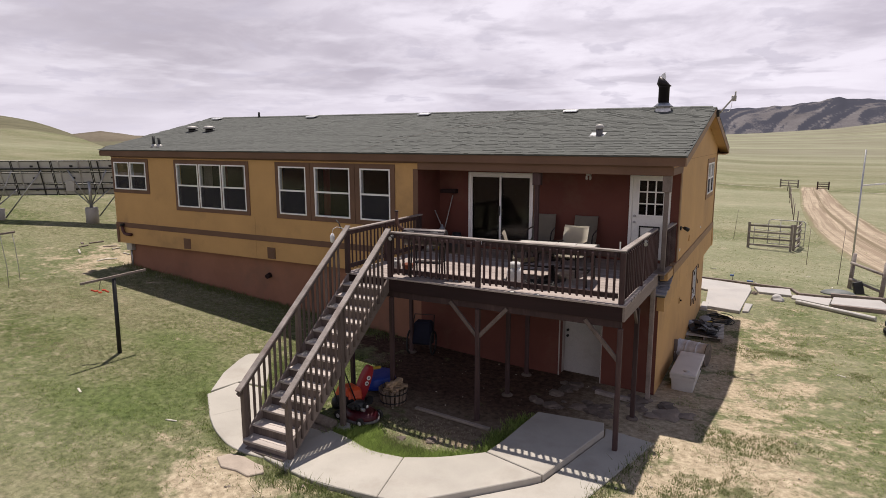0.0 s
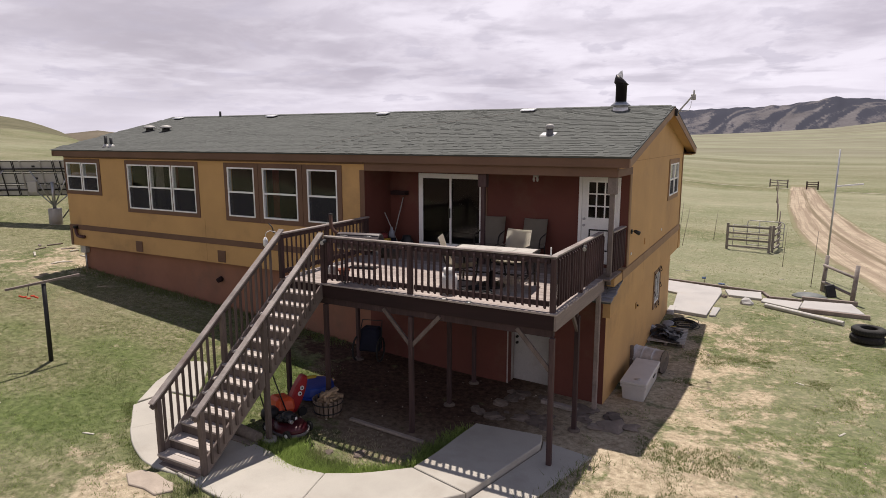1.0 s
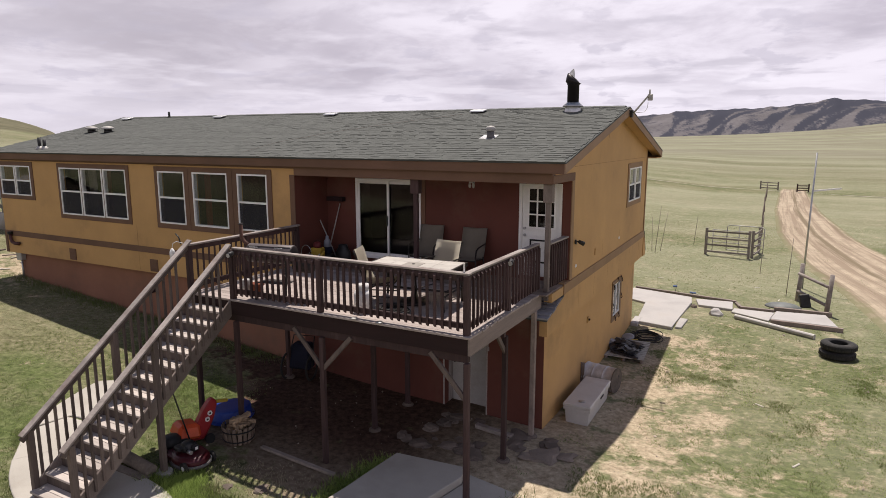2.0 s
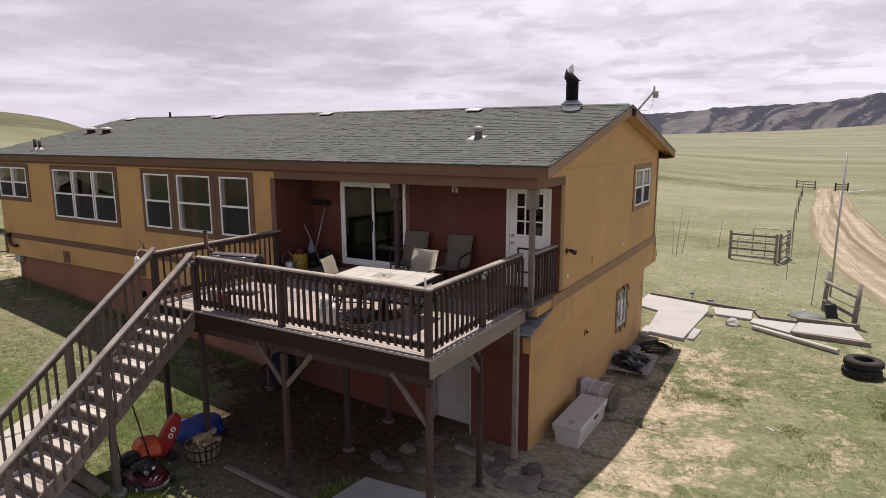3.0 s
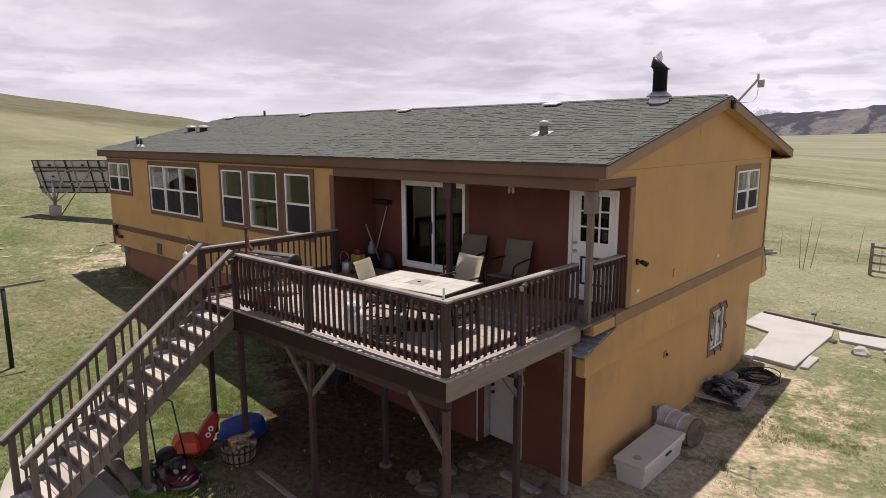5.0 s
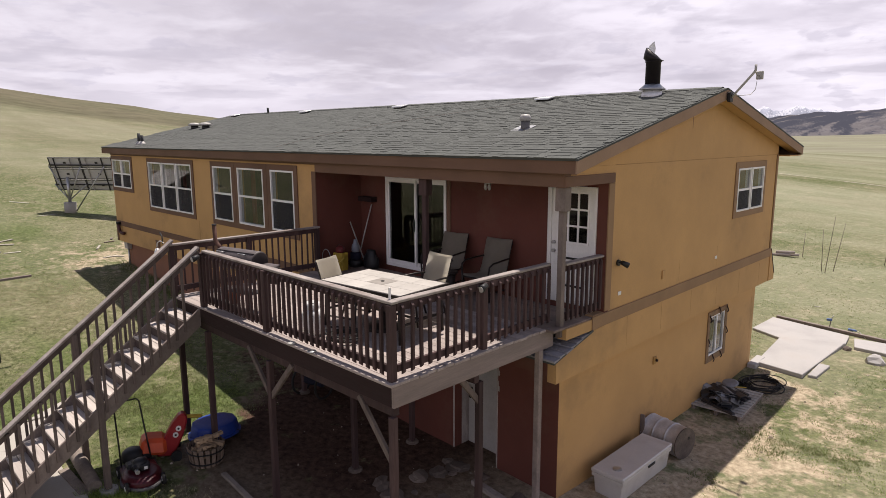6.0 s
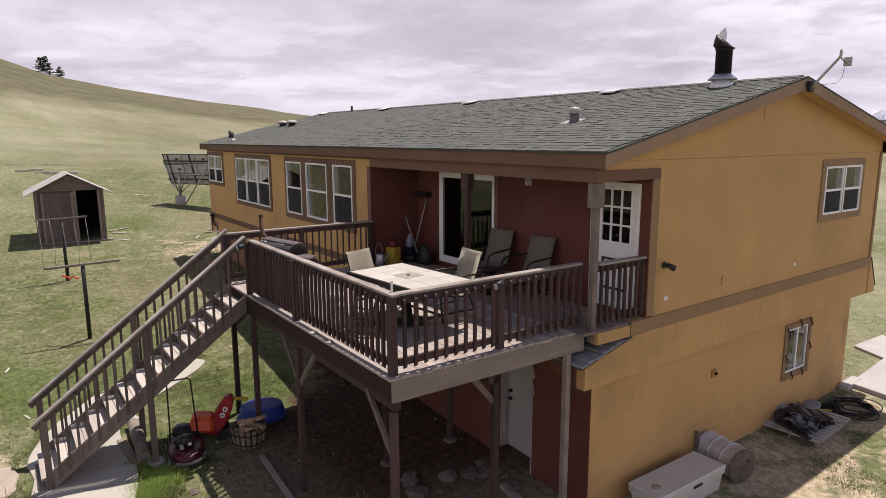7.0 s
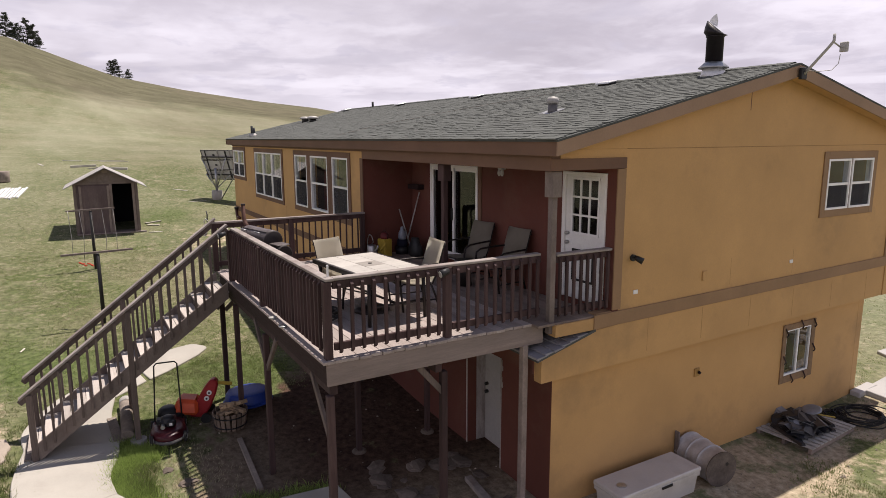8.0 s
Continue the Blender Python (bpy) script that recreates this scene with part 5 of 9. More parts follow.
# ---------------------------------------------------------------- road and fences
def road_material():
    """Two pale wheel tracks, a browner crown and verges that grass creeps over; the lane attribute runs across the road."""
    m = material("pale_dirt_road", (0.37, 0.305, 0.225), 1.0, var=0.18, scale=1.2, fine=14, bump=0.5, spec=0.1)
    nt = m.node_tree
    sh = nt.nodes["Principled BSDF"]
    N, L = nt.nodes.new, nt.links.new
    src = sh.inputs["Base Color"].links[0].from_socket

    def attribute(name):
        n = N("ShaderNodeAttribute")
        n.attribute_name = name
        return n.outputs["Fac"]

    def mapr(v, a, b, c, d):
        n = N("ShaderNodeMapRange")
        L(v, n.inputs[0])
        for i, x in enumerate((a, b, c, d)):
            n.inputs[i + 1].default_value = x
        return n.outputs[0]

    def math_node(op, a, b):
        n = N("ShaderNodeMath")
        n.operation = op
        L(a, n.inputs[0])
        L(b, n.inputs[1])
        return n.outputs[0]

    def blend(f, a, colour):
        n = N("ShaderNodeMix")
        n.data_type = "RGBA"
        L(f, n.inputs[0])
        L(a, n.inputs[6])
        n.inputs[7].default_value = (*colour, 1)
        return n.outputs[2]

    def noise_tex(vec, s, d):
        n = N("ShaderNodeTexNoise")
        L(vec, n.inputs["Vector"])
        n.inputs["Scale"].default_value, n.inputs["Detail"].default_value, n.inputs["Roughness"].default_value = s, d, 0.65
        return n.outputs["Fac"]

    tc, sep, com, mul = N("ShaderNodeTexCoord"), N("ShaderNodeSeparateXYZ"), N("ShaderNodeCombineXYZ"), N("ShaderNodeMath")
    L(tc.outputs["Object"], sep.inputs[0])
    mul.operation = "MULTIPLY"
    mul.inputs[1].default_value = 0.014
    L(sep.outputs[1], mul.inputs[0])
    L(attribute("lane"), com.inputs[0])
    L(mul.outputs[0], com.inputs[1])
    streak = noise_tex(com.outputs[0], 5.0, 6)
    rough = noise_tex(tc.outputs["Object"], 1.3, 8)
    col = blend(mapr(streak, 0.44, 0.56, 0.0, 0.9), src, (0.240, 0.186, 0.135))
    col = blend(mapr(math_node("ADD", attribute("crown"), streak), 0.70, 0.95, 0.0, 0.9), col, (0.165, 0.130, 0.085))
    col = blend(mapr(math_node("ADD", attribute("verge"), rough), 0.85, 1.15, 0.0, 1.0), col, (0.190, 0.180, 0.105))
    L(col, sh.inputs["Base Color"])
    return m


def road():
    ys = np.linspace(23.0, 84.0, 120)
    cx = np.interp(ys, [22, 28, 33, 40, 44, 58, 76, 110], [7.6, 6.3, 5.0, 3.8, 3.3, 2.6, 2.4, 3.0])
    hw = np.interp(ys, [22, 30, 40, 60, 80], [3.0, 2.5, 2.1, 1.6, 1.3])
    n, co, faces, verge, lane, crown = 17, [], [], [], [], []
    for i, y in enumerate(ys):
        for k in range(n):
            u = k / (n - 1) * 2 - 1
            x = cx[i] + u * hw[i]
            rut = 0.05 * math.exp(-((abs(u) - 0.42) / 0.16) ** 2)
            co.append((x, y, gz(x, y) + (0.04 - rut * 0.7 if abs(u) < 0.99 else -0.02)))
            verge.append(max(0.75 * float(sstep(0.60, 1.0, abs(u))), 0.8 * float(sstep(76, 84, y))))
            lane.append(u)
            crown.append(0.50 * math.exp(-(u / 0.15) ** 2) + 0.35 * math.exp(-((abs(u) - 0.80) / 0.12) ** 2))
    for i in range(len(ys) - 1):
        for k in range(n - 1):
            faces.append((i * n + k, i * n + k + 1, (i + 1) * n + k + 1, (i + 1) * n + k))
    me = bpy.data.meshes.new("road")
    me.from_pydata(co, [], faces)
    for name, vals in (("verge", verge), ("lane", lane), ("crown", crown)):
        at = me.attributes.new(name, "FLOAT", "POINT")
        at.data.foreach_set("value", np.array(vals, np.float32))
    for p in me.polygons:
        p.use_smooth = True
    me.materials.append(road_material())
    tagged(new("road", me), "rutted pale dirt track across the rangeland", "road", kind="structure")


road()


def cross_track():
    """A thin pale wheel track that passes behind the far gates."""
    xs = np.linspace(-70, 30, 90)
    ys = np.interp(xs, [-70, -16, -5, 2.4, 8, 30], [87, 82.6, 80.8, 77.0, 74.8, 70])
    co, faces = [], []
    for x, y in zip(xs, ys):
        w = 0.17 + 0.08 * math.sin(x * 0.9)
        co += [(x, y - w, gz(x, y - w) + 0.03), (x, y + w, gz(x, y + w) + 0.03)]
    for k in range(len(xs) - 1):
        faces.append((2 * k, 2 * k + 2, 2 * k + 3, 2 * k + 1))
    me = bpy.data.meshes.new("track")
    me.from_pydata(co, [], faces)
    me.materials.append(material("pale_track_dust", (0.38, 0.35, 0.27), 1.0, var=0.25, scale=0.4, fine=5, bump=0.3, spec=0.1))
    tagged(new("track", me), "thin pale wheel track crossing the rangeland", "track", kind="structure")


cross_track()
OLDRAIL = material("silvered_fence_rail", (0.23, 0.20, 0.175), 0.9, var=0.25, scale=2, fine=24, bump=0.4, rand=0.3)


def rail_gate(m, width, height, rails, label, mat=RAILWOOD):
    g = thing("rail_gate", m, label, "gate")
    for x in (0, width):
        beam("post", mat, g, (x, 0, -0.2), (x, 0, height + 0.15), 0.11, 0.11, bevel=0.01)
    for k in range(rails):
        z = 0.18 + (height - 0.18) * k / (rails - 1)
        beam("rail", mat, g, (0, -0.08, z), (width, -0.08, z + 0.02), 0.04, 0.085)
    return g


rail_gate(pose(-1.55, 34.9, gz(-1.5, 34.9), 0, 0, -9), 1.92, 1.15, 4, "grey wooden rail fence panel standing in the grass", OLDRAIL)
rail_gate(pose(0.48, 34.9, gz(0.4, 34.6), 0, 0, 82), 1.6, 1.15, 4, "short grey rail fence panel with a tall post", OLDRAIL)
rail_gate(pose(-0.75, 80.5, gz(-1, 80), 0, 0, -35), 2.1, 0.75, 3, "far wooden fence corner beside the track", OLDRAIL)
rail_gate(pose(2.75, 77.5, gz(3, 77), 0, 0, 24), 1.15, 0.72, 4, "far dark wooden fence corner beside the track", RAILWOOD)
proto = None
for k in range(9):
    y = 38 + k * 4.6
    x = 0.75 - 0.045 * (y - 35) * 0.4 + 0.04 * math.sin(k * 2.1)
    if proto is None:
        proto = thing("fence_post", pose(x, y, gz(x, y)), "thin grey fence post in the grass", "post", "fence along the track")
        cyl("stake", GREYWOOD, proto, (0, 0, -0.2), (0.03, 0.02, 1.15), 0.035, 0.03, 8)
    else:
        copy_thing(proto, pose(x, y, gz(x, y), 2 * math.sin(k), 3 * math.cos(k * 1.7), 40 * k))
for x, y, h, tilt in ((0.97, 31.0, 1.7, 1.0), (1.93, 27.1, 2.1, 1.5), (-2.4, 37.5, 1.6, 4.0), (-3.75, 34.0, 2.3, 4.0), (-3.95, 34.3, 1.7, -3.0), (-3.6, 34.6, 2.0, 7.0), (-5.4, 37.0, 1.1, 1.0)):
    st = thing("stake", pose(x, y, gz(x, y), 0, tilt, 0), "thin bare stake standing in the grass", "stake", "stakes in the grass")
    cyl("rod", GREYWOOD, st, (0, 0, -0.1), (0.02, 0, h), 0.014, 0.008, 6)

tg = thing("tube_gate", pose(-1.45, 35.9, gz(-1.5, 35.9), 0, 0, -9), "galvanised tube farm gate behind a rail fence", "gate")
tube("frame", PALEMETAL, tg, [(0.75, 0, 0.15), (0.75, 0, 1.30), (0.85, 0, 1.38), (2.3, 0, 1.38), (2.4, 0, 1.30), (2.4, 0, 0.15), (0.75, 0, 0.15)], 0.025, 6)
for z_ in (0.5, 0.8, 1.1):
    cyl("rail", PALEMETAL, tg, (0.1, 0, z_), (2.4, 0, z_), 0.018, seg=6)
for x_ in (0.1, 1.3):
    cyl("upright", PALEMETAL, tg, (x_, 0, -0.05), (x_, 0, 1.12 if x_ < 1 else 1.36), 0.02, seg=6)
lg = thing("log_pile", pose(-5.95, 36.2, gz(-6, 36.2)), "small heap of pale grey logs in the grass", "logs")
for k_, (a_, b_, c_) in enumerate(((-0.5, 0.0, 0.1), (-0.2, 0.25, 0.09), (-0.35, 0.1, 0.26))):
    cyl("log", DECKWOOD, lg, (a_, b_, c_ * 0.7), (a_ + 0.7, b_ + 0.25, c_ * 0.7 + 0.02), 0.065, seg=10)

brace = thing("fence_brace", pose(0, 0, 0), "weathered H-shaped wooden fence brace of two posts and rails", "fence")
pa, pb = Vector((2.26, 26.6, gz(2.3, 26.6))), Vector((3.05, 25.0, gz(3, 25)))
for p in (pa, pb):
    cyl("post", CAPWOOD, brace, p - Vector((0, 0, 0.2)), p + Vector((0.08, 0.02, 1.30)), 0.075, 0.065, 10)
for z in (0.35, 0.95):
    cyl("rail", CAPWOOD, brace, pa + Vector((0, 0, z)), pb + Vector((0, 0, z - 0.05)), 0.055, 0.05, 8)
mast = thing("mast", pose(2.45, 28.8, gz(2.45, 28.8)), "tall thin steel mast with a white side arm", "mast")
cyl("pole", GALV, mast, (0, 0, -0.2), (0.06, 0.05, 5.0), 0.038, 0.028, 8)
beam("arm", WHITE, mast, (0.03, 0.05, 3.62), (0.92, 0.05, 3.74), 0.03, 0.06, "white side arm")
bm = bmesh.new()
add_lathe(bm, [(0.50, 0.0), (0.48, 0.06), (0.36, 0.16), (0.2, 0.22), (0.02, 0.23)], 18, Matrix.Translation((1.85, 25.45, gz(2, 25.4))) @ Matrix.Diagonal((1.1, 0.8, 0.6, 1)))
tagged(part("tarp_mound", bm, material("grey_tarp", (0.115, 0.125, 0.12), 0.6, var=0.3, scale=3), None, smooth=True), "low mound under a grey tarpaulin", "tarpaulin")
bm = bmesh.new()
add_box(bm, -0.22, 0.22, -0.09, 0.09, 0.0, 0.52)
crate = tagged(part("crate", bm, BLACKPLASTIC, None, bevel=0.02), "black plastic crate leaning by the fence brace", "crate")
crate.matrix_basis = pose(2.52, 25.75, gz(2.5, 25.7) - 0.01, -14, -10, 20) @ Matrix.Diagonal((0.7, 0.8, 0.85, 1))


def tyre(z, x=3.17, y=21.45, rot=0):
    t = thing("tyre", pose(x, y, z, 0, 0, rot) @ Matrix.Diagonal((0.76, 0.76, 0.74, 1)), "worn black truck tyre lying flat in a stack", "tyre", "stack of tyres")
    bm = bmesh.new()
    prof = [(0.27, 0.03), (0.38, 0.0), (0.50, 0.03), (0.535, 0.08), (0.535, 0.20), (0.50, 0.25), (0.38, 0.28), (0.27, 0.25), (0.29, 0.14)]
    seg, rings = 40, []
    for k in range(seg):
        a = 2 * math.pi * k / seg
        rings.append([bm.verts.new((r * math.cos(a), r * math.sin(a), z_)) for r, z_ in prof])
    for k in range(seg):
        for j in range(len(prof)):
            bm.faces.new((rings[k - 1][j], rings[k][j], rings[k][(j + 1) % len(prof)], rings[k - 1][(j + 1) % len(prof)]))
    part("casing", bm, RUBBER, t, smooth=True)
    lug = bmesh.new()
    add_box(lug, 0.525, 0.548, -0.016, 0.016, 0.07, 0.21)
    lug = finish(lug, "tread_lug")
    lug.materials.append(RUBBER)
    for k in range(36):
        piece("tread_lug", lug, t, Matrix.Rotation(2 * math.pi * k / 36, 4, "Z"))


tyre(gz(3.1, 20.75), 3.12, 20.78)
tyre(gz(3.1, 20.75) + 0.205, 3.14, 20.80, 20)

# ---------------------------------------------------------------- along the gable wall
def toolbox():
    z = gz(-1.75, 14.9)
    t = thing("toolbox", pose(-1.745, 14.85, z), "white aluminium truck toolbox on the ground by the wall", "toolbox")
    bm = bmesh.new()
    vs = add_box(bm, -0.26, 0.26, -0.80, 0.80, 0.0, 0.36)
    for v in vs:
        if v.co.z < 0.1:
            v.co.x *= 0.86
            v.co.y *= 0.97
    part("body", bm, TOOLBOX, t, bevel=0.012)
    bx("lid", TOOLBOX, t, -0.285, 0.285, -0.83, 0.83, 0.365, 0.435, bevel=0.015)
    bx("lip", TOOLBOX, t, -0.275, 0.275, -0.82, 0.82, 0.30, 0.362, bevel=0.006)
    bm = bmesh.new()
    add_lathe(bm, [(0.07, 0.436), (0.07, 0.448), (0.045, 0.455)], 16, Matrix.Translation((0.05, -0.60, 0)))
    part("lock", bm, GALV, t, "steel round lock")
    bx("grip", DARKSTEEL, t, 0.276, 0.292, -0.02, 0.20, 0.31, 0.35, bevel=0.004)


def barrel():
    r = 0.29
    b = thing("steel_barrel", pose(-1.80, 16.20, gz(-1.7, 16.2) + r * 0.96, 0, 0, -12) @ Matrix.Diagonal((0.84, 0.96, 0.96, 1)), "galvanised steel barrel lying on its side by the wall", "barrel")
    m = Matrix.Rotation(math.pi / 2, 4, "Y")
    prof = [(r - 0.02, -0.44), (r + 0.004, -0.44), (r + 0.004, -0.42), (r - 0.004, -0.41)]
    for z in (-0.15, 0.15):
        prof += [(r - 0.004, z - 0.04), (r - 0.004, z - 0.016), (r + 0.007, z - 0.006), (r + 0.007, z + 0.006), (r - 0.004, z + 0.016), (r - 0.004, z + 0.04)]
    prof += [(r - 0.004, 0.425), (r + 0.003, 0.43), (r + 0.003, 0.44), (r - 0.006, 0.44), (r - 0.008, 0.42)]
    lathe("drum", material("dull_zinc", (0.50, 0.50, 0.52), 0.5, metal=0.3, var=0.18, scale=5, fine=30, bump=0.1, dirt=(0.32, 0.31, 0.31), dirt_amt=0.2), b, prof, 32, m)
    cyl("head", material("rusty_barrel_head", (0.105, 0.085, 0.075), 0.7, metal=0.1, var=0.4, scale=5, fine=30), b, (0.425, 0, 0), (0.446, 0, 0), r + 0.006, seg=32, label="dull dark barrel head")
    cyl("bung", DARKSTEEL, b, (0.44, 0.10, 0.08), (0.452, 0.10, 0.08), 0.03, seg=10)


def pallet():
    z = gz(-1.8, 19.0)
    p = thing("pallet", pose(-1.80, 19.03, z, 0, 0, 4), "weathered wooden pallet on the ground", "pallet")
    for x in (-0.45, 0.0, 0.45):
        bx("bearer", GREYWOOD, p, x - 0.03, x + 0.03, -0.78, 0.78, 0.0, 0.09, bevel=0.004)
    for k in range(11):
        y = -0.73 + k * 0.146
        bx("slat", PALEWOOD, p, -0.50, 0.50, y - 0.05, y + 0.05, 0.092, 0.112, bevel=0.003)
    # scrap heaped on it: black angle pieces fanned over the slats, bent grey sheets on top
    sheet = material("grey_black_sheeting", (0.022, 0.023, 0.028), 0.45, var=0.4, scale=3, fine=30, bump=0.2, rand=0.5)
    pale = material("grey_flashing", (0.20, 0.205, 0.22), 0.5, metal=0.3, var=0.2, scale=3, fine=30, rand=0.3)
    r = random.Random(5)
    for k in range(11):
        y = -0.68 + k * 0.112
        s = thing("scrap_strip", pose(-1.78 + r.uniform(-0.05, 0.03), 19.08 + y, z + 0.122 + 0.004 * (k % 2), 0, r.uniform(-2, 2), -24 + r.uniform(-7, 7)), "black plastic strip lying across a pallet", "scrap", "scrap on the pallet")
        bm = bmesh.new()
        add_prism(bm, [(-0.055, 0.0), (0.05, 0.0), (0.02, 0.05), (-0.03, 0.045)], -0.36, r.uniform(0.22, 0.42), Matrix(((0, 0, 1, 0), (1, 0, 0, 0), (0, 1, 0, 0), (0, 0, 0, 1))))
        part("strip", bm, sheet, s)
    for k in range(24):
        w, l = r.uniform(0.08, 0.17), r.uniform(0.14, 0.30)
        x, y = r.uniform(-0.38, 0.20), r.uniform(-0.60, 0.22)
        h = 0.17 + 0.20 * math.exp(-((y + 0.25) / 0.4) ** 2 - ((x + 0.1) / 0.35) ** 2) * r.uniform(0.2, 1)
        s = thing("scrap_sheet", pose(-1.80 + x, 19.08 + y, z + h, r.uniform(-28, 28), r.uniform(-28, 28), r.uniform(0, 180)), "bent grey-black scrap sheet heaped on a pallet", "scrap", "scrap on the pallet")
        bm = bmesh.new()
        fold = r.uniform(-0.06, 0.09)
        add_prism(bm, [(-w, 0.0), (-w * 0.2, fold), (w, fold * 0.6), (w, fold * 0.6 + 0.012), (-w * 0.2, fold + 0.012), (-w, 0.012)], -l, l, Matrix(((1, 0, 0, 0), (0, 0, 1, 0), (0, 1, 0, 0), (0, 0, 0, 1))))
        part("sheet", bm, pale if k % 4 == 0 else sheet, s)
    s = thing("round_lid", pose(-1.86, 19.28, z + 0.36, 12, -8, 30), "flat grey round lid on the scrap heap", "lid", "scrap on the pallet")
    lathe("lid", pale, s, [(0.02, 0.02), (0.13, 0.02), (0.165, 0.012), (0.165, 0.0)], 24)
    s = thing("yellow_strap", pose(0, 0, 0), "yellow strap lying over the scrap", "strap")
    tube("strap", PLASTIC_YELLOW, s, [(-1.95, 19.42, z + 0.30), (-1.86, 19.55, z + 0.20), (-1.78, 19.72, z + 0.16), (-1.70, 19.80, z + 0.15)], 0.014, 6)


def hose_coil(x, y, loops, r0, label, mat, name="hose", rr=0.016):
    z = gz(x, y)
    r = random.Random(int(x * 100))
    pts = []
    for k in range(loops * 28):
        a = 2 * math.pi * k / 28
        j = k / 28
        q = r0 * (0.52 + 0.48 * math.sin(j * 2.3) ** 2)
        pts.append((x + q * math.cos(a) + 0.24 * r0 * math.sin(j * 1.9), y + 1.15 * q * math.sin(a) + 0.20 * r0 * math.cos(j * 1.3), z + 0.012 + 0.008 * j + 0.022 * abs(math.sin(a * 1.5 + j * 0.9))))
    bm = bmesh.new()
    add_tube(bm, pts, rr, 7)
    tagged(part(name, bm, mat, None, smooth=True), label, "hose")


toolbox()
barrel()
pallet()
hose_coil(-1.60, 20.50, 12, 0.46, "black garden hose in loose loops on bare soil", RUBBER, "hose", 0.011)
hose_coil(-1.88, 20.12, 7, 0.22, "black cable coiled beside a pallet", RUBBER, "cable", 0.009)
bm = bmesh.new()
add_box(bm, -2.235, -2.15, 16.0, 16.03, gz(-2, 16) + 0.0, gz(-2, 16) + 0.60)
tagged(part("board_offcut", bm, GREYWOOD, None, bevel=0.006), "grey board offcut leaning behind the barrel", "board")

# ---------------------------------------------------------------- under the deck and stairs
def rock(x, y, s, seed, label="flat brown stone on the dirt", h=0.35, mat=ROCK):
    r = random.Random(seed)
    bm = bmesh.new()
    bmesh.ops.create_icosphere(bm, subdivisions=1 if s < 0.12 else 2, radius=s)
    for v in bm.verts:
        n = noise.noise(v.co * (2.2 / s) * 0.5 + Vector((seed, 0, 0)))
        v.co *= 1 + 0.75 * n
        v.co.x *= 1.15
        v.co.z *= h
    ob = part("stone", bm, mat, None)
    ob.matrix_basis = pose(x, y, gz(x, y) + s * h * 0.35, 0, 0, r.uniform(0, 360))
    tagged(ob, label, "stone", "stones under the deck")


r = random.Random(21)
for k in range(22):
    x, y = r.uniform(-4.4, -1.8), r.uniform(11.5, 13.0)
    rock(x, y, r.uniform(0.06, 0.19), 40 + k, h=0.30)
for k, (x, y, s) in enumerate(((-1.75, 12.2, 0.24), (-1.45, 12.35, 0.17), (-2.05, 12.0, 0.14), (-2.5, 12.75, 0.2), (-4.6, 9.3, 0.1), (-5.4, 9.0, 0.12), (-5.9, 8.8, 0.09))):
    rock(x, y, s, 90 + k, h=0.25, mat=OPENSTONE if k < 3 else ROCK)
timber((-6.3, 9.98), (-4.62, 9.90), 0.085, 0.05, BARKWOOD, "grey weathered plank lying on the dirt", "plank")
timber((-3.35, 12.72), (-2.55, 12.62), 0.12, 0.08, CAPWOOD, "pale timber offcut lying by the wall", "offcut")
timber((-7.98, 8.13), (-7.04, 8.20), 0.15, 0.06, BARKWOOD, "short grey plank lying beside a log", "plank")
log = thing("log", pose(0, 0, 0), "grey weathered log lying under the stairs", "log")
a, b = Vector((-8.42, 8.40, gz(-8.42, 8.40) + 0.11)), Vector((-7.08, 8.33, gz(-7.1, 8.33) + 0.10))
cyl("trunk", BARKWOOD, log, a + (b - a) * 0.12, b, 0.108, 0.10, seg=16)
cyl("bare_end", PALEWOOD, log, a, a + (b - a) * 0.119, 0.112, 0.113, seg=16, label="pale bare end of the log")


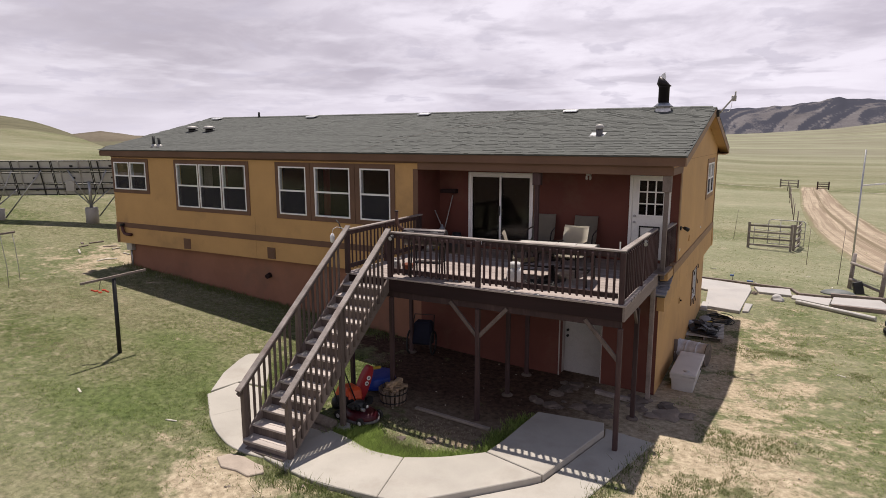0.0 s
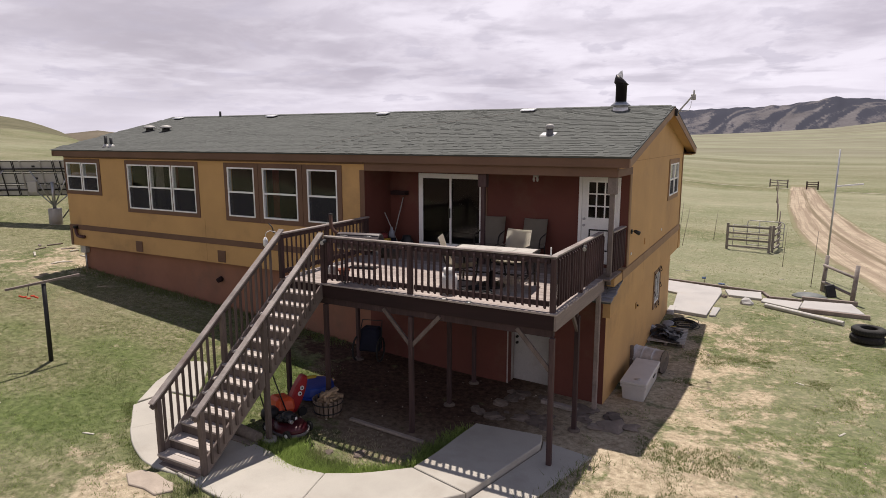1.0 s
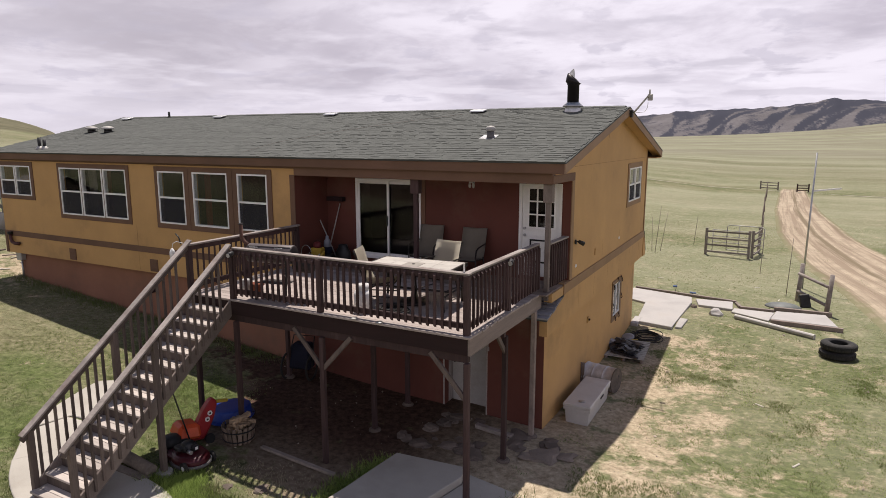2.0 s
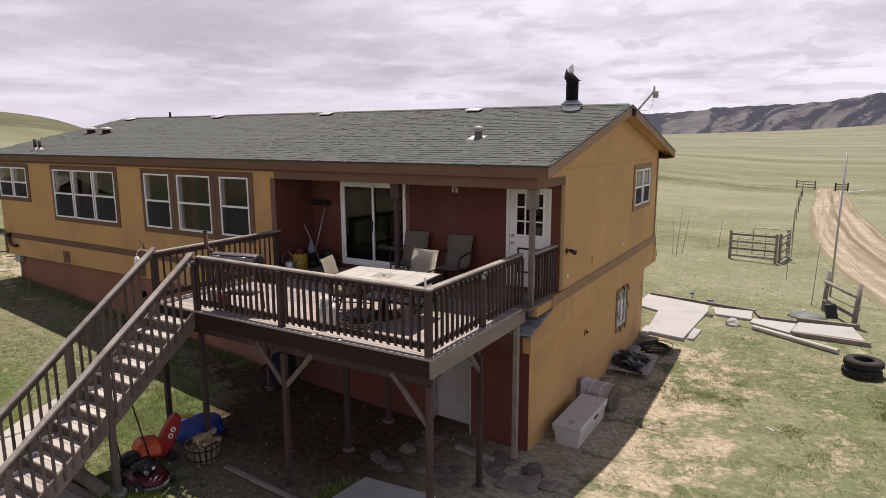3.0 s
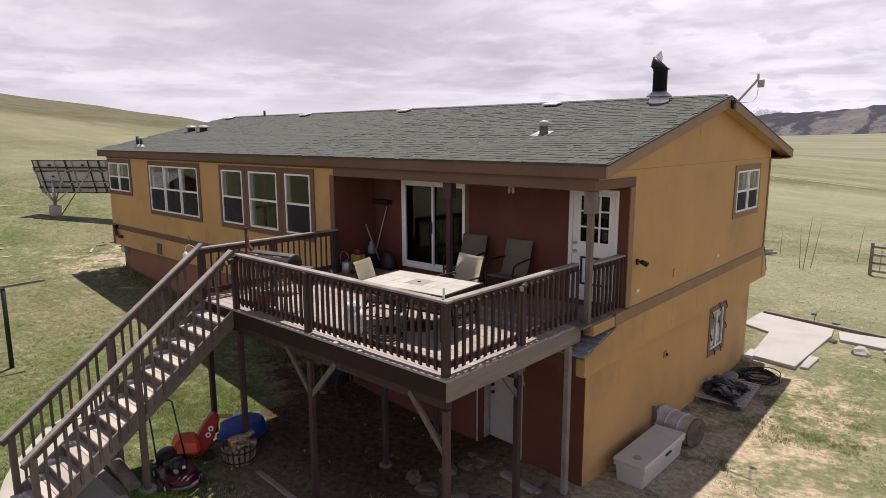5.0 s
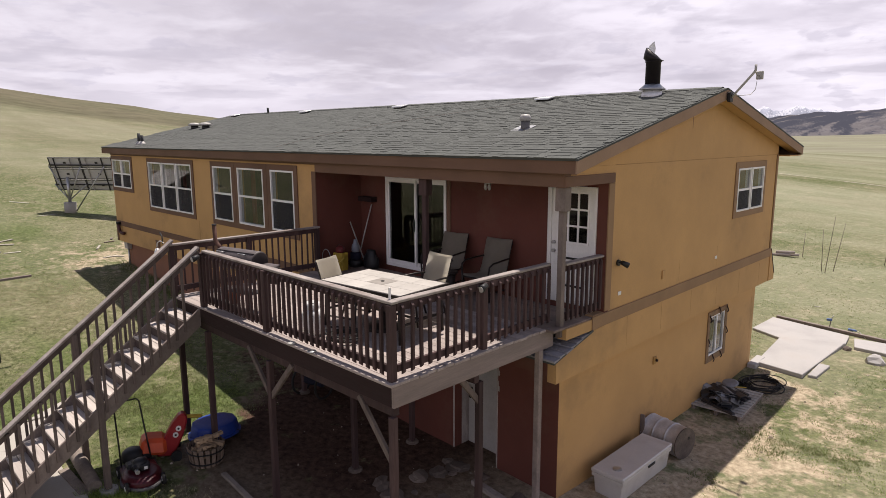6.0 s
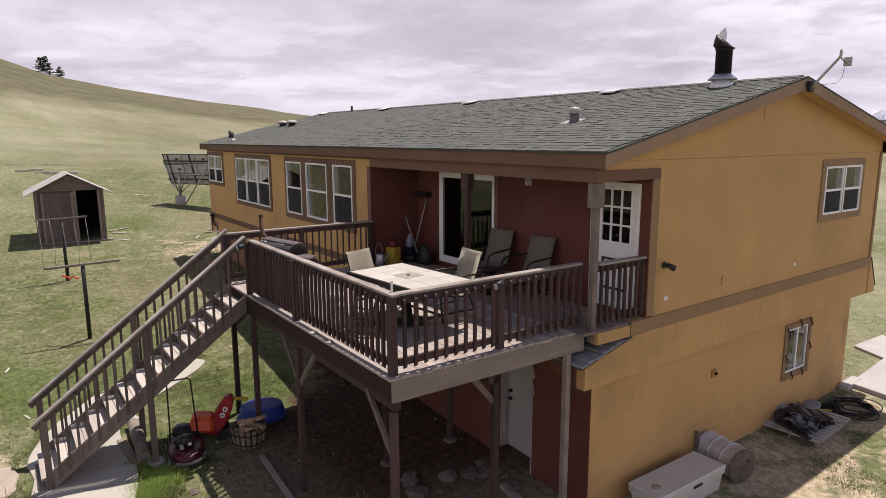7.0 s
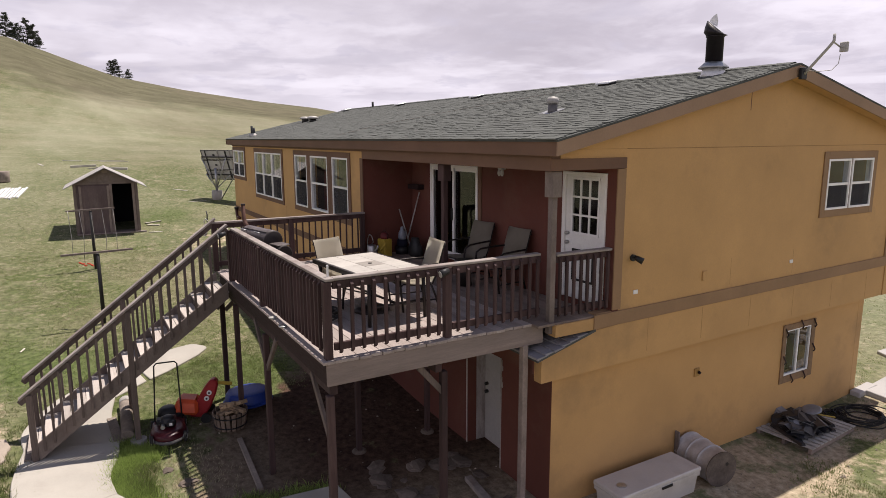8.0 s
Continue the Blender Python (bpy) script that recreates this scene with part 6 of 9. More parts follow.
def mower():
    z = gz(-6.95, 8.98)
    t = thing("lawn_mower", pose(-6.95, 8.95, z, 0, 0, -8), "dark red push lawn mower with a black engine", "lawn mower")
    bm = bmesh.new()
    add_lathe(bm, [(0.30, 0.07), (0.33, 0.11), (0.32, 0.17), (0.26, 0.215), (0.12, 0.23)], 28, Matrix.Translation((0.04, 0, 0)) @ Matrix.Diagonal((1.15, 0.88, 1, 1)))
    add_box(bm, -0.36, 0.0, -0.26, 0.26, 0.08, 0.19)
    part("cutting_deck", bm, MOWER_RED, t, bevel=0.012)
    bm = bmesh.new()
    add_lathe(bm, [(0.345, 0.05), (0.352, 0.075), (0.345, 0.10)], 28, Matrix.Translation((0.04, 0, 0)) @ Matrix.Diagonal((1.15, 0.88, 1, 1)))
    part("skirt", bm, DARKGALV, t, "scuffed steel lip of the cutting deck")
    lathe("engine", BLACKPLASTIC, t, [(0.12, 0.23), (0.13, 0.30), (0.105, 0.33), (0.105, 0.36), (0.07, 0.385), (0.02, 0.39)], 20)
    bx("engine_shroud", BLACKPLASTIC, t, -0.16, 0.10, -0.13, 0.13, 0.24, 0.34, bevel=0.025)
    bx("fuel_tank", BLACKPLASTIC, t, -0.15, 0.02, -0.19, -0.10, 0.25, 0.33, bevel=0.02)
    cyl("silencer", GALV, t, (0.13, -0.08, 0.27), (0.21, -0.08, 0.27), 0.035, seg=12)
    bx("air_filter", BLACKPLASTIC, t, 0.10, 0.17, -0.02, 0.10, 0.25, 0.34, bevel=0.012)
    bx("decal", PLASTIC_WHITE, t, 0.171, 0.176, 0.02, 0.07, 0.27, 0.32, bevel=0.002)
    for x, y, r_ in ((0.27, 0.26, 0.09), (0.27, -0.26, 0.09), (-0.30, 0.26, 0.10), (-0.30, -0.26, 0.10)):
        w = cyl("wheel", RUBBER, t, (x, y - 0.025, r_), (x, y + 0.025, r_), r_, seg=18)
        cyl("hub", PLASTIC_WHITE, w, (x, y - 0.03, r_), (x, y + 0.03, r_), r_ * 0.45, seg=12)
    bm = bmesh.new()
    add_lathe(bm, [(0.15, 0.0), (0.17, 0.08), (0.15, 0.16), (0.10, 0.20), (0.03, 0.205)], 16, Matrix.Translation((-0.52, 0, 0.14)) @ Matrix.Diagonal((1.0, 1.1, 1, 1)))
    part("grass_bag", bm, BLACKPLASTIC, t, smooth=True)
    tube("handle", DARKSTEEL, t, [(-0.28, -0.22, 0.18), (-0.55, -0.20, 0.72), (-0.71, -0.19, 1.05), (-0.73, -0.15, 1.09), (-0.73, 0.15, 1.09), (-0.71, 0.19, 1.05), (-0.55, 0.20, 0.72), (-0.28, 0.22, 0.18)], 0.013)


def toy():
    z = gz(-7.5, 9.5)
    t = thing("ride_on_toy", pose(-7.48, 9.42, z, -8, 0, -20) @ Matrix.Diagonal((0.85, 0.88, 0.92, 1)), "red and orange plastic ride-on toy beside a mower", "toy")
    bm = bmesh.new()
    vs = add_box(bm, -0.30, 0.30, -0.36, 0.14, 0.14, 0.42)
    for v in vs:
        if v.co.z > 0.3:
            v.co.x *= 0.72
            v.co.y = v.co.y * 0.8 - 0.02
    part("body", bm, PLASTIC_ORANGE, t, bevel=0.06)
    bm = bmesh.new()
    add_prism(bm, [(-0.06, 0.05), (0.22, 0.05), (0.33, 0.28), (0.40, 0.52), (0.43, 0.76), (0.38, 0.85), (0.28, 0.84), (0.16, 0.66), (0.04, 0.38), (-0.04, 0.20)], -0.10, 0.10, Matrix(((0, 0, 1, 0.05), (1, 0, 0, 0.02), (0, 1, 0, 0), (0, 0, 0, 1))))
    part("shield", bm, PLASTIC_RED, t, bevel=0.03)
    for y, z_ in ((0.30, 0.58), (0.26, 0.46)):
        disc = cyl("disc", PLASTIC_WHITE, t, (0.145, y, z_), (0.165, y, z_), 0.05, seg=16, label="white plastic disc")
        cyl("boss", BLACKPLASTIC, disc, (0.166, y, z_), (0.172, y, z_), 0.02, seg=12)
    bx("bar", PLASTIC_YELLOW, t, 0.0, 0.06, 0.40, 0.72, 0.72, 0.79, bevel=0.02)
    for y in (-0.22, 0.30):
        for x in (-0.26, 0.26):
            cyl("wheel", BLACKPLASTIC, t, (x - 0.03, y, 0.10), (x + 0.03, y, 0.10), 0.10, seg=16)


def tub():
    z = gz(-7.9, 10.4)
    t = thing("plastic_tub", pose(-7.50, 10.42, z) @ Matrix.Diagonal((1, 1, 0.86, 1)), "large blue plastic tub turned upside down", "tub")
    bm = bmesh.new()
    add_lathe(bm, [(0.41, 0.09), (0.40, 0.14), (0.375, 0.29), (0.355, 0.315), (0.22, 0.325), (0.02, 0.33)], 11, Matrix.Diagonal((0.92, 1.06, 1, 1)))
    part("shell", bm, PLASTIC_BLUE, t, bevel=0.01, smooth=True)
    bm = bmesh.new()
    add_lathe(bm, [(0.39, 0.05), (0.435, 0.06), (0.435, 0.085), (0.39, 0.095)], 28, Matrix.Diagonal((0.92, 1.06, 1, 1)))
    part("rim", bm, PLASTIC_BLUE, t)
    for x in (-0.25, 0.25):
        for y in (-0.3, 0.3):
            cyl("wheel", BLACKPLASTIC, t, (x - 0.03, y, 0.05), (x + 0.03, y, 0.05), 0.05, seg=14)


def basket():
    z = gz(-6.75, 9.9)
    t = thing("half_barrel", pose(-6.82, 9.95, z), "old slatted half barrel on the dirt", "barrel")
    n = 18
    STAVE = material("old_barrel_stave", (0.20, 0.15, 0.115), 0.9, var=0.3, scale=3, fine=24, bump=0.4, rand=0.3)
    for k in range(n):
        a = 2 * math.pi * k / n
        m = Matrix.Rotation(a, 4, "Z")
        bm = bmesh.new()
        vs = add_box(bm, 0.235, 0.255, -0.031, 0.031, 0.02, 0.34)
        for v in vs:
            if v.co.z > 0.2:
                v.co.x += 0.045
                v.co.y *= 1.12
            v.co = m @ v.co
        part("stave", bm, STAVE, t, bevel=0.004)
    for z_, r_ in ((0.08, 0.268), (0.26, 0.292)):
        bm = bmesh.new()
        pts = [(r_ * math.cos(2 * math.pi * k / 28), r_ * math.sin(2 * math.pi * k / 28), z_) for k in range(29)]
        add_tube(bm, pts, 0.014, 6)
        part("hoop", bm, DARKSTEEL, t, "dark iron hoop")
    rr = random.Random(9)
    for k in range(20):
        a, l = rr.uniform(0, 6.28), rr.uniform(0.28, 0.48)
        d = Vector((math.cos(a), math.sin(a), rr.uniform(-0.15, 0.45))).normalized() * l
        p = Vector((rr.uniform(-0.07, 0.07), rr.uniform(-0.07, 0.07), 0.20 + 0.013 * k)) - d * 0.42
        bm = bmesh.new()
        add_beam(bm, p, p + d, rr.uniform(0.05, 0.10), rr.uniform(0.035, 0.07))
        w = part("firewood", bm, SPLITWOOD, None, bevel=0.004)
        w.matrix_basis = t.matrix_basis.copy()
        tagged(w, "split piece of firewood in a half barrel", "firewood", "firewood in the half barrel")


def bicycle():
    z = gz(-7.9, 13.0)
    t = thing("pushchair", pose(-7.75, 12.75, z, 0, 0, 15), "dark blue folded pushchair against the wall", "pushchair")
    bm = bmesh.new()
    vs = add_box(bm, -0.28, 0.28, -0.15, 0.15, 0.22, 0.78)
    for v in vs:
        if v.co.z > 0.5:
            v.co.y += 0.12
            v.co.x *= 0.8
    part("seat", bm, NAVY, t, bevel=0.05)
    for x in (-0.3, 0.3):
        pts = [(x, 0.28 * math.cos(a) - 0.1, 0.29 + 0.28 * math.sin(a)) for a in [2 * math.pi * k / 20 for k in range(21)]]
        tube("tyre", RUBBER, t, pts, 0.025)
    tube("frame", DARKSTEEL, t, [(-0.3, -0.1, 0.29), (-0.25, 0.2, 0.92), (0.25, 0.2, 0.92), (0.3, -0.1, 0.29)], 0.015)


mower()
toy()
tub()
basket()
bicycle()

# ---------------------------------------------------------------- clothes line posts, shed, solar array
def line_post(x, y, h, span, lean, label):
    t = thing("clothes_post", pose(x, y, gz(x, y), 0, lean, 0), label, "clothes post", "clothes line")
    cyl("post", DARKSTEEL, t, (0, 0, -0.2), (0, 0, h), 0.048, 0.044, 10)
    beam("crossbar", GREYWOOD, t, (0, -span / 2, h + 0.02), (0.05, span / 2, h + 0.06), 0.045, 0.05)
    return t


line_post(-13.22, 8.30, 1.76, 1.55, 1.0, "dark T-shaped clothes line post standing in grass")
t2 = line_post(-18.4, 8.35, 1.85, 1.35, -2.0, "dark T-shaped clothes line post with hanging cords")
rr = random.Random(4)
for k in range(5):
    y = -0.62 + k * 0.31
    tube("cord", PALEMETAL, t2, [(0.03, y, 1.88), (0.05, y + 0.02, 1.5), (0.04, y + 0.04 + 0.02 * (k % 2), 1.0), (0.05, y + 0.03, 0.45 + 0.12 * (k % 3))], 0.009, 5)
bm = bmesh.new()
for k in range(5):
    add_beam(bm, (-0.16 + 0.07 * k, 0.02 * math.sin(k * 2.1), 0.03 * math.cos(k * 1.9)), (-0.08 + 0.07 * k, 0.03 * math.cos(k * 1.3), 0.03 * math.sin(k * 2.7)), 0.05, 0.035)
o = tagged(part("red_rag", bm, material("faded_red_cloth", (0.50, 0.06, 0.03), 0.9, var=0.2), None, bevel=0.012), "small faded red rag hung from the clothes post", "rag")
peg = thing("cord", pose(0, 0, 0), "thin cord hanging from the crossbar", "cord")
tube("line", RUBBER, peg, [(-13.20, 8.02, 2.52), (-13.26, 8.02, 2.40), (-13.32, 8.02, 2.24)], 0.006, 5)
o.matrix_basis = pose(-13.33, 8.02, 2.20, 0, 6, 62)


def shed():
    z = gz(-23.6, 9.1)
    t = thing("shed", pose(-23.55, 9.05, z, 0, 0, -2), "small brown wooden shed with an open doorway", "shed")
    w, d, h, ap = 2.2, 2.3, 1.93, 2.52
    # front with a doorway, built of upright boards
    def boards(a, b, z0, z1, x, along):
        n = max(1, round(abs(b - a) / 0.2))
        for k in range(n):
            u0, u1 = a + (b - a) * k / n + 0.004, a + (b - a) * (k + 1) / n - 0.004
            if along == "y":
                bx("board", SHEDWOOD, t, x - 0.02, x, u0, u1, z0, z1)
            else:
                bx("board", SHEDWOOD, t, u0, u1, x - 0.01, x + 0.01, z0, z1)
    panel = material("sun_worn_shed_panel", (0.120, 0.088, 0.086), 0.9, var=0.22, scale=1.6, fine=26, bump=0.3, stretch=(2, 2, 0.6), dirt=(0.19, 0.155, 0.14), dirt_amt=0.35, dirt_scale=2.2)
    bx("back_sheet", panel, t, -0.02, 0.0, -w / 2, 0.16, 0.0, h)
    leaf = bx("sliding_door", panel, t, 0.032, 0.052, -w / 2 + 0.20, 0.10, 0.04, h - 0.06, "brown sheet door slid half open", 0.004)
    for y in (-w / 2 + 0.18, 0.03):
        bx("stile", GREYWOOD, leaf, 0.053, 0.066, y, y + 0.08, 0.04, h - 0.06, bevel=0.004)
    bx("middle_rail", panel, leaf, 0.053, 0.060, -w / 2 + 0.27, 0.025, 0.98, 1.02)
    boards(0.92, w / 2, 0.0, h, 0.0, "y")
    boards(-d, -0.02, 0.0, h, -w / 2, "x")
    boards(-d, -0.02, 0.0, h, w / 2, "x")
    boards(-w / 2, w / 2, 0.0, h, -d + 0.02, "y")
    for y in (-w / 2, 0.12, 0.90, w / 2 - 0.08):
        bx("corner_board", GREYWOOD, t, 0.002, 0.03, y, y + 0.09, 0, h)
    bx("lintel", GREYWOOD, t, 0.002, 0.03, -w / 2, w / 2, h, h + 0.06)
    for x in (0.0, -d + 0.02):
        bm = bmesh.new()
        add_prism(bm, [(-w / 2, h + 0.003), (w / 2, h + 0.003), (0, ap)], x - 0.02, x, Matrix(((0, 0, 1, 0), (1, 0, 0, 0), (0, 1, 0, 0), (0, 0, 0, 1))))
        part("gable", bm, GREYWOOD, t)
    for k in range(4):   # lapped boards across the front gable
        z0, z1 = h + 0.065 + 0.12 * k, h + 0.18 + 0.12 * k
        r = (w / 2) * (ap - z1) / (ap - h)
        if r > 0.08:
            bx("lap_board", GREYWOOD, t, 0.001, 0.014, -r, r, z0, z1, bevel=0.003)
    # near-black sheets added inside so that the doorway looks unlit
    lining = material("doorway_dark", (0.012, 0.011, 0.014), 0.95, var=0.2)
    bx("lining", lining, t, -d + 0.03, -0.03, -w / 2 + 0.015, -w / 2 + 0.03, 0.05, h + 0.05)
    bx("lining", lining, t, -d + 0.03, -0.03, w / 2 - 0.03, w / 2 - 0.015, 0.05, h + 0.05)
    bx("lining", lining, t, -d + 0.025, -d + 0.04, -w / 2 + 0.031, w / 2 - 0.031, 0.05, h + 0.05)
    bx("lining", lining, t, -d + 0.03, -0.03, -w / 2 + 0.03, w / 2 - 0.03, h + 0.051, h + 0.06)
    bx("floor", GREYWOOD, t, -d, 0.1, -w / 2, w / 2, 0.0, 0.05)
    for s in (-1, 1):
        e = 0.33
        sl = (ap - h) / (w / 2)
        bm = bmesh.new()
        ys, yz = s * (w / 2 + e), h - e * sl
        add_prism(bm, [(0, ap + 0.02), (ys, yz + 0.02), (ys, yz + 0.045), (0, ap + 0.045)], -d - 0.25, 0.28, Matrix(((0, 0, 1, 0), (1, 0, 0, 0), (0, 1, 0, 0), (0, 0, 0, 1))))
        part("roof_sheet", bm, material("dull_roof_sheet", (0.36, 0.34, 0.325), 0.75, var=0.2, scale=2, fine=30, bump=0.2), t, "pale weathered roof sheet")
    bx("sill", CAPWOOD, t, 0.03, 0.16, 0.1, 1.3, 0.0, 0.05)


def solar():
    f1, f2 = Vector((-30.0, 14.40, 0)), Vector((-26.9, 16.65, 0))
    d = (f2 - f1).normalized()
    z = gz(-30, 14.4)
    yaw = math.degrees(math.atan2(d.y, d.x))
    t = thing("solar_array", pose(f1.x, f1.y, z, 0, 0, yaw), "ground-mounted solar array seen from its grey back", "solar panels")
    tilt = Matrix.Translation((0, 0.12, 1.66)) @ Matrix.Rotation(radians(-72), 4, "X")
    # local: x along the row, y away from the house, panel plane tilted up
    pw, ph = 1.58, 0.52
    for i in range(5):
        for j in range(3):
            x0, y0 = -0.80 + i * (pw + 0.02), -0.90 + j * (ph + 0.02)
            bm = bmesh.new()
            add_box(bm, x0, x0 + pw, y0, y0 + ph, 0.0, 0.02, tilt)
            p = part("panel", bm, SOLARBACK, t)
            bm = bmesh.new()
            add_box(bm, x0 + 0.01, x0 + pw - 0.01, y0 + 0.01, y0 + ph - 0.01, 0.0205, 0.026, tilt)
            part("cells", bm, SOLARCELL, p, "dark cells")
            bm = bmesh.new()
            for a, b, c, e in ((x0, x0 + pw, y0, y0 + 0.035), (x0, x0 + pw, y0 + ph - 0.035, y0 + ph), (x0, x0 + 0.035, y0 + 0.035, y0 + ph - 0.035), (x0 + pw - 0.035, x0 + pw, y0 + 0.035, y0 + ph - 0.035)):
                add_box(bm, a, b, c, e, -0.02, -0.001, tilt)
            part("panel_frame", bm, DARKSTEEL, p)
            bm = bmesh.new()
            add_box(bm, x0 + pw / 2 - 0.06, x0 + pw / 2 + 0.06, y0 + ph / 2 - 0.04, y0 + ph / 2 + 0.04, -0.03, -0.001, tilt)
            part("junction_box", bm, BLACKPLASTIC, p)
    L0, L1 = -0.80, -0.80 + 5 * (pw + 0.02)
    for y in (-0.55, 0.40):
        beam("purlin", DARKSTEEL, t, tilt @ Vector((L0, y, -0.07)), tilt @ Vector((L1, y, -0.07)), 0.05, 0.06)
    for k in range(10):
        x = L0 + 0.3 + k * 0.8
        beam("rafter", PALEMETAL if k % 3 else DARKSTEEL, t, tilt @ Vector((x, -0.88, -0.04)), tilt @ Vector((x, 0.70, -0.04)), 0.04, 0.04)
    for x in (0.0, (f2 - f1).length):
        cyl("pier", CONCRETE, t, (x, 0, -0.3), (x, 0, 0.45), 0.26, seg=18, label="round concrete pier")
        cyl("mast", GALV, t, (x, 0, 0.45), (x, 0.0, 1.60), 0.07, seg=12)
        for sx, sy in ((-0.8, -0.5), (0.8, -0.5), (-0.8, 0.4), (0.8, 0.4)):
            cyl("strut", GALV, t, (x, 0, 0.55), tilt @ Vector((x + sx, sy, -0.08)), 0.028, seg=8)
        cyl("strut", GALV, t, (x + 0.3, 0.0, 0.05), tilt @ Vector((x + 2.0, -0.5, -0.08)), 0.03, seg=8)
    bx("combiner_box", PALEMETAL, t, 3.0, 3.35, -0.35, -0.2, 1.2, 1.65, "grey electrical box", 0.01)


shed()
solar()

# scrap lumber behind the shed and by the house corner
PALEBOARD = material("sun_bleached_board", (0.44, 0.41, 0.35), 0.85, var=0.2, scale=2, fine=20, bump=0.3, rand=0.2)
rr = random.Random(17)
for x, y, ln, az, h in ((-47.6, 7.6, 1.3, 60, 0.10), (-47.0, 9.2, 2.2, 95, 0.08), (-46.2, 9.8, 1.8, 80, 0.06), (-43.6, 8.0, 1.5, 100, 0.30), (-42.9, 9.0, 1.6, 85, 0.12), (-42.6, 9.4, 1.9, 70, 0.34), (-45.5, 6.2, 0.8, 20, 0.05), (-34.0, 12.8, 1.0, 40, 0.05), (-29.5, 12.9, 0.9, 100, 0.05), (-24.9, 10.45, 0.7, 115, 0.10), (-24.6, 10.5, 0.5, 60, 0.08), (-23.2, 10.4, 0.5, 85, 0.05)):
    a = radians(az)
    timber((x, y), (x + math.cos(a) * ln, y + math.sin(a) * ln), rr.uniform(0.08, 0.16), h * 0.45, PALEBOARD, "pale scrap board lying in the grass", "scrap_board")
for k in range(9):
    x, y = -22.3 + rr.uniform(-1.3, 1.5), 13.4 + rr.uniform(-0.9, 0.9)
    a, ln = rr.uniform(0, math.pi), rr.uniform(0.2, 0.55)
    timber((x, y), (x + math.cos(a) * ln, y + math.sin(a) * ln), rr.uniform(0.05, 0.10), rr.uniform(0.02, 0.05), GREYWOOD if k % 2 else PALEBOARD, "pale scrap board lying in the grass", "scrap_board")
for k in range(8):
    y = 4.55 + 0.15 * k
    timber((-32.8 + 0.2 * (k % 3), y), (-35.5 - 0.15 * (k % 2), y + 0.32), 0.10, 0.05 + 0.02 * (k % 3), PLASTIC_WHITE, "white plastic siding strip lying in the grass", "siding_strip")
v = thing("old_drum", pose(-38.2, 4.75, gz(-38.2, 4.75)), "weathered brown drum standing in the grass", "drum")
lathe("shell", BARKWOOD, v, [(0.30, 0.0), (0.32, 0.05), (0.30, 0.30), (0.32, 0.58), (0.28, 0.60)], 20)
cyl("stick", GREYWOOD, v, (0.1, -0.2, 0.5), (0.0, -0.7, 1.5), 0.03, seg=6)

# garden tap, hose end and a stone beside the yard slabs
FADEDBLUE = material("faded_blue_plastic", (0.10, 0.16, 0.32), 0.6, var=0.2, scale=6)
v = thing("hose_sprayer", pose(-1.62, 25.98, gz(-1.6, 25.98), 0, 0, 20) @ Matrix.Diagonal((0.6, 0.6, 0.7, 1)), "blue plastic hose sprayer on a short grey stake", "sprayer")
cyl("stake", GREYWOOD, v, (0, 0, -0.1), (0.05, 0.0, 0.30), 0.02, seg=8)
bx("body", FADEDBLUE, v, -0.14, 0.10, -0.04, 0.04, 0.26, 0.36, bevel=0.02)
cyl("lever", PALEMETAL, v, (0.06, 0, 0.34), (0.14, 0.02, 0.50), 0.015, seg=6)
v = thing("hose_nozzle", pose(-0.98, 25.62, gz(-1.0, 25.6), 0, 0, -15) @ Matrix.Diagonal((0.7, 0.7, 0.6, 1)), "pale blue hose nozzle lying by the edging timber", "nozzle")
cyl("barrel", FADEDBLUE, v, (-0.14, 0, 0.20), (0.16, 0, 0.22), 0.06, 0.045, 12)
cyl("foot", PALEMETAL, v, (0.0, 0, 0.0), (0.0, 0, 0.20), 0.02, seg=8)
tube("hose", PALEMETAL, v, [(0.16, 0.0, 0.22), (0.30, -0.05, 0.20), (0.46, -0.12, 0.10), (0.58, -0.16, 0.02)], 0.016, 6)
rock(-0.03, 23.45, 0.19, 131, "pale grey stone beside concrete slabs", h=0.75, mat=YARDSLAB)
rock(-0.75, 24.05, 0.10, 132, "dark stone between concrete slabs", h=0.9)
for k, (x, y) in enumerate(((-2.6, 28.2), (0.9, 28.0), (1.7, 26.2), (-10.2, 9.0), (-12.0, 6.6), (-9.6, 6.9), (2.2, 14.2), (3.6, 11.6), (1.4, 16.8))):
    a = 0.7 * k
    timber((x, y), (x + 0.22 * math.cos(a), y + 0.22 * math.sin(a)), 0.04, 0.02, PALEBOARD, "small pale wood chip lying in the grass", "wood_chip")

# ---------------------------------------------------------------- roof fittings
def roof_z(y):
    return EZ + slope * (y - EY0)


CHIMBLACK = material("sooty_flue_pipe", (0.020, 0.016, 0.017), 0.45, metal=0.5, var=0.3, scale=4, fine=30, bump=0.08, dirt=(0.10, 0.08, 0.08), dirt_amt=0.25)
flue = thing("stove_flue", pose(-3.08, 17.46, roof_z(17.46) - 0.09) @ Matrix.Diagonal((0.88, 0.88, 1, 1)), "black stove pipe with a wind cap on silver flashing", "chimney")
bx("flashing", GALV, flue, -0.28, 0.28, -0.26, 0.26, -0.02, 0.012, "silver flashing sheet").matrix_basis = Matrix.Rotation(ang, 4, "X") @ Matrix.Translation((0, 0, 0.02))
ZINC = material("bright_zinc", (0.60, 0.60, 0.60), 0.4, metal=0.4, var=0.15, scale=4, fine=30, bump=0.08)
lathe("cone", ZINC, flue, [(0.27, -0.07), (0.20, 0.19), (0.165, 0.21)], 28, label="silver flashing cone")
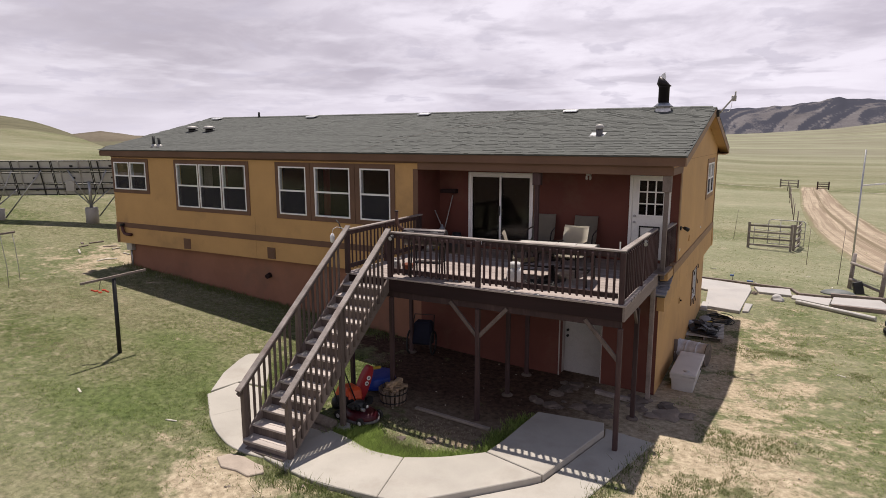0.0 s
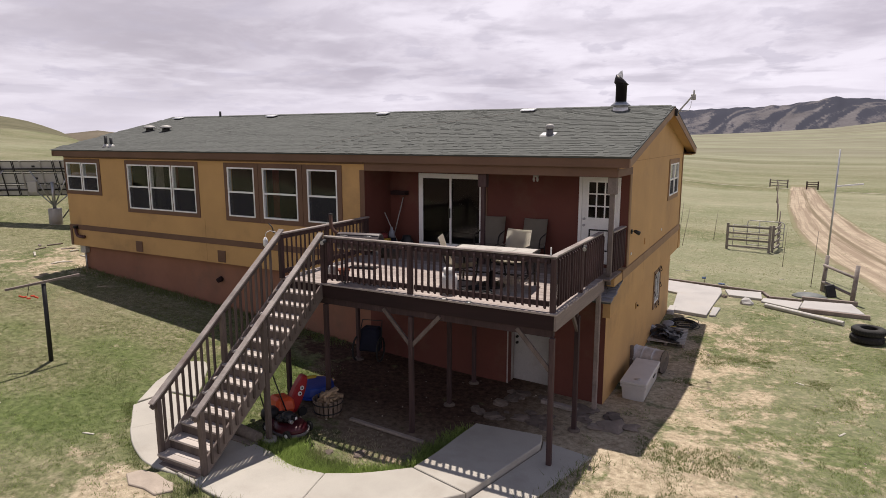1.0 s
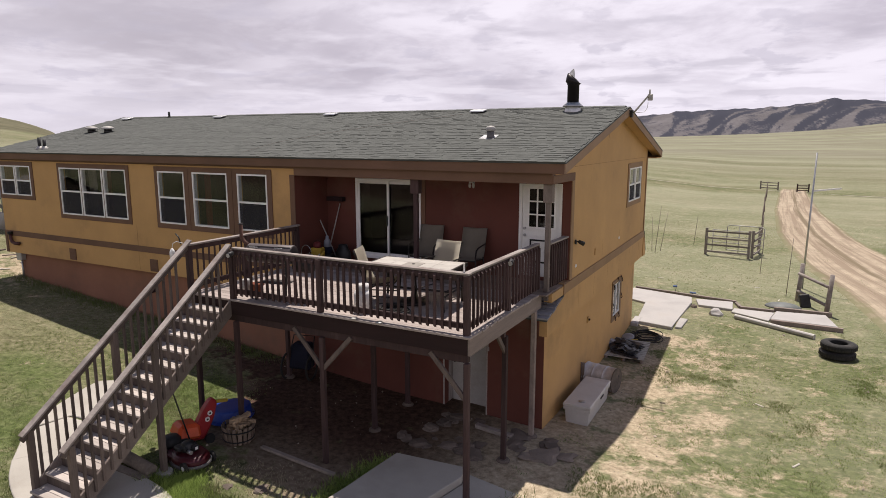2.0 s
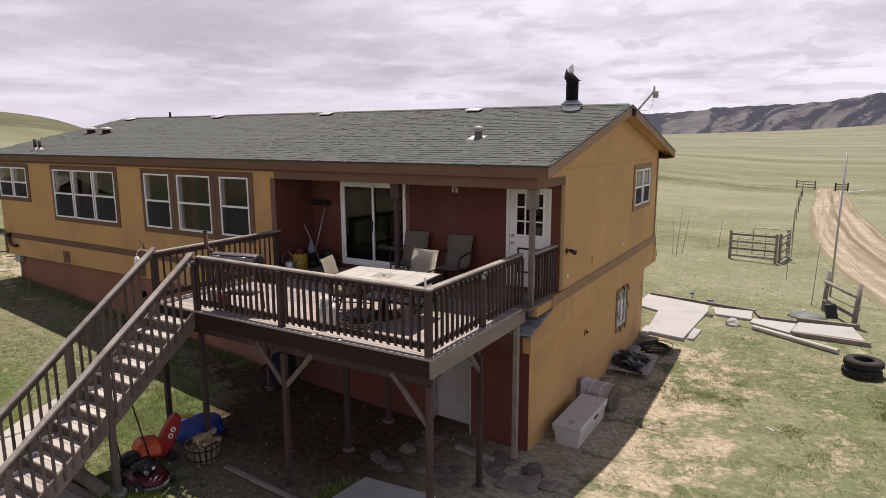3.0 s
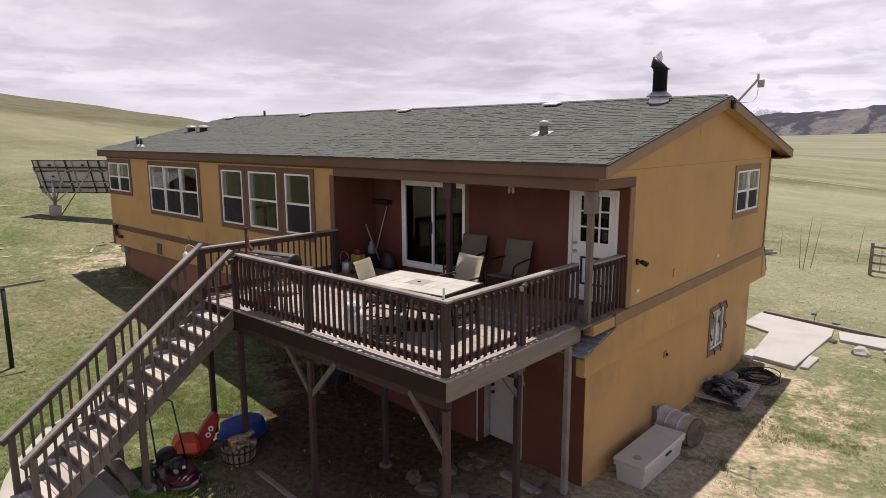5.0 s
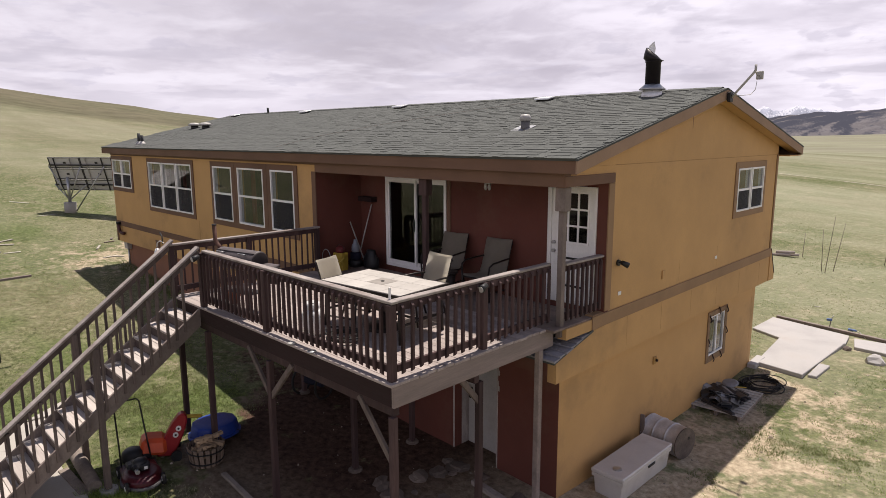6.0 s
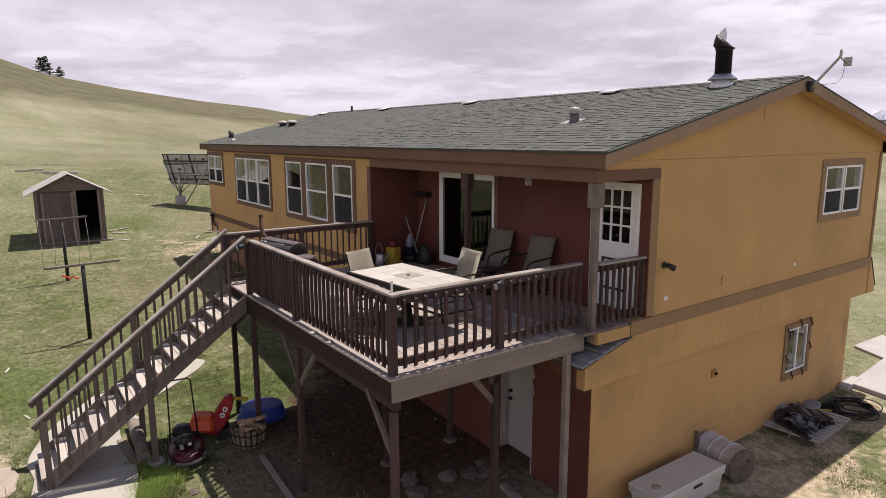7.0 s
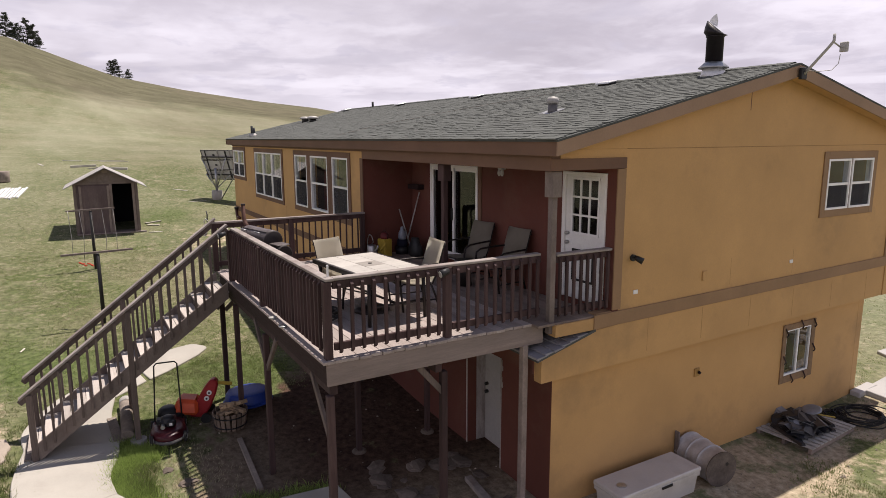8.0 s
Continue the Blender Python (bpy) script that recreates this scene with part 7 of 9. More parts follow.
lathe("storm_collar", GALV, flue, [(0.165, 0.19), (0.275, 0.195), (0.28, 0.21), (0.20, 0.27), (0.165, 0.30)], 28)
lathe("pipe", CHIMBLACK, flue, [(0.158, 0.22), (0.158, 0.70), (0.172, 0.705), (0.172, 0.725), (0.14, 0.73)], 28)
# turning cowl: a slanted helmet with a silver lid and a vane
HIGH = -2.72
bm = bmesh.new()
seg = 26
rings = []
for rad, z0, lean in ((0.155, 0.715, 0.0), (0.215, 0.755, 0.03), (0.20, 0.80, 0.075), (0.165, 0.855, 0.125)):
    rings.append([bm.verts.new((rad * math.cos(2 * math.pi * k / seg), rad * math.sin(2 * math.pi * k / seg), z0 + lean * math.cos(2 * math.pi * k / seg - HIGH))) for k in range(seg)])
for a, b in zip(rings, rings[1:]):
    for k in range(seg):
        bm.faces.new((a[k - 1], a[k], b[k], b[k - 1]))
bm.faces.new(rings[0][::-1])
bm.faces.new(rings[-1])
part("cowl_hood", bm, CHIMBLACK, flue, smooth=True)
bm = bmesh.new()
lid = [bm.verts.new((0.15 * math.cos(2 * math.pi * k / seg), 0.15 * math.sin(2 * math.pi * k / seg), 0.862 + 0.114 * math.cos(2 * math.pi * k / seg - HIGH))) for k in range(seg)]
up_ = [bm.verts.new(v.co + Vector((0, 0, 0.008))) for v in lid]
for k in range(seg):
    bm.faces.new((lid[k - 1], lid[k], up_[k], up_[k - 1]))
bm.faces.new(lid[::-1])
bm.faces.new(up_)
part("cowl_lid", bm, ZINC, flue, "shiny steel lid")
ch, sh_ = math.cos(HIGH), math.sin(HIGH)
bm = bmesh.new()
add_prism(bm, [(-0.02, 0.87), (0.13, 0.95), (0.10, 1.01), (0.05, 1.055), (0.0, 1.085), (-0.03, 0.96)], -0.008, 0.008, Matrix(((ch, 0, -sh_, 0), (sh_, 0, ch, 0), (0, 1, 0, 0), (0, 0, 0, 1))))
part("cowl_fin", bm, ZINC, flue, "shiny steel vane")

va = thing("roof_vent", pose(-4.04, 14.78, roof_z(14.78)) @ Matrix.Diagonal((0.78, 0.78, 0.95, 1)), "grey round roof vent with a domed cap", "roof vent")
lathe("pipe", DARKGALV, va, [(0.12, -0.04), (0.10, 0.04), (0.10, 0.17)], 18)
lathe("cap", PALEMETAL, va, [(0.125, 0.15), (0.125, 0.22), (0.09, 0.26), (0.02, 0.27)], 18, label="pale domed cap")
bx("flashing", GALV, va, -0.22, 0.22, -0.2, 0.2, -0.005, 0.008).matrix_basis = Matrix.Rotation(ang, 4, "X") @ Matrix.Translation((-0.05, 0, 0.015))
for x, y in ((-18.87, 15.55), (-17.99, 15.53)):
    v = thing("roof_vent", pose(x, y, roof_z(y)), "low silver mushroom roof vent", "roof vent", "mushroom vents")
    lathe("neck", DARKSTEEL, v, [(0.13, -0.05), (0.12, 0.10)], 16)
    lathe("cap", PALEMETAL, v, [(0.20, 0.10), (0.21, 0.14), (0.12, 0.19), (0.02, 0.20)], 18)
for x, h in ((-18.19, 0.34), (-17.93, 0.28)):
    v = thing("vent_pipe", pose(x, 13.42, roof_z(13.42)), "thin black plumbing vent pipe on the roof", "vent pipe", "plumbing vents")
    cyl("pipe", BLACKPLASTIC, v, (0, 0, -0.05), (0, 0, h), 0.045, seg=12)
    lathe("boot", PALEMETAL, v, [(0.13, -0.03), (0.10, 0.03), (0.05, 0.09)], 14)
for x in (-19.7, -15.0, -10.4, -5.6):
    v = thing("ridge_vent", pose(x, 17.50, roof_z(17.50)), "low pale sheet-metal vent near the ridge", "roof vent", "ridge vents")
    bx("throat", DARKSTEEL, v, -0.17, 0.17, -0.09, 0.09, -0.02, 0.05, bevel=0.006)
    bm = bmesh.new()
    add_prism(bm, [(-0.15, 0.035), (0.15, 0.035), (0.12, 0.06), (-0.12, 0.07)], -0.2, 0.2, Matrix(((0, 0, 1, 0), (1, 0, 0, 0), (0, 1, 0, 0), (0, 0, 0, 1))))
    part("hood", bm, ZINC, v, bevel=0.01).matrix_basis = Matrix.Rotation(ang, 4, "X") @ Matrix.Translation((0, 0, 0.01))
v = thing("vent_pipe", pose(-17.8, 17.78, roof_z(17.78)), "short black vent stub at the ridge", "vent pipe")
cyl("pipe", BLACKPLASTIC, v, (0, 0, -0.05), (0, 0, 0.2), 0.04, seg=10)
bm = bmesh.new()
add_tube(bm, [(-9.75, 13.25, roof_z(13.25) + 0.03), (-9.55, 14.2, roof_z(14.2) + 0.03), (-8.6, 15.3, roof_z(15.3) + 0.03), (-7.2, 16.4, roof_z(16.4) + 0.03), (-5.9, 17.2, roof_z(17.2) + 0.03)], 0.0035, 5)
tagged(part("roof_cable", bm, GREYWOOD, None), "thin pale cable lying slack across the shingles", "cable")

aerial = thing("antenna", pose(-1.76, 17.86, 6.17), "grey roof antenna on a bent arm", "antenna")
bx("bracket", DARKSTEEL, aerial, -0.03, 0.03, -0.07, 0.07, -0.08, 0.10, bevel=0.01)
tube("arm", PALEMETAL, aerial, [(0.02, 0.0, 0.0), (0.12, 0.03, 0.13), (0.33, 0.09, 0.40), (0.37, 0.10, 0.46), (0.37, 0.10, 0.56)], 0.022)
bx("radio", PALEMETAL, aerial, 0.25, 0.37, 0.48, 0.53, 0.33, 0.48, "pale radio box", 0.01)
cyl("radio_clamp", GALV, aerial, (0.37, 0.10, 0.44), (0.28, 0.46, 0.40), 0.012, seg=8)
tube("cable", PALEMETAL, aerial, [(0.27, 0.49, 0.30), (0.26, 0.48, 0.16), (0.22, 0.38, 0.06), (0.12, 0.2, 0.04), (0.02, 0.04, 0.05)], 0.006, 5)

# ---------------------------------------------------------------- wall fittings
spot = thing("flood_light", pose(XR, 14.66, 3.53), "dark outdoor flood light on the gable wall", "wall lamp")
cyl("base", DARKSTEEL, spot, (0.0, 0, 0), (0.03, 0, 0), 0.05, seg=12)
tube("arm", DARKSTEEL, spot, [(0.02, 0, 0), (0.08, -0.02, 0.03), (0.11, -0.02, 0.02)], 0.010)
cyl("head", DARKSTEEL, spot, (0.09, -0.04, 0.02), (0.17, 0.03, -0.03), 0.035, 0.048, 14)
pend = thing("porch_lamp", pose(-3.96, 13.72, 4.86), "small white twin-bulb lamp under the porch roof", "lamp")
bx("base", PALEMETAL, pend, -0.05, 0.05, -0.05, 0.05, -0.14, 0.0, bevel=0.01)
for s in (-1, 1):
    bm = bmesh.new()
    add_lathe(bm, [(0.015, 0.0), (0.03, 0.04), (0.025, 0.08), (0.015, 0.11)], 14, Matrix.Translation((s * 0.04, -0.02, -0.24)))
    part("bulb", bm, PALEMETAL, pend, "white bulb", smooth=True)
for x, z in ((-7.7, 4.78), (-2.95, 4.80)):
    v = thing("porch_fixture", pose(x, 14.1, z), "small dark lamp bracket under the porch roof", "lamp", "porch brackets")
    bx("bracket", DARKSTEEL, v, -0.05, 0.05, -0.05, 0.05, -0.05, 0.06, bevel=0.01)
tap = thing("wall_tap", pose(LXR, 16.44, 1.42), "small brass wall tap on a yellowed plate", "tap")
bx("plate", material("yellowed_plate", (0.30, 0.17, 0.05), 0.6), tap, 0.0, 0.02, -0.06, 0.06, -0.07, 0.07, bevel=0.004)
cyl("spout", RIMWOOD, tap, (0.02, 0.03, 0), (0.055, 0.035, -0.01), 0.025, seg=10)
out1 = thing("socket_box", pose(XR, 16.25, 3.09), "small ochre socket box on the gable wall", "socket")
bx("cover", OCHRE, out1, 0.0, 0.025, -0.05, 0.05, -0.075, 0.075, bevel=0.005)
for y, z in ((14.75, 3.02), (18.55, 3.08)):
    v = thing("wall_patch", pose(XR, y, z), "tiny pale cover plate on the ochre wall", "cover plate", "cover plates")
    bx("plate", PLASTIC_WHITE, v, 0.0, 0.012, -0.045, 0.045, -0.03, 0.03, bevel=0.003)
v = thing("dryer_vent", pose(-13.38, LYF, 1.54), "dark rusty round vent hood on the lower wall", "vent")
cyl("hood", RIMWOOD, v, (0, 0, 0), (0, -0.14, -0.03), 0.08, 0.07, 14)
v = thing("vent_elbow", pose(-19.85, YF, 2.48), "dark brown elbow pipe on the wall corner", "pipe")
tube("pipe", material("dark_brown_pipe", (0.075, 0.026, 0.022), 0.5), v, [(0.62, -0.08, -0.10), (0.40, -0.08, -0.11), (0.27, -0.08, -0.08), (0.20, -0.08, 0.02), (0.18, -0.08, 0.18)], 0.052, 12)
cyl("cap", DARKSTEEL, v, (0.18, -0.08, 0.17), (0.18, -0.08, 0.25), 0.075, seg=14)
v = thing("meter_box", pose(-19.62, LYF, 1.85), "grey electric box with a conduit to the ground", "meter box")
bx("box", PALEMETAL, v, -0.14, 0.14, -0.16, -0.01, -0.05, 0.30, bevel=0.012)
cyl("conduit", GALV, v, (0.02, -0.08, -0.7), (0.02, -0.08, -0.05), 0.03, seg=10)
# dark leaf-like ironwork over the basement window frame
for k, (y, z) in enumerate(((18.83, 1.72), (19.30, 1.82), (19.72, 1.78), (19.74, 1.30), (19.5, 0.80), (19.1, 0.80), (18.83, 1.2))):
    v = thing("iron_hook", pose(LXR + 0.024, y, z, 0, 0, 0), "rusty curled iron hook on the window board", "hook", "hooks round the window")
    tube("hook", RAILWOOD, v, [(0.0, 0.0, 0.06), (0.02, 0.02, 0.0), (0.03, 0.05, -0.06), (0.02, 0.02, -0.10)], 0.012, 6)
# hanging dishes of a bird feeder on the stair post
v = thing("wind_chime", pose(-8.12, 10.0, 3.62), "white metal garden ornament hanging from the rail", "ornament")
tube("bracket", PLASTIC_WHITE, v, [(0.1, 0, 0.1), (-0.06, 0, 0.12), (-0.14, -0.02, 0.08), (-0.17, -0.02, 0.0)], 0.008, 6)
lathe("cup", PLASTIC_WHITE, v, [(0.02, -0.22), (0.05, -0.18), (0.05, -0.08), (0.02, -0.02)], 12, Matrix.Translation((-0.17, -0.02, 0)))
tube("prong", DARKSTEEL, v, [(0.05, 0, 0.08), (-0.02, 0.02, 0.2), (-0.10, 0.02, 0.26)], 0.012, 6)
for x, y in ((-6.85, 10.12), (-2.27, 11.78)):
    v = thing("rail_lamp", pose(x, y, DZ + 0.86), "small black clip-on spotlight on the railing", "lamp", "railing spotlights")
    cyl("head", BLACKPLASTIC, v, (0.0, -0.05, 0.0), (0.02, -0.17, -0.03), 0.035, 0.05, 12)
    cyl("lens", PALEMETAL, v, (0.02, -0.171, -0.03), (0.0201, -0.18, -0.032), 0.04, seg=12)

# ---------------------------------------------------------------- on the deck
TILE = material("cream_stone_tile", (0.43, 0.402, 0.362), 0.6, var=0.10, scale=3, fine=40, bump=0.12, rand=0.08, dirt=(0.38, 0.33, 0.27), dirt_amt=0.2)
SLING = material("tan_sling_fabric", (0.54, 0.50, 0.42), 0.9, var=0.08, scale=4, fine=160, bump=0.3)
translucent(SLING, 0.35)
FRAMEBLACK = material("dark_bronze_frame", (0.030, 0.024, 0.022), 0.45, metal=0.4, var=0.15, scale=4, fine=40, bump=0.05)

table = thing("patio_table", pose(-3.985, 11.455, DZ, 0, 0, 5.5) @ Matrix.Diagonal((0.95, 0.95, 1, 1)), "rectangular patio table with cream stone tiles", "table")
bm = bmesh.new()
for a, b, c, d in ((-0.86, 0.86, -0.54, -0.50), (-0.86, 0.86, 0.50, 0.54), (-0.86, -0.82, -0.50, 0.50), (0.82, 0.86, -0.50, 0.50)):
    add_box(bm, a, b, c, d, 0.62, 0.685)
part("frame", bm, FRAMEBLACK, table, "dark metal frame", bevel=0.004)
bx("underside", FRAMEBLACK, table, -0.82, 0.82, -0.50, 0.50, 0.645, 0.655)
cells = [(-0.82, -0.41), (-0.41, 0.0), (0.0, 0.41), (0.41, 0.82)]
for i, (a, b) in enumerate(cells):
    for j, (c, d) in enumerate(((-0.50, -0.17), (-0.17, 0.17), (0.17, 0.50))):
        if j == 1 and i in (1, 2):
            continue
        bx("tile", TILE, table, a + 0.003, b - 0.003, c + 0.003, d - 0.003, 0.656, 0.686, bevel=0.003)
for a, b in ((-0.41, -0.17), (0.17, 0.41)):
    bx("tile", TILE, table, a + 0.003, b - 0.003, -0.167, 0.167, 0.656, 0.686, bevel=0.003)
bx("centre_tile", material("grey_centre_tile", (0.27, 0.245, 0.215), 0.6, var=0.15, scale=5), table, -0.167, 0.167, -0.167, 0.167, 0.656, 0.687, "grey centre tile", 0.003)
cyl("umbrella_cap", DARKSTEEL, table, (0, 0, 0.687), (0, 0, 0.695), 0.03, seg=14)
for x in (-0.78, 0.78):
    for y in (-0.46, 0.46):
        cyl("leg", FRAMEBLACK, table, (x, y, 0.0), (x * 0.97, y * 0.97, 0.63), 0.026, seg=10)
cyl("stretcher", FRAMEBLACK, table, (-0.75, 0, 0.25), (0.75, 0, 0.25), 0.018, seg=8)
for x in (-0.77, 0.77):
    cyl("stretcher", FRAMEBLACK, table, (x, -0.46, 0.25), (x, 0.46, 0.25), 0.018, seg=8)


# darker copy of the sling, with the porch shade in its colour
SHADESLING = material("shaded_sling_fabric", (0.30, 0.265, 0.215), 0.9, var=0.08, scale=4, fine=160, bump=0.3)


def patio_chair(m, label, cloth=SLING):
    """Facing local -y; the seat and the high back are one sling between two bent tubes."""
    c = thing("patio_chair", m, label, "chair", "patio chairs")
    prof = [(-0.28, 0.40), (-0.25, 0.425), (-0.10, 0.40), (0.10, 0.375), (0.20, 0.40), (0.26, 0.52), (0.33, 0.75), (0.385, 0.93), (0.41, 0.98)]
    bm = bmesh.new()
    rows = []
    for s in (-0.272, -0.13, 0.0, 0.13, 0.272):
        sag = 0.012 * (1 - (s / 0.272) ** 2)
        rows.append([bm.verts.new((s, y + sag, z - sag)) for y, z in prof])
    for a, b in zip(rows, rows[1:]):
        for k in range(len(prof) - 1):
            bm.faces.new((a[k], b[k], b[k + 1], a[k + 1]))
    bmesh.ops.solidify(bm, geom=list(bm.faces), thickness=0.008)
    part("sling", bm, cloth, c, "woven sling seat and back", smooth=True)
    for s in (-1, 1):
        x = s * 0.262
        tube("side_tube", FRAMEBLACK, c, [(x * 0.97, y + 0.02, z - 0.02) for y, z in prof], 0.013)
        tube("arm", FRAMEBLACK, c, [(x, 0.30, 0.66), (x * 1.08, 0.12, 0.66), (x * 1.12, -0.18, 0.645), (x * 1.1, -0.27, 0.60), (x * 1.06, -0.29, 0.48)], 0.016)
        tube("leg", FRAMEBLACK, c, [(x * 1.06, -0.29, 0.48), (x * 1.06, -0.27, 0.25), (x * 1.02, -0.24, 0.0)], 0.016)
        tube("leg", FRAMEBLACK, c, [(x, 0.18, 0.40), (x, 0.26, 0.20), (x, 0.32, 0.0)], 0.016)
        cyl("runner", FRAMEBLACK, c, (x * 1.03, -0.26, 0.14), (x, 0.28, 0.14), 0.012, seg=8)
    for y, z in ((-0.27, 0.38), (0.20, 0.36), (0.425, 0.90)):
        cyl("crossbar", FRAMEBLACK, c, (-0.26, y, z), (0.26, y, z), 0.014, seg=8)
    return c


patio_chair(pose(-4.54, 11.28, DZ, 0, 0, 108) @ Matrix.Diagonal((0.90, 1, 0.97, 1)), "tan sling patio chair at the sunny end of the table")
patio_chair(pose(-3.86, 12.06, DZ, 0, 0, -6), "tan sling patio chair behind the patio table")
patio_chair(pose(-5.07, 13.78, DZ, 0, 0, 8), "sling patio chair beside the sliding door, fabric darkened for shade", SHADESLING)
patio_chair(pose(-4.08, 13.80, DZ, 0, 0, 4), "sling patio chair turned aside by the porch wall, fabric darkened for shade", SHADESLING)
v = thing("side_table", pose(-4.62, 13.45, DZ), "small dark round stool between two chairs", "stool")
lathe("top", FRAMEBLACK, v, [(0.16, 0.40), (0.17, 0.42), (0.16, 0.44)], 20)
lathe("body", FRAMEBLACK, v, [(0.13, 0.0), (0.11, 0.2), (0.13, 0.40)], 20)


def smoker():
    t = thing("smoker_grill", pose(-6.38, 10.54, DZ, 0, 0, 12), "black barrel smoker grill with a side box and flue", "grill")
    steel = material("sooty_grill_steel", (0.105, 0.088, 0.086), 0.5, metal=0.2, var=0.35, scale=5, fine=30, bump=0.1, dirt=(0.17, 0.13, 0.12), dirt_amt=0.3)
    soot = material("black_grill_iron", (0.030, 0.024, 0.024), 0.6, metal=0.2, var=0.3, scale=5, fine=30, bump=0.1)
    m = Matrix.Translation((0, 0, 0.81)) @ Matrix.Rotation(math.pi / 2, 4, "Y")
    lathe("barrel", steel, t, [(0.150, -0.44), (0.170, -0.43), (0.170, 0.43), (0.166, 0.44)], 26, m)
    lathe("end_cap", soot, t, [(0.02, 0.452), (0.15, 0.45), (0.165, 0.441)], 26, m, "sooty end plate")
    add = bmesh.new()
    add_beam(add, (-0.43, -0.10, 0.952), (0.43, -0.10, 0.952), 0.022, 0.010)
    part("lid_seam", add, soot, t)
    lathe("fire_box", soot, t, [(0.12, -0.17), (0.14, -0.16), (0.14, 0.16), (0.12, 0.17)], 20, Matrix.Translation((0.635, 0.0, 0.64)) @ Matrix.Rotation(math.pi / 2, 4, "Y"))
    bx("fire_box_lid", steel, t, 0.50, 0.77, -0.11, 0.11, 0.765, 0.79, bevel=0.008)
    tube("flue", material("rusty_flue", (0.085, 0.040, 0.028), 0.8, var=0.3, scale=6), t, [(-0.40, 0.0, 0.90), (-0.54, 0.0, 1.0), (-0.60, 0, 1.08), (-0.605, 0, 1.32)], 0.034, 12, "rusty flue pipe")
    lathe("flue_rim", soot, t, [(0.030, 1.31), (0.038, 1.31), (0.038, 1.335), (0.030, 1.335)], 14, Matrix.Translation((-0.605, 0, 0)))
    for x in (-0.25, 0.25):
        tube("lid_handle", GALV, t, [(x - 0.07, -0.15, 0.93), (x - 0.07, -0.20, 0.95), (x + 0.07, -0.20, 0.95), (x + 0.07, -0.15, 0.93)], 0.008, 6)
    for x in (-0.24, 0.36):
        for y in (-0.18, 0.18):
            beam("leg", soot, t, (x, y * 1.1, 0.0), (x, y * 0.7, 0.72), 0.03, 0.03)
    beam("rack", soot, t, (-0.22, 0, 0.3), (0.36, 0, 0.3), 0.30, 0.015)


smoker()
v = thing("propane_bottle", pose(-4.42, 10.55, DZ), "white propane bottle on the deck boards", "gas bottle")
lathe("tank", PLASTIC_WHITE, v, [(0.11, 0.0), (0.11, 0.03), (0.15, 0.06), (0.155, 0.30), (0.13, 0.36), (0.05, 0.39)], 24)
lathe("collar", PLASTIC_WHITE, v, [(0.10, 0.36), (0.10, 0.47), (0.09, 0.47), (0.09, 0.36)], 20)
cyl("valve", DARKSTEEL, v, (0, 0, 0.38), (0, 0, 0.45), 0.03, seg=10)
v = thing("flower_pot", pose(-6.84, 10.62, DZ), "small terracotta flower pot on the deck", "flower pot")
lathe("pot", material("terracotta", (0.22, 0.065, 0.035), 0.85, var=0.15, scale=6), v, [(0.08, 0.0), (0.11, 0.17), (0.125, 0.17), (0.125, 0.21), (0.10, 0.21), (0.09, 0.17)], 20)
v = thing("glass_jar", pose(-7.12, 10.62, DZ), "clear glass jar standing on the deck", "jar")
lathe("jar", PALEMETAL, v, [(0.09, 0.0), (0.10, 0.03), (0.10, 0.18), (0.07, 0.22), (0.07, 0.25)], 18)
hose_pts = []
bm = bmesh.new()
for k in range(5 * 22):
    a, j = 2 * math.pi * k / 22, k // 22
    hose_pts.append((-3.95 + (0.24 + 0.03 * math.sin(j * 2)) * math.cos(a) + 0.05 * math.sin(j), 10.72 + (0.20 + 0.02 * math.cos(j * 3)) * math.sin(a), DZ + 0.02 + 0.018 * j + 0.02 * abs(math.sin(a + j))))
add_tube(bm, hose_pts, 0.014, 6)
tagged(part("gas_hose", bm, RUBBER, None, smooth=True), "black hose coiled on the deck boards", "hose")
v = thing("parasol_base", pose(-3.985, 11.455, DZ), "dark round parasol base under the table", "parasol base")
lathe("base", FRAMEBLACK, v, [(0.27, 0.0), (0.27, 0.03), (0.20, 0.06), (0.06, 0.08), (0.03, 0.30)], 24)
for x, l in ((-4.30, "pale metal dish on the deck edge"), (-3.82, "grey plastic dish on the deck edge")):
    v = thing("plastic_dish", pose(x, 10.12, DZ), l, "dish", "dishes on the deck edge")
    lathe("dish", PALEMETAL if "pale" in l else GALV, v, [(0.055, 0.0), (0.06, 0.015), (0.05, 0.022)], 20)
v = thing("watering_can", pose(-7.78, 13.17, DZ), "galvanised watering can with a tall hoop handle", "watering can")
lathe("can", GALV, v, [(0.10, 0.0), (0.11, 0.02), (0.10, 0.24), (0.09, 0.25)], 20)
tube("handle", GALV, v, [(0.10, 0, 0.05), (0.02, 0.0, 0.30)] + [(-0.06 + 0.15 * math.cos(a), 0, 0.26 + 0.20 * math.sin(a)) for a in [0.3 + k * 0.38 for k in range(10)]], 0.008, 6)
tube("spout", GALV, v, [(0.10, 0, 0.05), (0.22, 0.0, 0.16), (0.32, 0, 0.28)], 0.018, 8)
v = thing("pail", pose(-7.74, 13.45, DZ, 0, 0, 12), "square yellow plastic pail with a red lid", "pail")
bx("body", PLASTIC_YELLOW, v, -0.13, 0.13, -0.10, 0.10, 0.0, 0.37, bevel=0.018)
lathe("lid", material("dull_red_plastic", (0.13, 0.018, 0.018), 0.6, var=0.15, scale=4), v, [(0.085, 0.371), (0.095, 0.40), (0.09, 0.47), (0.04, 0.50), (0.02, 0.50)], 20)
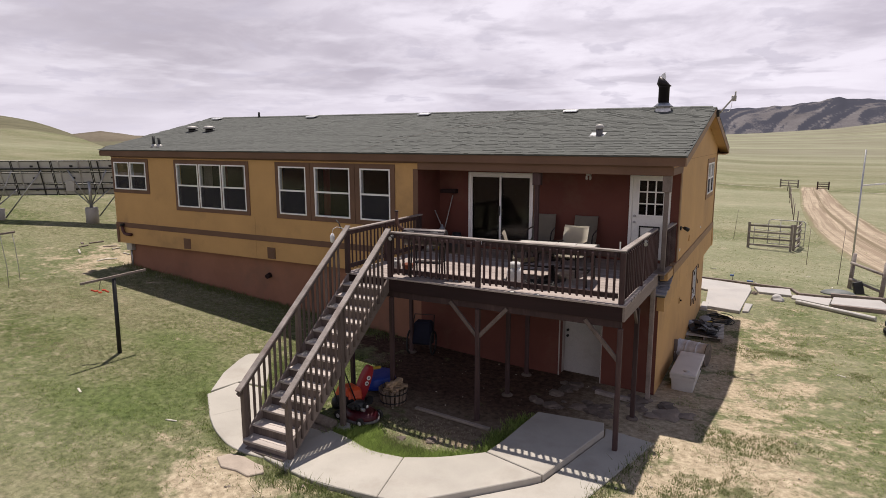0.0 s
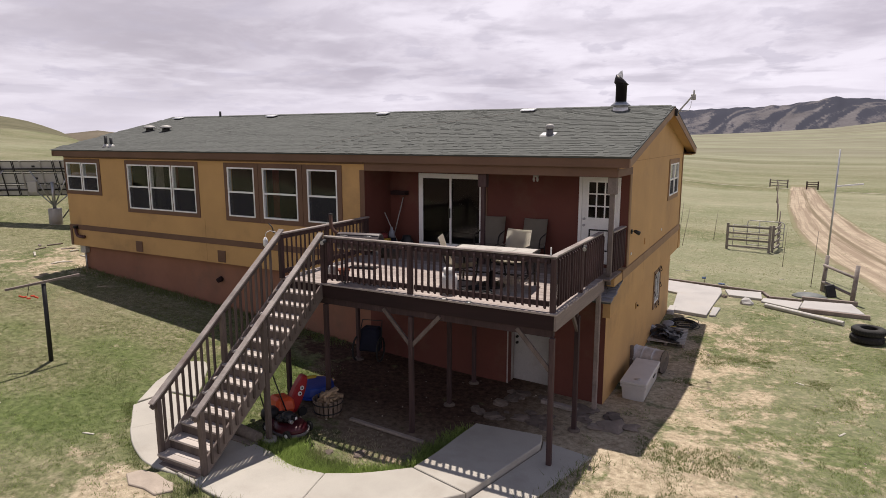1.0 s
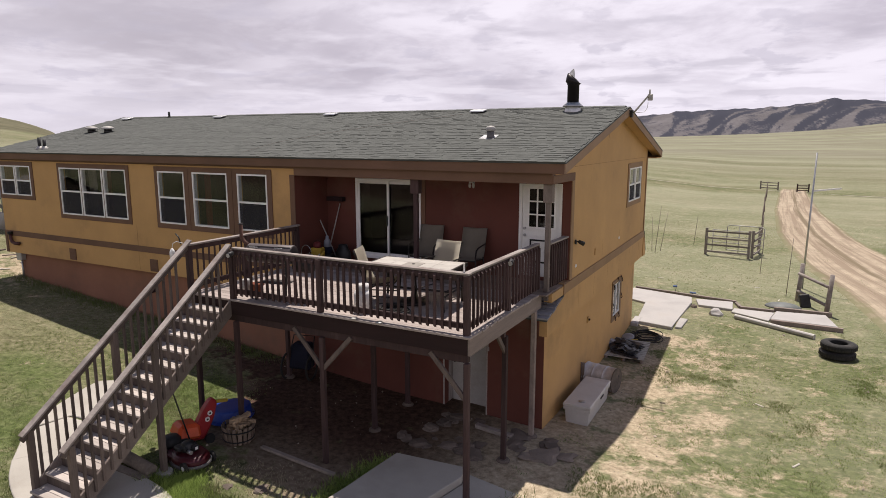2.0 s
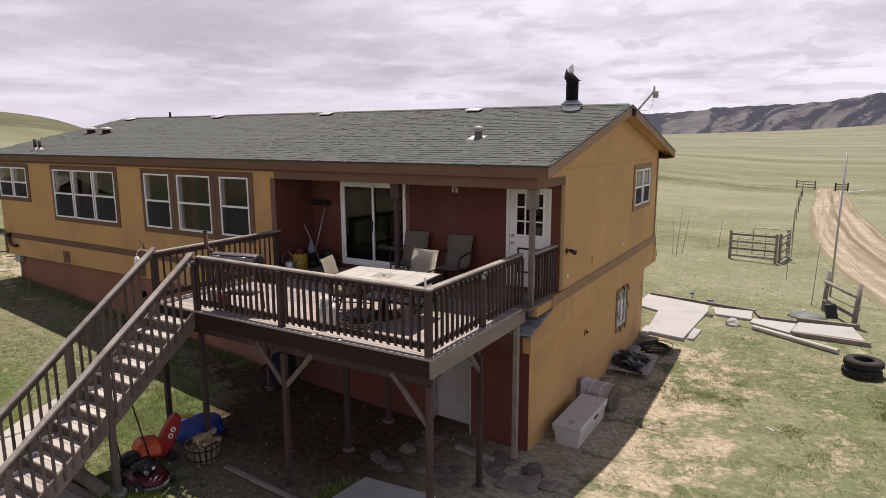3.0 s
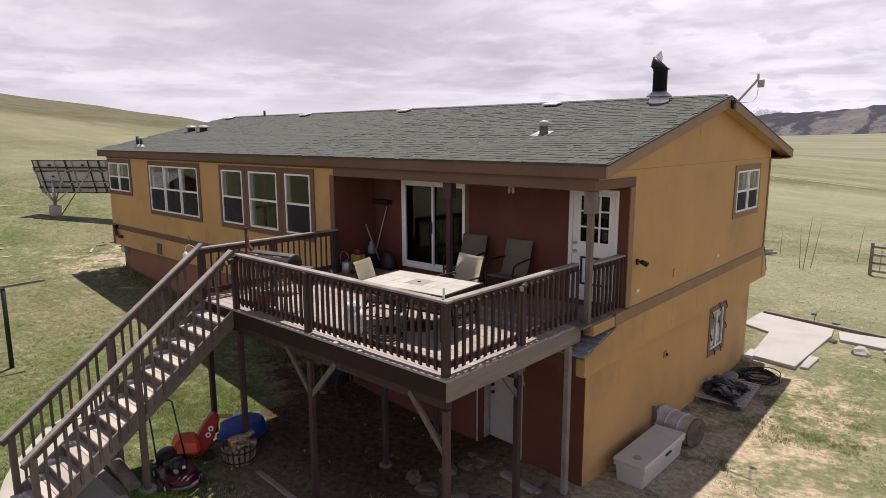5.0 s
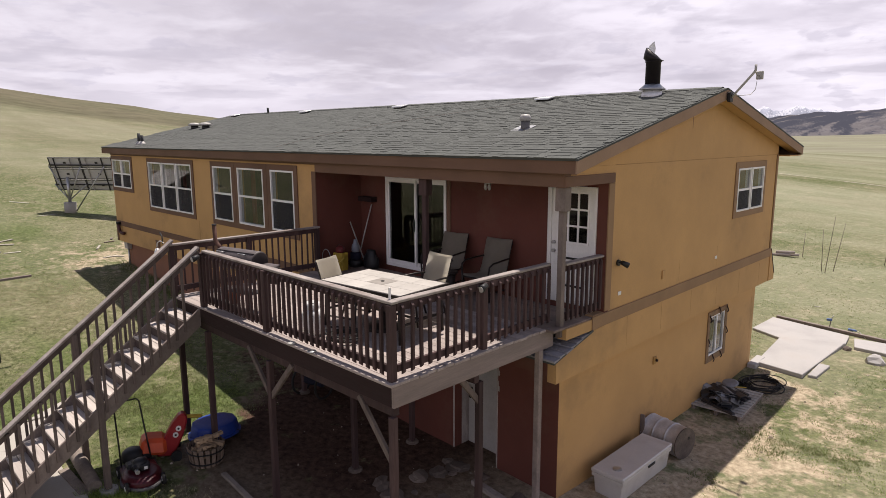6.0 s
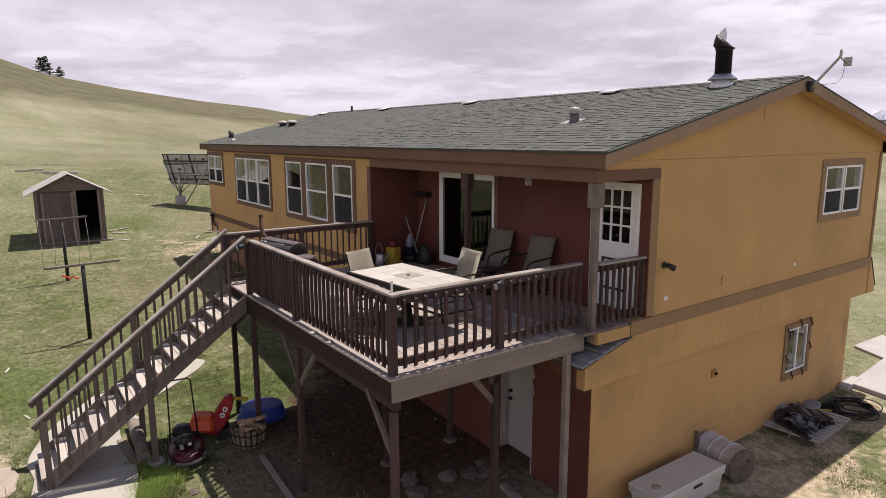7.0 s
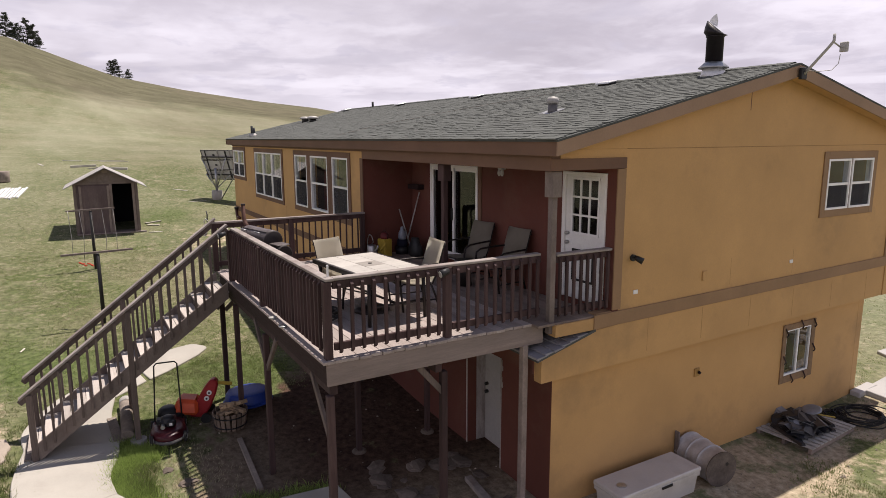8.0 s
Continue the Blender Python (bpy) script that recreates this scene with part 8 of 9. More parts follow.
tube("bail", DARKSTEEL, v, [(-0.10, 0, 0.37), (-0.09, 0, 0.50), (0.0, 0, 0.55), (0.09, 0, 0.50), (0.10, 0, 0.37)], 0.006, 6)
v = thing("paint_roller", pose(-7.62, 13.28, DZ), "yellow-handled roller leaning on the pail", "roller")
cyl("stick", PLASTIC_YELLOW, v, (-0.05, -0.05, 0.02), (0.16, 0.06, 0.32), 0.018, seg=8)
v = thing("spray_jug", pose(-7.82, 13.90, DZ), "pale plastic spray jug by the porch wall", "jug")
lathe("jug", material("milky_blue_plastic", (0.24, 0.26, 0.30), 0.45, var=0.1, scale=4), v, [(0.07, 0.31), (0.085, 0.34), (0.075, 0.46), (0.04, 0.51), (0.035, 0.57), (0.02, 0.58)], 18)
lathe("tank", NAVY, v, [(0.10, 0.151), (0.115, 0.18), (0.11, 0.30), (0.09, 0.309)], 18)
lathe("base", BLACKPLASTIC, v, [(0.14, 0.0), (0.15, 0.14), (0.10, 0.15)], 18)
v = thing("charcoal_bag", pose(-7.45, 14.02, DZ), "dark paper sack slumped in the porch corner", "sack")
bm = bmesh.new()
add_lathe(bm, [(0.17, 0.0), (0.19, 0.06), (0.18, 0.20), (0.12, 0.30), (0.10, 0.38), (0.03, 0.39)], 9, Matrix.Diagonal((1.15, 0.7, 1, 1)))
part("sack", bm, BLACKPLASTIC, v, smooth=True)
for p0, p1, l in (((-7.92, 14.00, DZ), (-7.69, 14.26, DZ + 1.31), "white-handled broom leaning against the porch wall"), ((-7.66, 14.06, DZ), (-8.06, 13.96, DZ + 0.93), "grey-handled brush leaning against the porch wall")):
    v = thing("broom", pose(0, 0, 0), l, "broom", "brooms in the porch")
    cyl("handle", PALEMETAL, v, p0, p1, 0.014, seg=8)
    a = Vector(p0)
    bx("bristles", DARKSTEEL, v, a.x - 0.14, a.x + 0.14, a.y - 0.04, a.y + 0.04, a.z, a.z + 0.09, bevel=0.01)
# shelf in the darkest board colour, standing for the porch corner's shadow
bm = bmesh.new()
add_box(bm, -8.0, -7.55, PY - 0.16, PY - 0.004, 4.14, 4.24)
tagged(part("wall_shelf", bm, RIMWOOD, None, bevel=0.006), "short shelf on the porch wall, coloured for its shadow", "shelf")
bm = bmesh.new()
add_box(bm, -2.42, -2.40, 10.24, 10.26, DZ + 0.93, DZ + 1.06)
tagged(part("thermometer", bm, PLASTIC_WHITE, None), "small white stick fixed to the rail corner", "stick")


# curtains and blinds behind the panes
CLOTH = material("faded_curtain", (0.42, 0.37, 0.34), 0.95, var=0.12, scale=4, fine=60, stretch=(6, 1, 0.5))
REDCLOTH = material("dull_red_curtain", (0.16, 0.03, 0.03), 0.95, var=0.15, scale=4, fine=60, stretch=(6, 1, 0.5))


def curtain(x0, x1, z0, z1, mat, label, y=YF + 0.30):
    bm = bmesh.new()
    n = max(6, int((x1 - x0) / 0.03))
    lo = [bm.verts.new((x0 + (x1 - x0) * k / n, y + 0.03 * math.sin(k * 1.3), z0)) for k in range(n + 1)]
    hi = [bm.verts.new((x0 + (x1 - x0) * k / n, y + 0.02 * math.sin(k * 1.3 + 0.4), z1)) for k in range(n + 1)]
    for k in range(n):
        bm.faces.new((lo[k], lo[k + 1], hi[k + 1], hi[k]))
    bmesh.ops.solidify(bm, geom=list(bm.faces), thickness=0.006)
    tagged(part("curtain", bm, mat, None, smooth=True), label, "curtain", "curtains")


curtain(-16.0, -15.65, 3.35, 4.85, CLOTH, "pale curtain drawn back behind the window")
curtain(-15.2, -14.95, 3.35, 4.85, REDCLOTH, "dull red curtain drawn back behind the window")
curtain(-14.35, -14.0, 3.35, 4.85, CLOTH, "pale curtain drawn back behind the window")
curtain(-11.3, -11.05, 3.35, 4.85, REDCLOTH, "dull red curtain drawn back behind the window")

# ---------------------------------------------------------------- trees on the hill
BARK = material("pine_bark", (0.09, 0.065, 0.05), 0.95, var=0.3, scale=2, fine=20, bump=0.4)
NEEDLES = material("pine_needles", (0.070, 0.078, 0.052), 0.9, var=0.35, scale=0.8, fine=6, bump=0, island=0.35)


def pine(x, y, h, seed, sparse=1.0):
    r = random.Random(seed)
    t = thing("pine_tree", pose(x, y, gz(x, y) - 0.2), "dark wind-shaped pine on the hill's ridge", "tree", "pines on the hill")
    lean = Vector((r.uniform(-0.06, 0.06), r.uniform(-0.06, 0.06), 1))
    bm = bmesh.new()
    add_cyl(bm, (0, 0, 0), lean * h * 0.92, 0.05 * h * 0.4, 0.02, 8)
    crown = bmesh.new()
    for k in range(int(54 * sparse)):
        z = h * r.uniform(0.06, 0.96)
        reach = h * 0.38 * (1.05 - z / h) * r.uniform(0.5, 1.25) + 0.25
        a = r.uniform(0, 6.28)
        tip = lean * z + Vector((math.cos(a) * reach, math.sin(a) * reach, reach * r.uniform(-0.1, 0.35)))
        add_cyl(bm, lean * z, tip, 0.035, 0.012, 5)
        for c in range(34):
            s = r.uniform(0.25, 1.08)
            p = lean * z + (tip - lean * z) * s + Vector((r.gauss(0, 0.10), r.gauss(0, 0.10), r.gauss(0, 0.07))) * h * 0.20
            q = Matrix.Translation(p) @ Euler((r.uniform(0, 6), r.uniform(0, 6), r.uniform(0, 6))).to_matrix().to_4x4()
            w = r.uniform(0.08, 0.20) * h * 0.09
            for e in range(3):
                qq = q @ Matrix.Rotation(e * 1.05, 4, "X")
                vs = [crown.verts.new(qq @ Vector(v)) for v in ((-w, 0, 0), (w, w * 0.3, 0), (0.2 * w, 0, w * 2.0))]
                crown.faces.new(vs)
    part("trunk", bm, BARK, t)
    me = bpy.data.meshes.new("crown")
    crown.to_mesh(me)
    crown.free()
    me.materials.append(NEEDLES)
    o = new("crown", me)
    o.parent = t


EYE8 = Vector((4.2, 7.87, 5.22))
for k, (az, dist, h) in enumerate(((182.3, 262, 6.5), (183.0, 262, 8.5), (183.6, 266, 9), (182.6, 262, 6), (181.35, 258, 8), (181.7, 258, 9), (181.05, 256, 5), (176.5, 262, 5.5), (176.2, 262, 6.5), (175.85, 262, 4.5), (175.2, 262, 4.0), (175.35, 264, 3.4))):
    x, y = EYE8.x + dist * math.cos(radians(az)), EYE8.y + dist * math.sin(radians(az))
    pine(x, y, h, 60 + k)

# ---------------------------------------------------------------- grass
def grass_material():
    m = bpy.data.materials.new("grass_blades")
    m.use_nodes = True
    nt = m.node_tree
    N, L = nt.nodes.new, nt.links.new
    sh = nt.nodes["Principled BSDF"]
    sh.inputs["Roughness"].default_value = 0.9
    sh.inputs["Specular IOR Level"].default_value = 0.15
    at, geo = N("ShaderNodeAttribute"), N("ShaderNodeNewGeometry")
    at.attribute_name = "dry"
    ad = N("ShaderNodeMath")
    ad.operation = "MULTIPLY_ADD"
    ad.use_clamp = True
    L(geo.outputs["Random Per Island"], ad.inputs[0])
    ad.inputs[1].default_value = 0.5
    L(at.outputs["Fac"], ad.inputs[2])
    cr = N("ShaderNodeValToRGB")
    cr.color_ramp.elements[0].position = 0.0
    cr.color_ramp.elements[1].position, cr.color_ramp.elements[1].color = 1.0, (0.460, 0.410, 0.275, 1)
    cr.color_ramp.elements[0].color = (0.34, 0.44, 0.13, 1)
    e = cr.color_ramp.elements.new(0.16)
    e.color = (0.140, 0.195, 0.056, 1)
    e = cr.color_ramp.elements.new(0.5)
    e.color = (0.175, 0.200, 0.080, 1)
    L(ad.outputs[0], cr.inputs[0])
    L(cr.outputs[0], sh.inputs["Base Color"])
    tr, mx = N("ShaderNodeBsdfTranslucent"), N("ShaderNodeMixShader")
    L(cr.outputs[0], tr.inputs[0])
    mx.inputs[0].default_value = 0.6
    L(sh.outputs[0], mx.inputs[1])
    L(tr.outputs[0], mx.inputs[2])
    L(mx.outputs[0], nt.nodes["Material Output"].inputs[0])
    return m


GRASS = grass_material()


def in_outline(px, py, outline):
    n, inside = len(outline), np.zeros(len(px), bool)
    for i in range(n):
        (xa, ya), (xb, yb) = outline[i - 1], outline[i]
        c = ((ya > py) != (yb > py)) & (px < (xb - xa) * (py - ya) / (yb - ya + 1e-9) + xa)
        inside ^= c
    return inside


PAVED = [[(-4.0, 10.86), (-1.70, 10.95), (-2.06, 9.62), (-2.33, 8.49), (-2.7, 7.2), (-3.6, 6.3), (-4.6, 6.5), (-5.1, 6.8), (-8.1, 6.75), (-9.3, 7.3), (-8.85, 8.3), (-7.05, 8.22), (-6.5, 8.16), (-6.0, 7.98), (-5.38, 8.06), (-4.85, 8.34), (-4.22, 8.9), (-4.10, 9.5)],
         [(-9.26, 7.36), (-10.45, 8.3), (-11.2, 9.25), (-11.05, 10.15), (-10.6, 10.2), (-9.75, 9.66), (-9.9, 8.74), (-8.86, 8.26)],
         [(-3.05, 25.75), (3.1, 24.6), (3.3, 23.2), (0.3, 23.7), (-0.9, 21.4), (-2.2, 21.5)], [(-7.8, 6.35), (-7.5, 6.2), (-7.2, 6.4), (-7.3, 6.75), (-7.75, 6.75)]]


def smooth_noise(x, y, s, seed):
    """Cheap value noise on arrays."""
    rng = np.random.RandomState(seed)
    tab = rng.rand(64, 64)
    u, v = x / s + 31.7, y / s + 17.3
    i, j = np.floor(u).astype(int), np.floor(v).astype(int)
    fu, fv = u - i, v - j
    fu, fv = fu * fu * (3 - 2 * fu), fv * fv * (3 - 2 * fv)
    g = lambda a, b: tab[a % 64, b % 64]
    return (g(i, j) * (1 - fu) + g(i + 1, j) * fu) * (1 - fv) + (g(i, j + 1) * (1 - fu) + g(i + 1, j + 1) * fu) * fv


def sow(name, label, x0, x1, y0, y1, count, hgt, blades, dry, seed, keep):
    """Many short blades over a stretch of ground; keep(x, y) gives the share that grows there."""
    rng = np.random.RandomState(seed)
    x, y = rng.uniform(x0, x1, count), rng.uniform(y0, y1, count)
    ok = rng.rand(count) < keep(x, y)
    for o in PAVED:
        ok &= ~in_outline(x, y, o)
    ok &= ~((x > LXL - 0.05) & (x < LXR + 0.05) & (y > LYF - 0.04) & (y < LYB + 0.05))
    x, y = x[ok], y[ok]
    n = len(x)
    z = ground_z(x, y) - 0.01
    d = dry(x, y)
    x, y, z, d = [np.repeat(a, blades) for a in (x, y, z, d)]
    k = n * blades
    spread = hgt * 0.8
    bxs, bys = x + rng.normal(0, spread, k), y + rng.normal(0, spread, k)
    a = rng.rand(k) * 6.283
    h = hgt * rng.uniform(0.5, 1.35, k)
    w = np.minimum(h, 0.06) * rng.uniform(0.05, 0.11, k) + 0.003
    lx, ly = rng.normal(0, 0.45, k) * h, rng.normal(0, 0.45, k) * h
    co = np.empty((k, 3, 3))
    co[:, 0] = np.stack([bxs - np.cos(a) * w, bys - np.sin(a) * w, z], -1)
    co[:, 1] = np.stack([bxs + np.cos(a) * w, bys + np.sin(a) * w, z], -1)
    co[:, 2] = np.stack([bxs + lx, bys + ly, z + h], -1)
    me = bpy.data.meshes.new(name)
    me.vertices.add(k * 3)
    me.vertices.foreach_set("co", co.ravel().astype(np.float32))
    me.loops.add(k * 3)
    me.loops.foreach_set("vertex_index", np.arange(k * 3, dtype=np.int32))
    me.polygons.add(k)
    me.polygons.foreach_set("loop_start", np.arange(0, k * 3, 3, dtype=np.int32))
    me.update(calc_edges=True)
    at = me.attributes.new("dry", "FLOAT", "POINT")
    at.data.foreach_set("value", np.repeat(np.clip(d, -0.5, 1), 3).astype(np.float32))
    me.materials.append(GRASS)
    tagged(new(name, me), label, "grass", kind="stuff")


def dryness(x, y):
    g = smooth_noise(x, y, 2.2, 1) * 0.55 + smooth_noise(x, y, 0.7, 2) * 0.3 + smooth_noise(x, y, 0.25, 21) * 0.2 + smooth_noise(x, y, 6.0, 3) * 0.40
    return np.clip((g - 0.72) * 2.2 - 0.7 * lush(x, y), -0.02, 0.80)


def lawn_keep(x, y):
    g = smooth_noise(x, y, 0.9, 7) * 0.45 + smooth_noise(x, y, 0.30, 8) * 0.55
    s = soil_mask(x, y) * 0.8
    under = (x > -7.75 - 0.8 * (y > 11.8) + 0.25 * np.sin(y * 4)) & (x < -1.9) & (y > 9.3 + 0.9 * (x < -7.2)) & (y < 13.4)
    bare = (x > -11.5) & (x < -7.5) & (y > 11.9 + 0.3 * np.sin(x * 3)) & (y < 13.0)
    return np.where(under | bare, 0.0, np.clip((g - 0.26 - 0.42 * s) * 3.4, 0.0, 1))


sow("lawn", "short patchy grass, green and straw-coloured", -21, 7, 4.5, 24, 170000, 0.032, 5, dryness, 2, lawn_keep)
sow("pasture", "dry pasture grass round the house", -42, 14, -2, 48, 90000, 0.045, 4, lambda x, y: dryness(x, y) + 0.22, 3,
    lambda x, y: np.where((x > -21) & (x < 7) & (y > 4.5) & (y < 24), 0.0, lawn_keep(x, y)))


def bed(x, y):
    ring = np.hypot((x + 5.25) / 1.65, (y - 9.45) / 1.36) + 0.07 * np.sin(x * 4.3) + 0.05 * np.sin(x * 9.1)
    return np.clip(3.0 * sstep(0.78, 0.92, ring - 0.10 * sstep(-5.6, -4.6, x)) * (1 - sstep(1.14, 1.24, ring)) * (y < 9.1) * (np.hypot(x + 6.95, y - 8.95) > 0.50) * (0.35 + smooth_noise(x, y, 0.3, 12)), 0, 1)


def bed_dry(x, y):
    ring = np.hypot((x + 5.25) / 1.65, (y - 9.45) / 1.36)
    return np.clip(-0.48 + 0.25 * smooth_noise(x, y, 0.4, 4) + 1.0 * (1 - sstep(0.82, 0.98, ring)) * smooth_noise(x, y, 0.35, 14), -0.5, 1)


sow("grass_bed", "long lush green grass along the path's edge", -7.1, -3.7, 7.8, 9.8, 14000, 0.12, 9, bed_dry, 5, bed)
RIM = [(-2.05, 9.7), (-2.33, 8.49), (-2.70, 7.2), (-3.6, 6.3), (-4.55, 6.5), (-5.1, 6.80), (-6.3, 6.68), (-6.9, 6.73), (-7.5, 6.80), (-8.1, 6.71), (-8.78, 6.98), (-9.28, 7.32), (-10.05, 7.95), (-10.62, 8.9), (-10.82, 9.6), (-10.88, 10.2)]


INNER_RIM = [(-7.05, 8.26), (-6.55, 8.22), (-6.02, 8.06), (-5.40, 8.13), (-4.90, 8.42), (-4.32, 8.96), (-4.22, 9.5), (-4.17, 10.2), (-4.10, 10.75)]


def along(x, y, line, width):
    """1 on a line across the plan, falling to 0 at that distance from it."""
    d = np.full(len(x), 9.0)
    for (xa, ya), (xb, yb) in zip(line, line[1:]):
        t = np.clip(((x - xa) * (xb - xa) + (y - ya) * (yb - ya)) / ((xb - xa) ** 2 + (yb - ya) ** 2), 0, 1)
        d = np.minimum(d, np.hypot(x - xa - t * (xb - xa), y - ya - t * (yb - ya)))
    return np.clip(1.1 - d / width, 0, 1)


def path_rim(x, y):
    return along(x, y, RIM, 0.16) * np.clip(smooth_noise(x, y, 0.5, 44) * 2.2 - 0.35, 0.1, 1)


sow("bed_edge_grass", "tall green grass leaning over the path's inner edge", -7.3, -3.8, 7.9, 10.9, 16000, 0.11, 7, lambda x, y: -0.42 + 0.3 * smooth_noise(x, y, 0.4, 61), 16,
    lambda x, y: along(x, y, INNER_RIM, 0.26) * np.clip(smooth_noise(x, y, 0.35, 62) * 1.8 - 0.1, 0, 1) * (1 - 0.6 * sstep(9.2, 10.4, y)) * (np.hypot(x + 6.95, y - 8.95) > 0.50))
sow("path_edge_grass", "short green grass creeping over the path's edge", -11.6, -1.8, 6.0, 10.4, 50000, 0.04, 6, lambda x, y: 0.05 + 0.35 * smooth_noise(x, y, 0.6, 46), 12, path_rim)
sow("grass_edge", "long green grass against the path and wall", -20, -1, 5.5, 13.5, 30000, 0.13, 5, lambda x, y: 0.05 + 0.3 * smooth_noise(x, y, 0.6, 6), 6,
    lambda x, y: np.clip(np.exp(-((y - 6.45 - 0.12 * np.sin(x * 3)) / 0.16) ** 2) * (x > -7.0) * (x < -4.6) + np.exp(-((y - 13.2) / 0.22) ** 2) * (x < -9) * 0.9
                         + np.exp(-((x + 1.75 + 0.25 * (10.8 - y)) / 0.16) ** 2) * (y > 8.3) * (y < 11.0) + np.exp(-(((x + 7.0) / 0.35) ** 2 + ((y - 6.75) / 0.22) ** 2)), 0, 1))


def stair_turf(x, y):
    g = smooth_noise(x, y, 0.35, 71) * 0.6 + smooth_noise(x, y, 1.1, 72) * 0.4
    spot = np.clip(1.5 - np.hypot((x + 9.1) / 1.7, (y - 10.2) / 1.5) * 1.1, 0, 1)
    off_path = (x - (-9.5 - 0.95 * (y - 9.0)) > 0.05) & (y > 8.75)
    return np.clip((g - 0.36) * 3.4, 0, 1) * spot * off_path * (x < -7.75) * (np.hypot(x + 7.5, y - 10.42) > 0.55)


def tufts(x, y):
    g = smooth_noise(x, y, 0.55, 31) * 0.6 + smooth_noise(x, y, 1.7, 32) * 0.4
    out = sstep(-2.2, -1.4, x) * (1 - sstep(5.0, 6.5, x)) * (1 - sstep(18, 20, y))
    shade = 0.10 * np.exp(-(((x + 1.1) / 1.0) ** 2 + ((y - 11.6) / 1.5) ** 2))
    return np.clip((g - 0.56 + shade) * 6, 0, 1) * out


sow("dead_grass", "flattened dead straw behind the grass bed", -6.9, -3.9, 8.2, 9.9, 2400, 0.045, 4, lambda x, y: 0.75 + 0.2 * smooth_noise(x, y, 0.3, 51), 15,
    lambda x, y: np.clip(1.3 - np.hypot((x + 5.3) / 1.25, (y - 9.0) / 0.62), 0, 1) * smooth_noise(x, y, 0.35, 52) * 1.3)
sow("stair_grass", "thick green grass growing under the stairs", -11.5, -7.7, 8.6, 12.0, 11000, 0.036, 6, lambda x, y: -0.05 + 0.55 * smooth_noise(x, y, 0.4, 73), 18, stair_turf)
sow("grass_tufts", "clumps of green grass on bare soil", -2.4, 6.5, 5.0, 20.0, 52000, 0.042, 8, lambda x, y: 0.08 + 0.35 * smooth_noise(x, y, 0.5, 34), 9, tufts)


def pebbles():
    """Small stones and clods strewn over the bare soil."""
    rng = np.random.RandomState(19)
    n = 5200
    x, y = rng.uniform(-8.5, 5.5, n), rng.uniform(4.5, 24, n)
    ok = rng.rand(n) < np.where((x < -2.0) & (y > 8.8), 0.12, soil_mask(x, y) * 0.8 + 0.04)
    for o in PAVED:
        ok &= ~in_outline(x, y, o)
    ok &= ~((x < LXR + 0.05) & (y > LYF))
    x, y = x[ok], y[ok]
    n = len(x)
    s = np.exp(rng.normal(-4.3, 0.45, n))
    z = ground_z(x, y)
    base = np.array([(1, 0, 0), (0, 1, 0), (-1, 0, 0), (0, -1, 0), (0, 0, 0.8), (0, 0, -0.6)], float)
    tri = np.array([(0, 1, 4), (1, 2, 4), (2, 3, 4), (3, 0, 4), (1, 0, 5), (2, 1, 5), (3, 2, 5), (0, 3, 5)])
    jit = rng.uniform(0.6, 1.4, (n, 6, 3))
    a = rng.rand(n) * 6.28
    p = base[None] * jit * s[:, None, None]
    q = p.copy()
    q[..., 0] = p[..., 0] * np.cos(a)[:, None] - p[..., 1] * np.sin(a)[:, None] + x[:, None]
    q[..., 1] = p[..., 0] * np.sin(a)[:, None] + p[..., 1] * np.cos(a)[:, None] + y[:, None]
    q[..., 2] = p[..., 2] + z[:, None] + 0.3 * s[:, None]
    f = (tri[None] + 6 * np.arange(n)[:, None, None]).reshape(-1, 3)
    me = bpy.data.meshes.new("pebbles")
    me.from_pydata(q.reshape(-1, 3).tolist(), [], f.tolist())
    me.materials.append(material("pebble_stone", (0.35, 0.295, 0.235), 0.9, var=0.2, scale=8, fine=60, island=0.5))
    tagged(new("pebbles", me), "small stones and clods strewn on bare soil", "pebbles", kind="stuff")


pebbles()

# ------------------------------------------------ shingles, laid course by course
def tab_mesh(name, w, butt):
    bm = bmesh.new()
    for v in add_box(bm, -w / 2, w / 2, -0.02, 0.165, 0.0, 0.006):
        if v.co.y < 0 and v.co.z > 0.003:
            v.co.z = butt
    me = finish(bm, name)
    me.materials.append(SHINGLE)
    return me


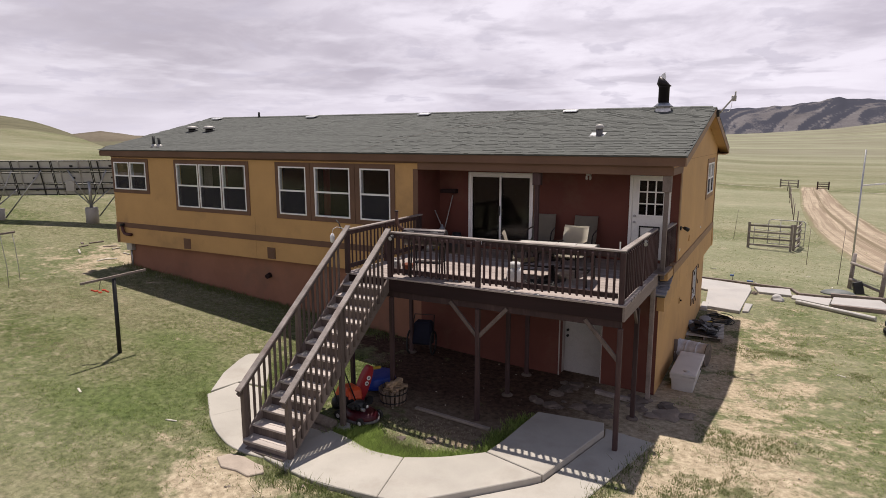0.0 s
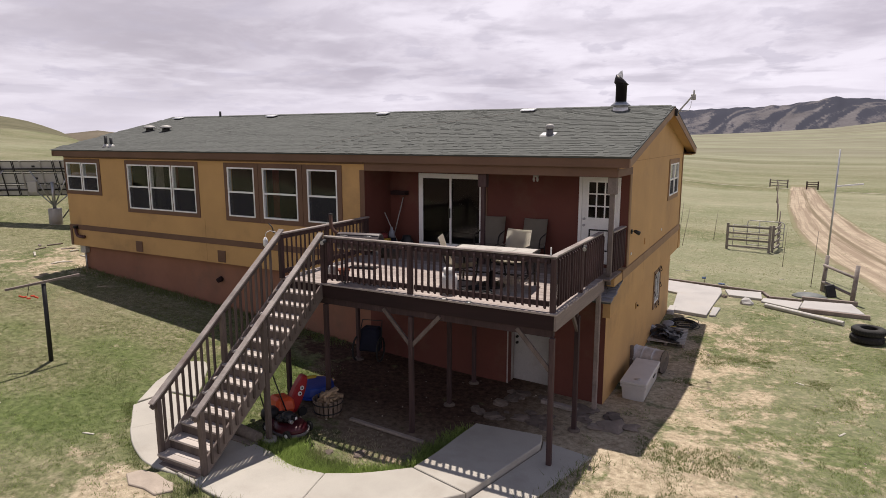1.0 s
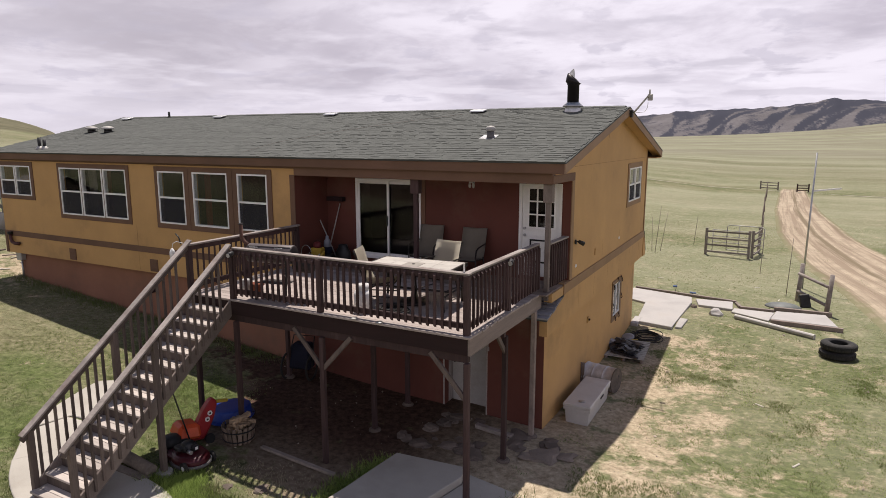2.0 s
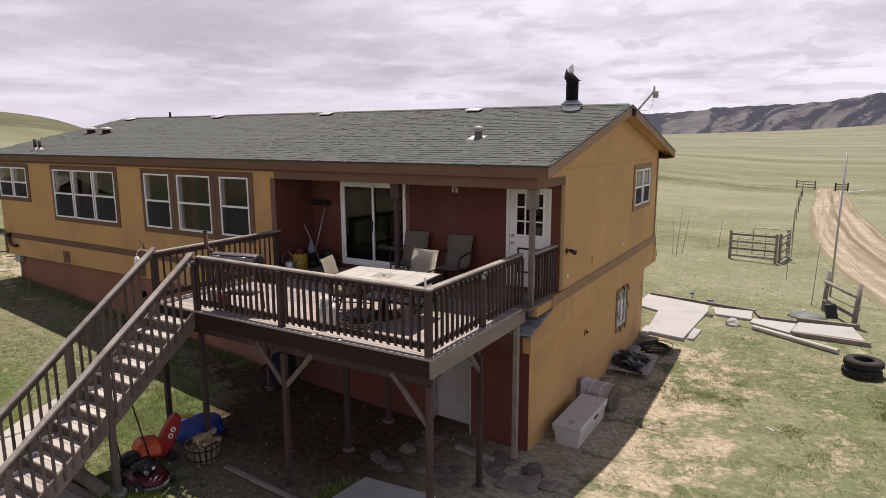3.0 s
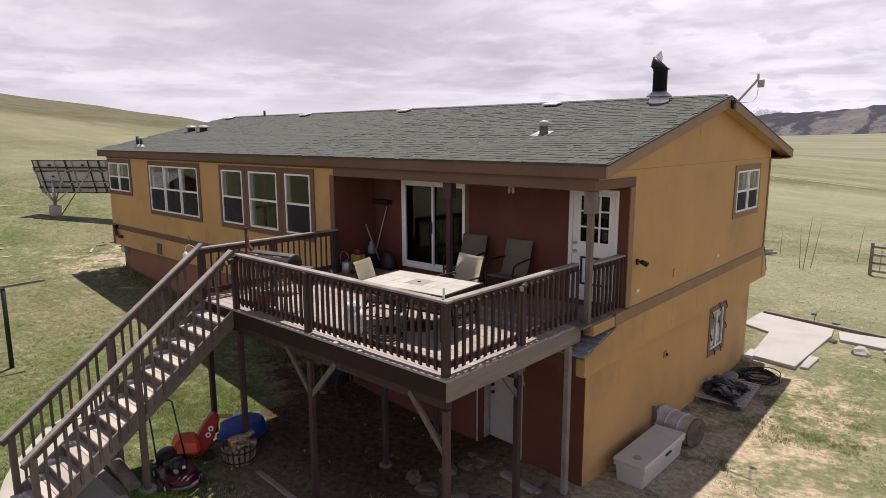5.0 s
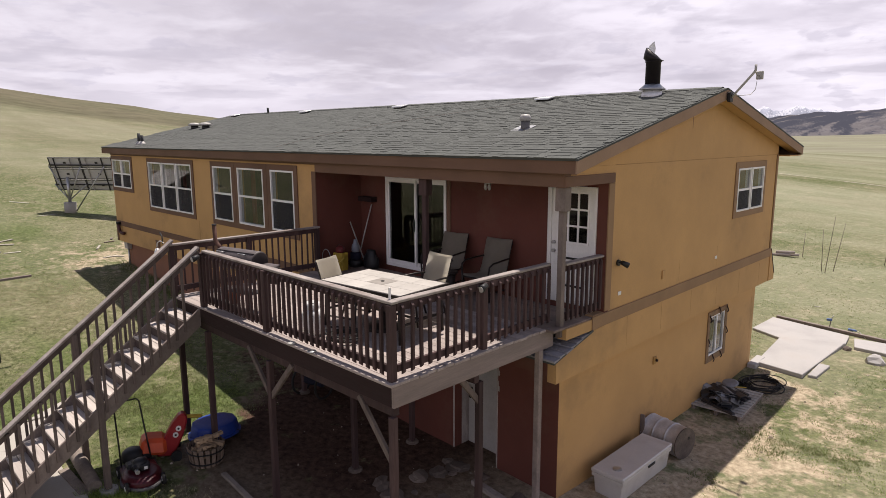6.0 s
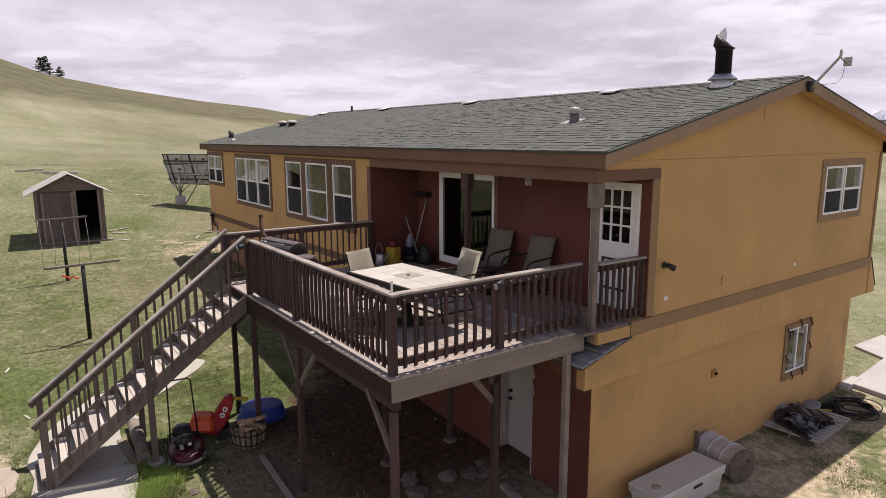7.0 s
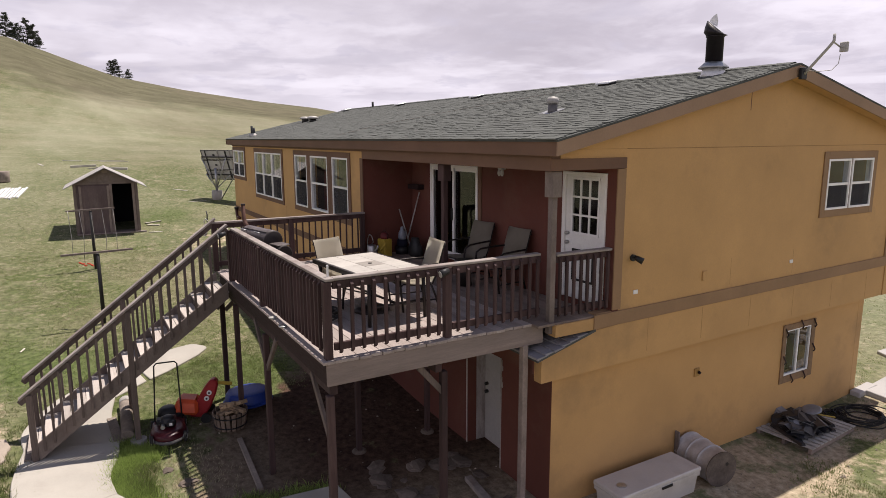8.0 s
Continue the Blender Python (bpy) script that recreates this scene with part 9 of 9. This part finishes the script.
def lay_shingles():
    rng = random.Random(7)
    length = math.hypot(RY - EY0, RZ - EZ)
    n = int(length / 0.145)
    widths = (0.11, 0.16, 0.22, 0.09, 0.13)
    butts = (0.016, 0.017, 0.014, 0.010, 0.009)   # laminated tabs and the gaps between them
    tabs = [tab_mesh("shingle", w, t) for w, t in zip(widths, butts)]
    worn = [tab_mesh("shingle", w, 0.003 + 0.45 * t) for w, t in zip(widths, butts)]   # flattened by age towards the west end
    tilt = Matrix.Rotation(ang, 4, "X")
    rest_v, rest_f = [], []
    for i in range(n):
        s = i * 0.145
        y, z = EY0 + s * math.cos(ang), EZ + s * math.sin(ang)
        x = RX1 + 0.005 - rng.random() * 0.1
        while x > RX0:
            k = rng.randrange(5)
            w = widths[k]
            lift = 0.001 + rng.random() * 0.0015
            m = Matrix.Translation((x - w / 2, y, z)) @ tilt @ Matrix.Translation((0, rng.uniform(-0.010, 0.010), lift)) @ Matrix.Rotation(rng.uniform(-0.008, 0.008), 4, "Z")
            if x > -3.35:
                piece("shingle", tabs[k], roof, m)
            else:
                o = len(rest_v)
                src = worn[k] if rng.random() < (-4.0 - x) / 7.0 else tabs[k]
                rest_v += [tuple(m @ v.co) for v in src.vertices]
                rest_f += [tuple(o + q for q in p.vertices) for p in src.polygons]
            x -= w + 0.0015
    me = bpy.data.meshes.new("shingles")
    me.from_pydata(rest_v, [], rest_f)
    me.materials.append(SHINGLE)
    ob = new("shingles", me)
    ob.parent = roof
    ob["kind"] = "stuff"
    # ridge caps
    cap = bmesh.new()
    add_prism(cap, [(-0.14, -0.036), (0, 0.0), (0.14, -0.036), (0.14, -0.028), (0, 0.010), (-0.14, -0.028)], 0, 0.30, Matrix(((0, 0, 1, 0), (1, 0, 0, 0), (0, 1, 0, 0), (0, 0, 0, 1))))
    cap = finish(cap, "ridge_shingle")
    cap.materials.append(SHINGLE)
    x = RX0
    while x < RX1 - 0.28:
        piece("ridge_shingle", cap, roof, Matrix.Translation((x, RY, RZ + 0.022)) @ Matrix.Rotation(0.02, 4, "Y"))
        x += 0.25
    # the narrow roof below the porch, its shingles paled as if open sky lit them
    old = []
    for k in range(5):   # curled and gapped
        me = tab_mesh("shingle", widths[k] + 0.08, 0.030 + 0.004 * (k % 3))
        me.materials.clear()
        me.materials.append(SKYSHINGLE)
        old.append(me)
    a2 = math.atan(0.27 / 1.02)
    for i in range(6):
        x = XR + 0.02 + rng.uniform(0.0, 0.035)
        while x > -4.4:
            k = rng.randrange(5)
            m = Matrix.Translation((x - widths[k] / 2 - 0.04, 12.98 + 0.145 * i * math.cos(a2), 2.32 + 0.145 * i * math.sin(a2))) @ Matrix.Rotation(a2, 4, "X") @ Matrix.Translation((0, 0, 0.002))
            piece("shingle", old[k], skirt_roof, m)
            x -= widths[k] + 0.092


lay_shingles()
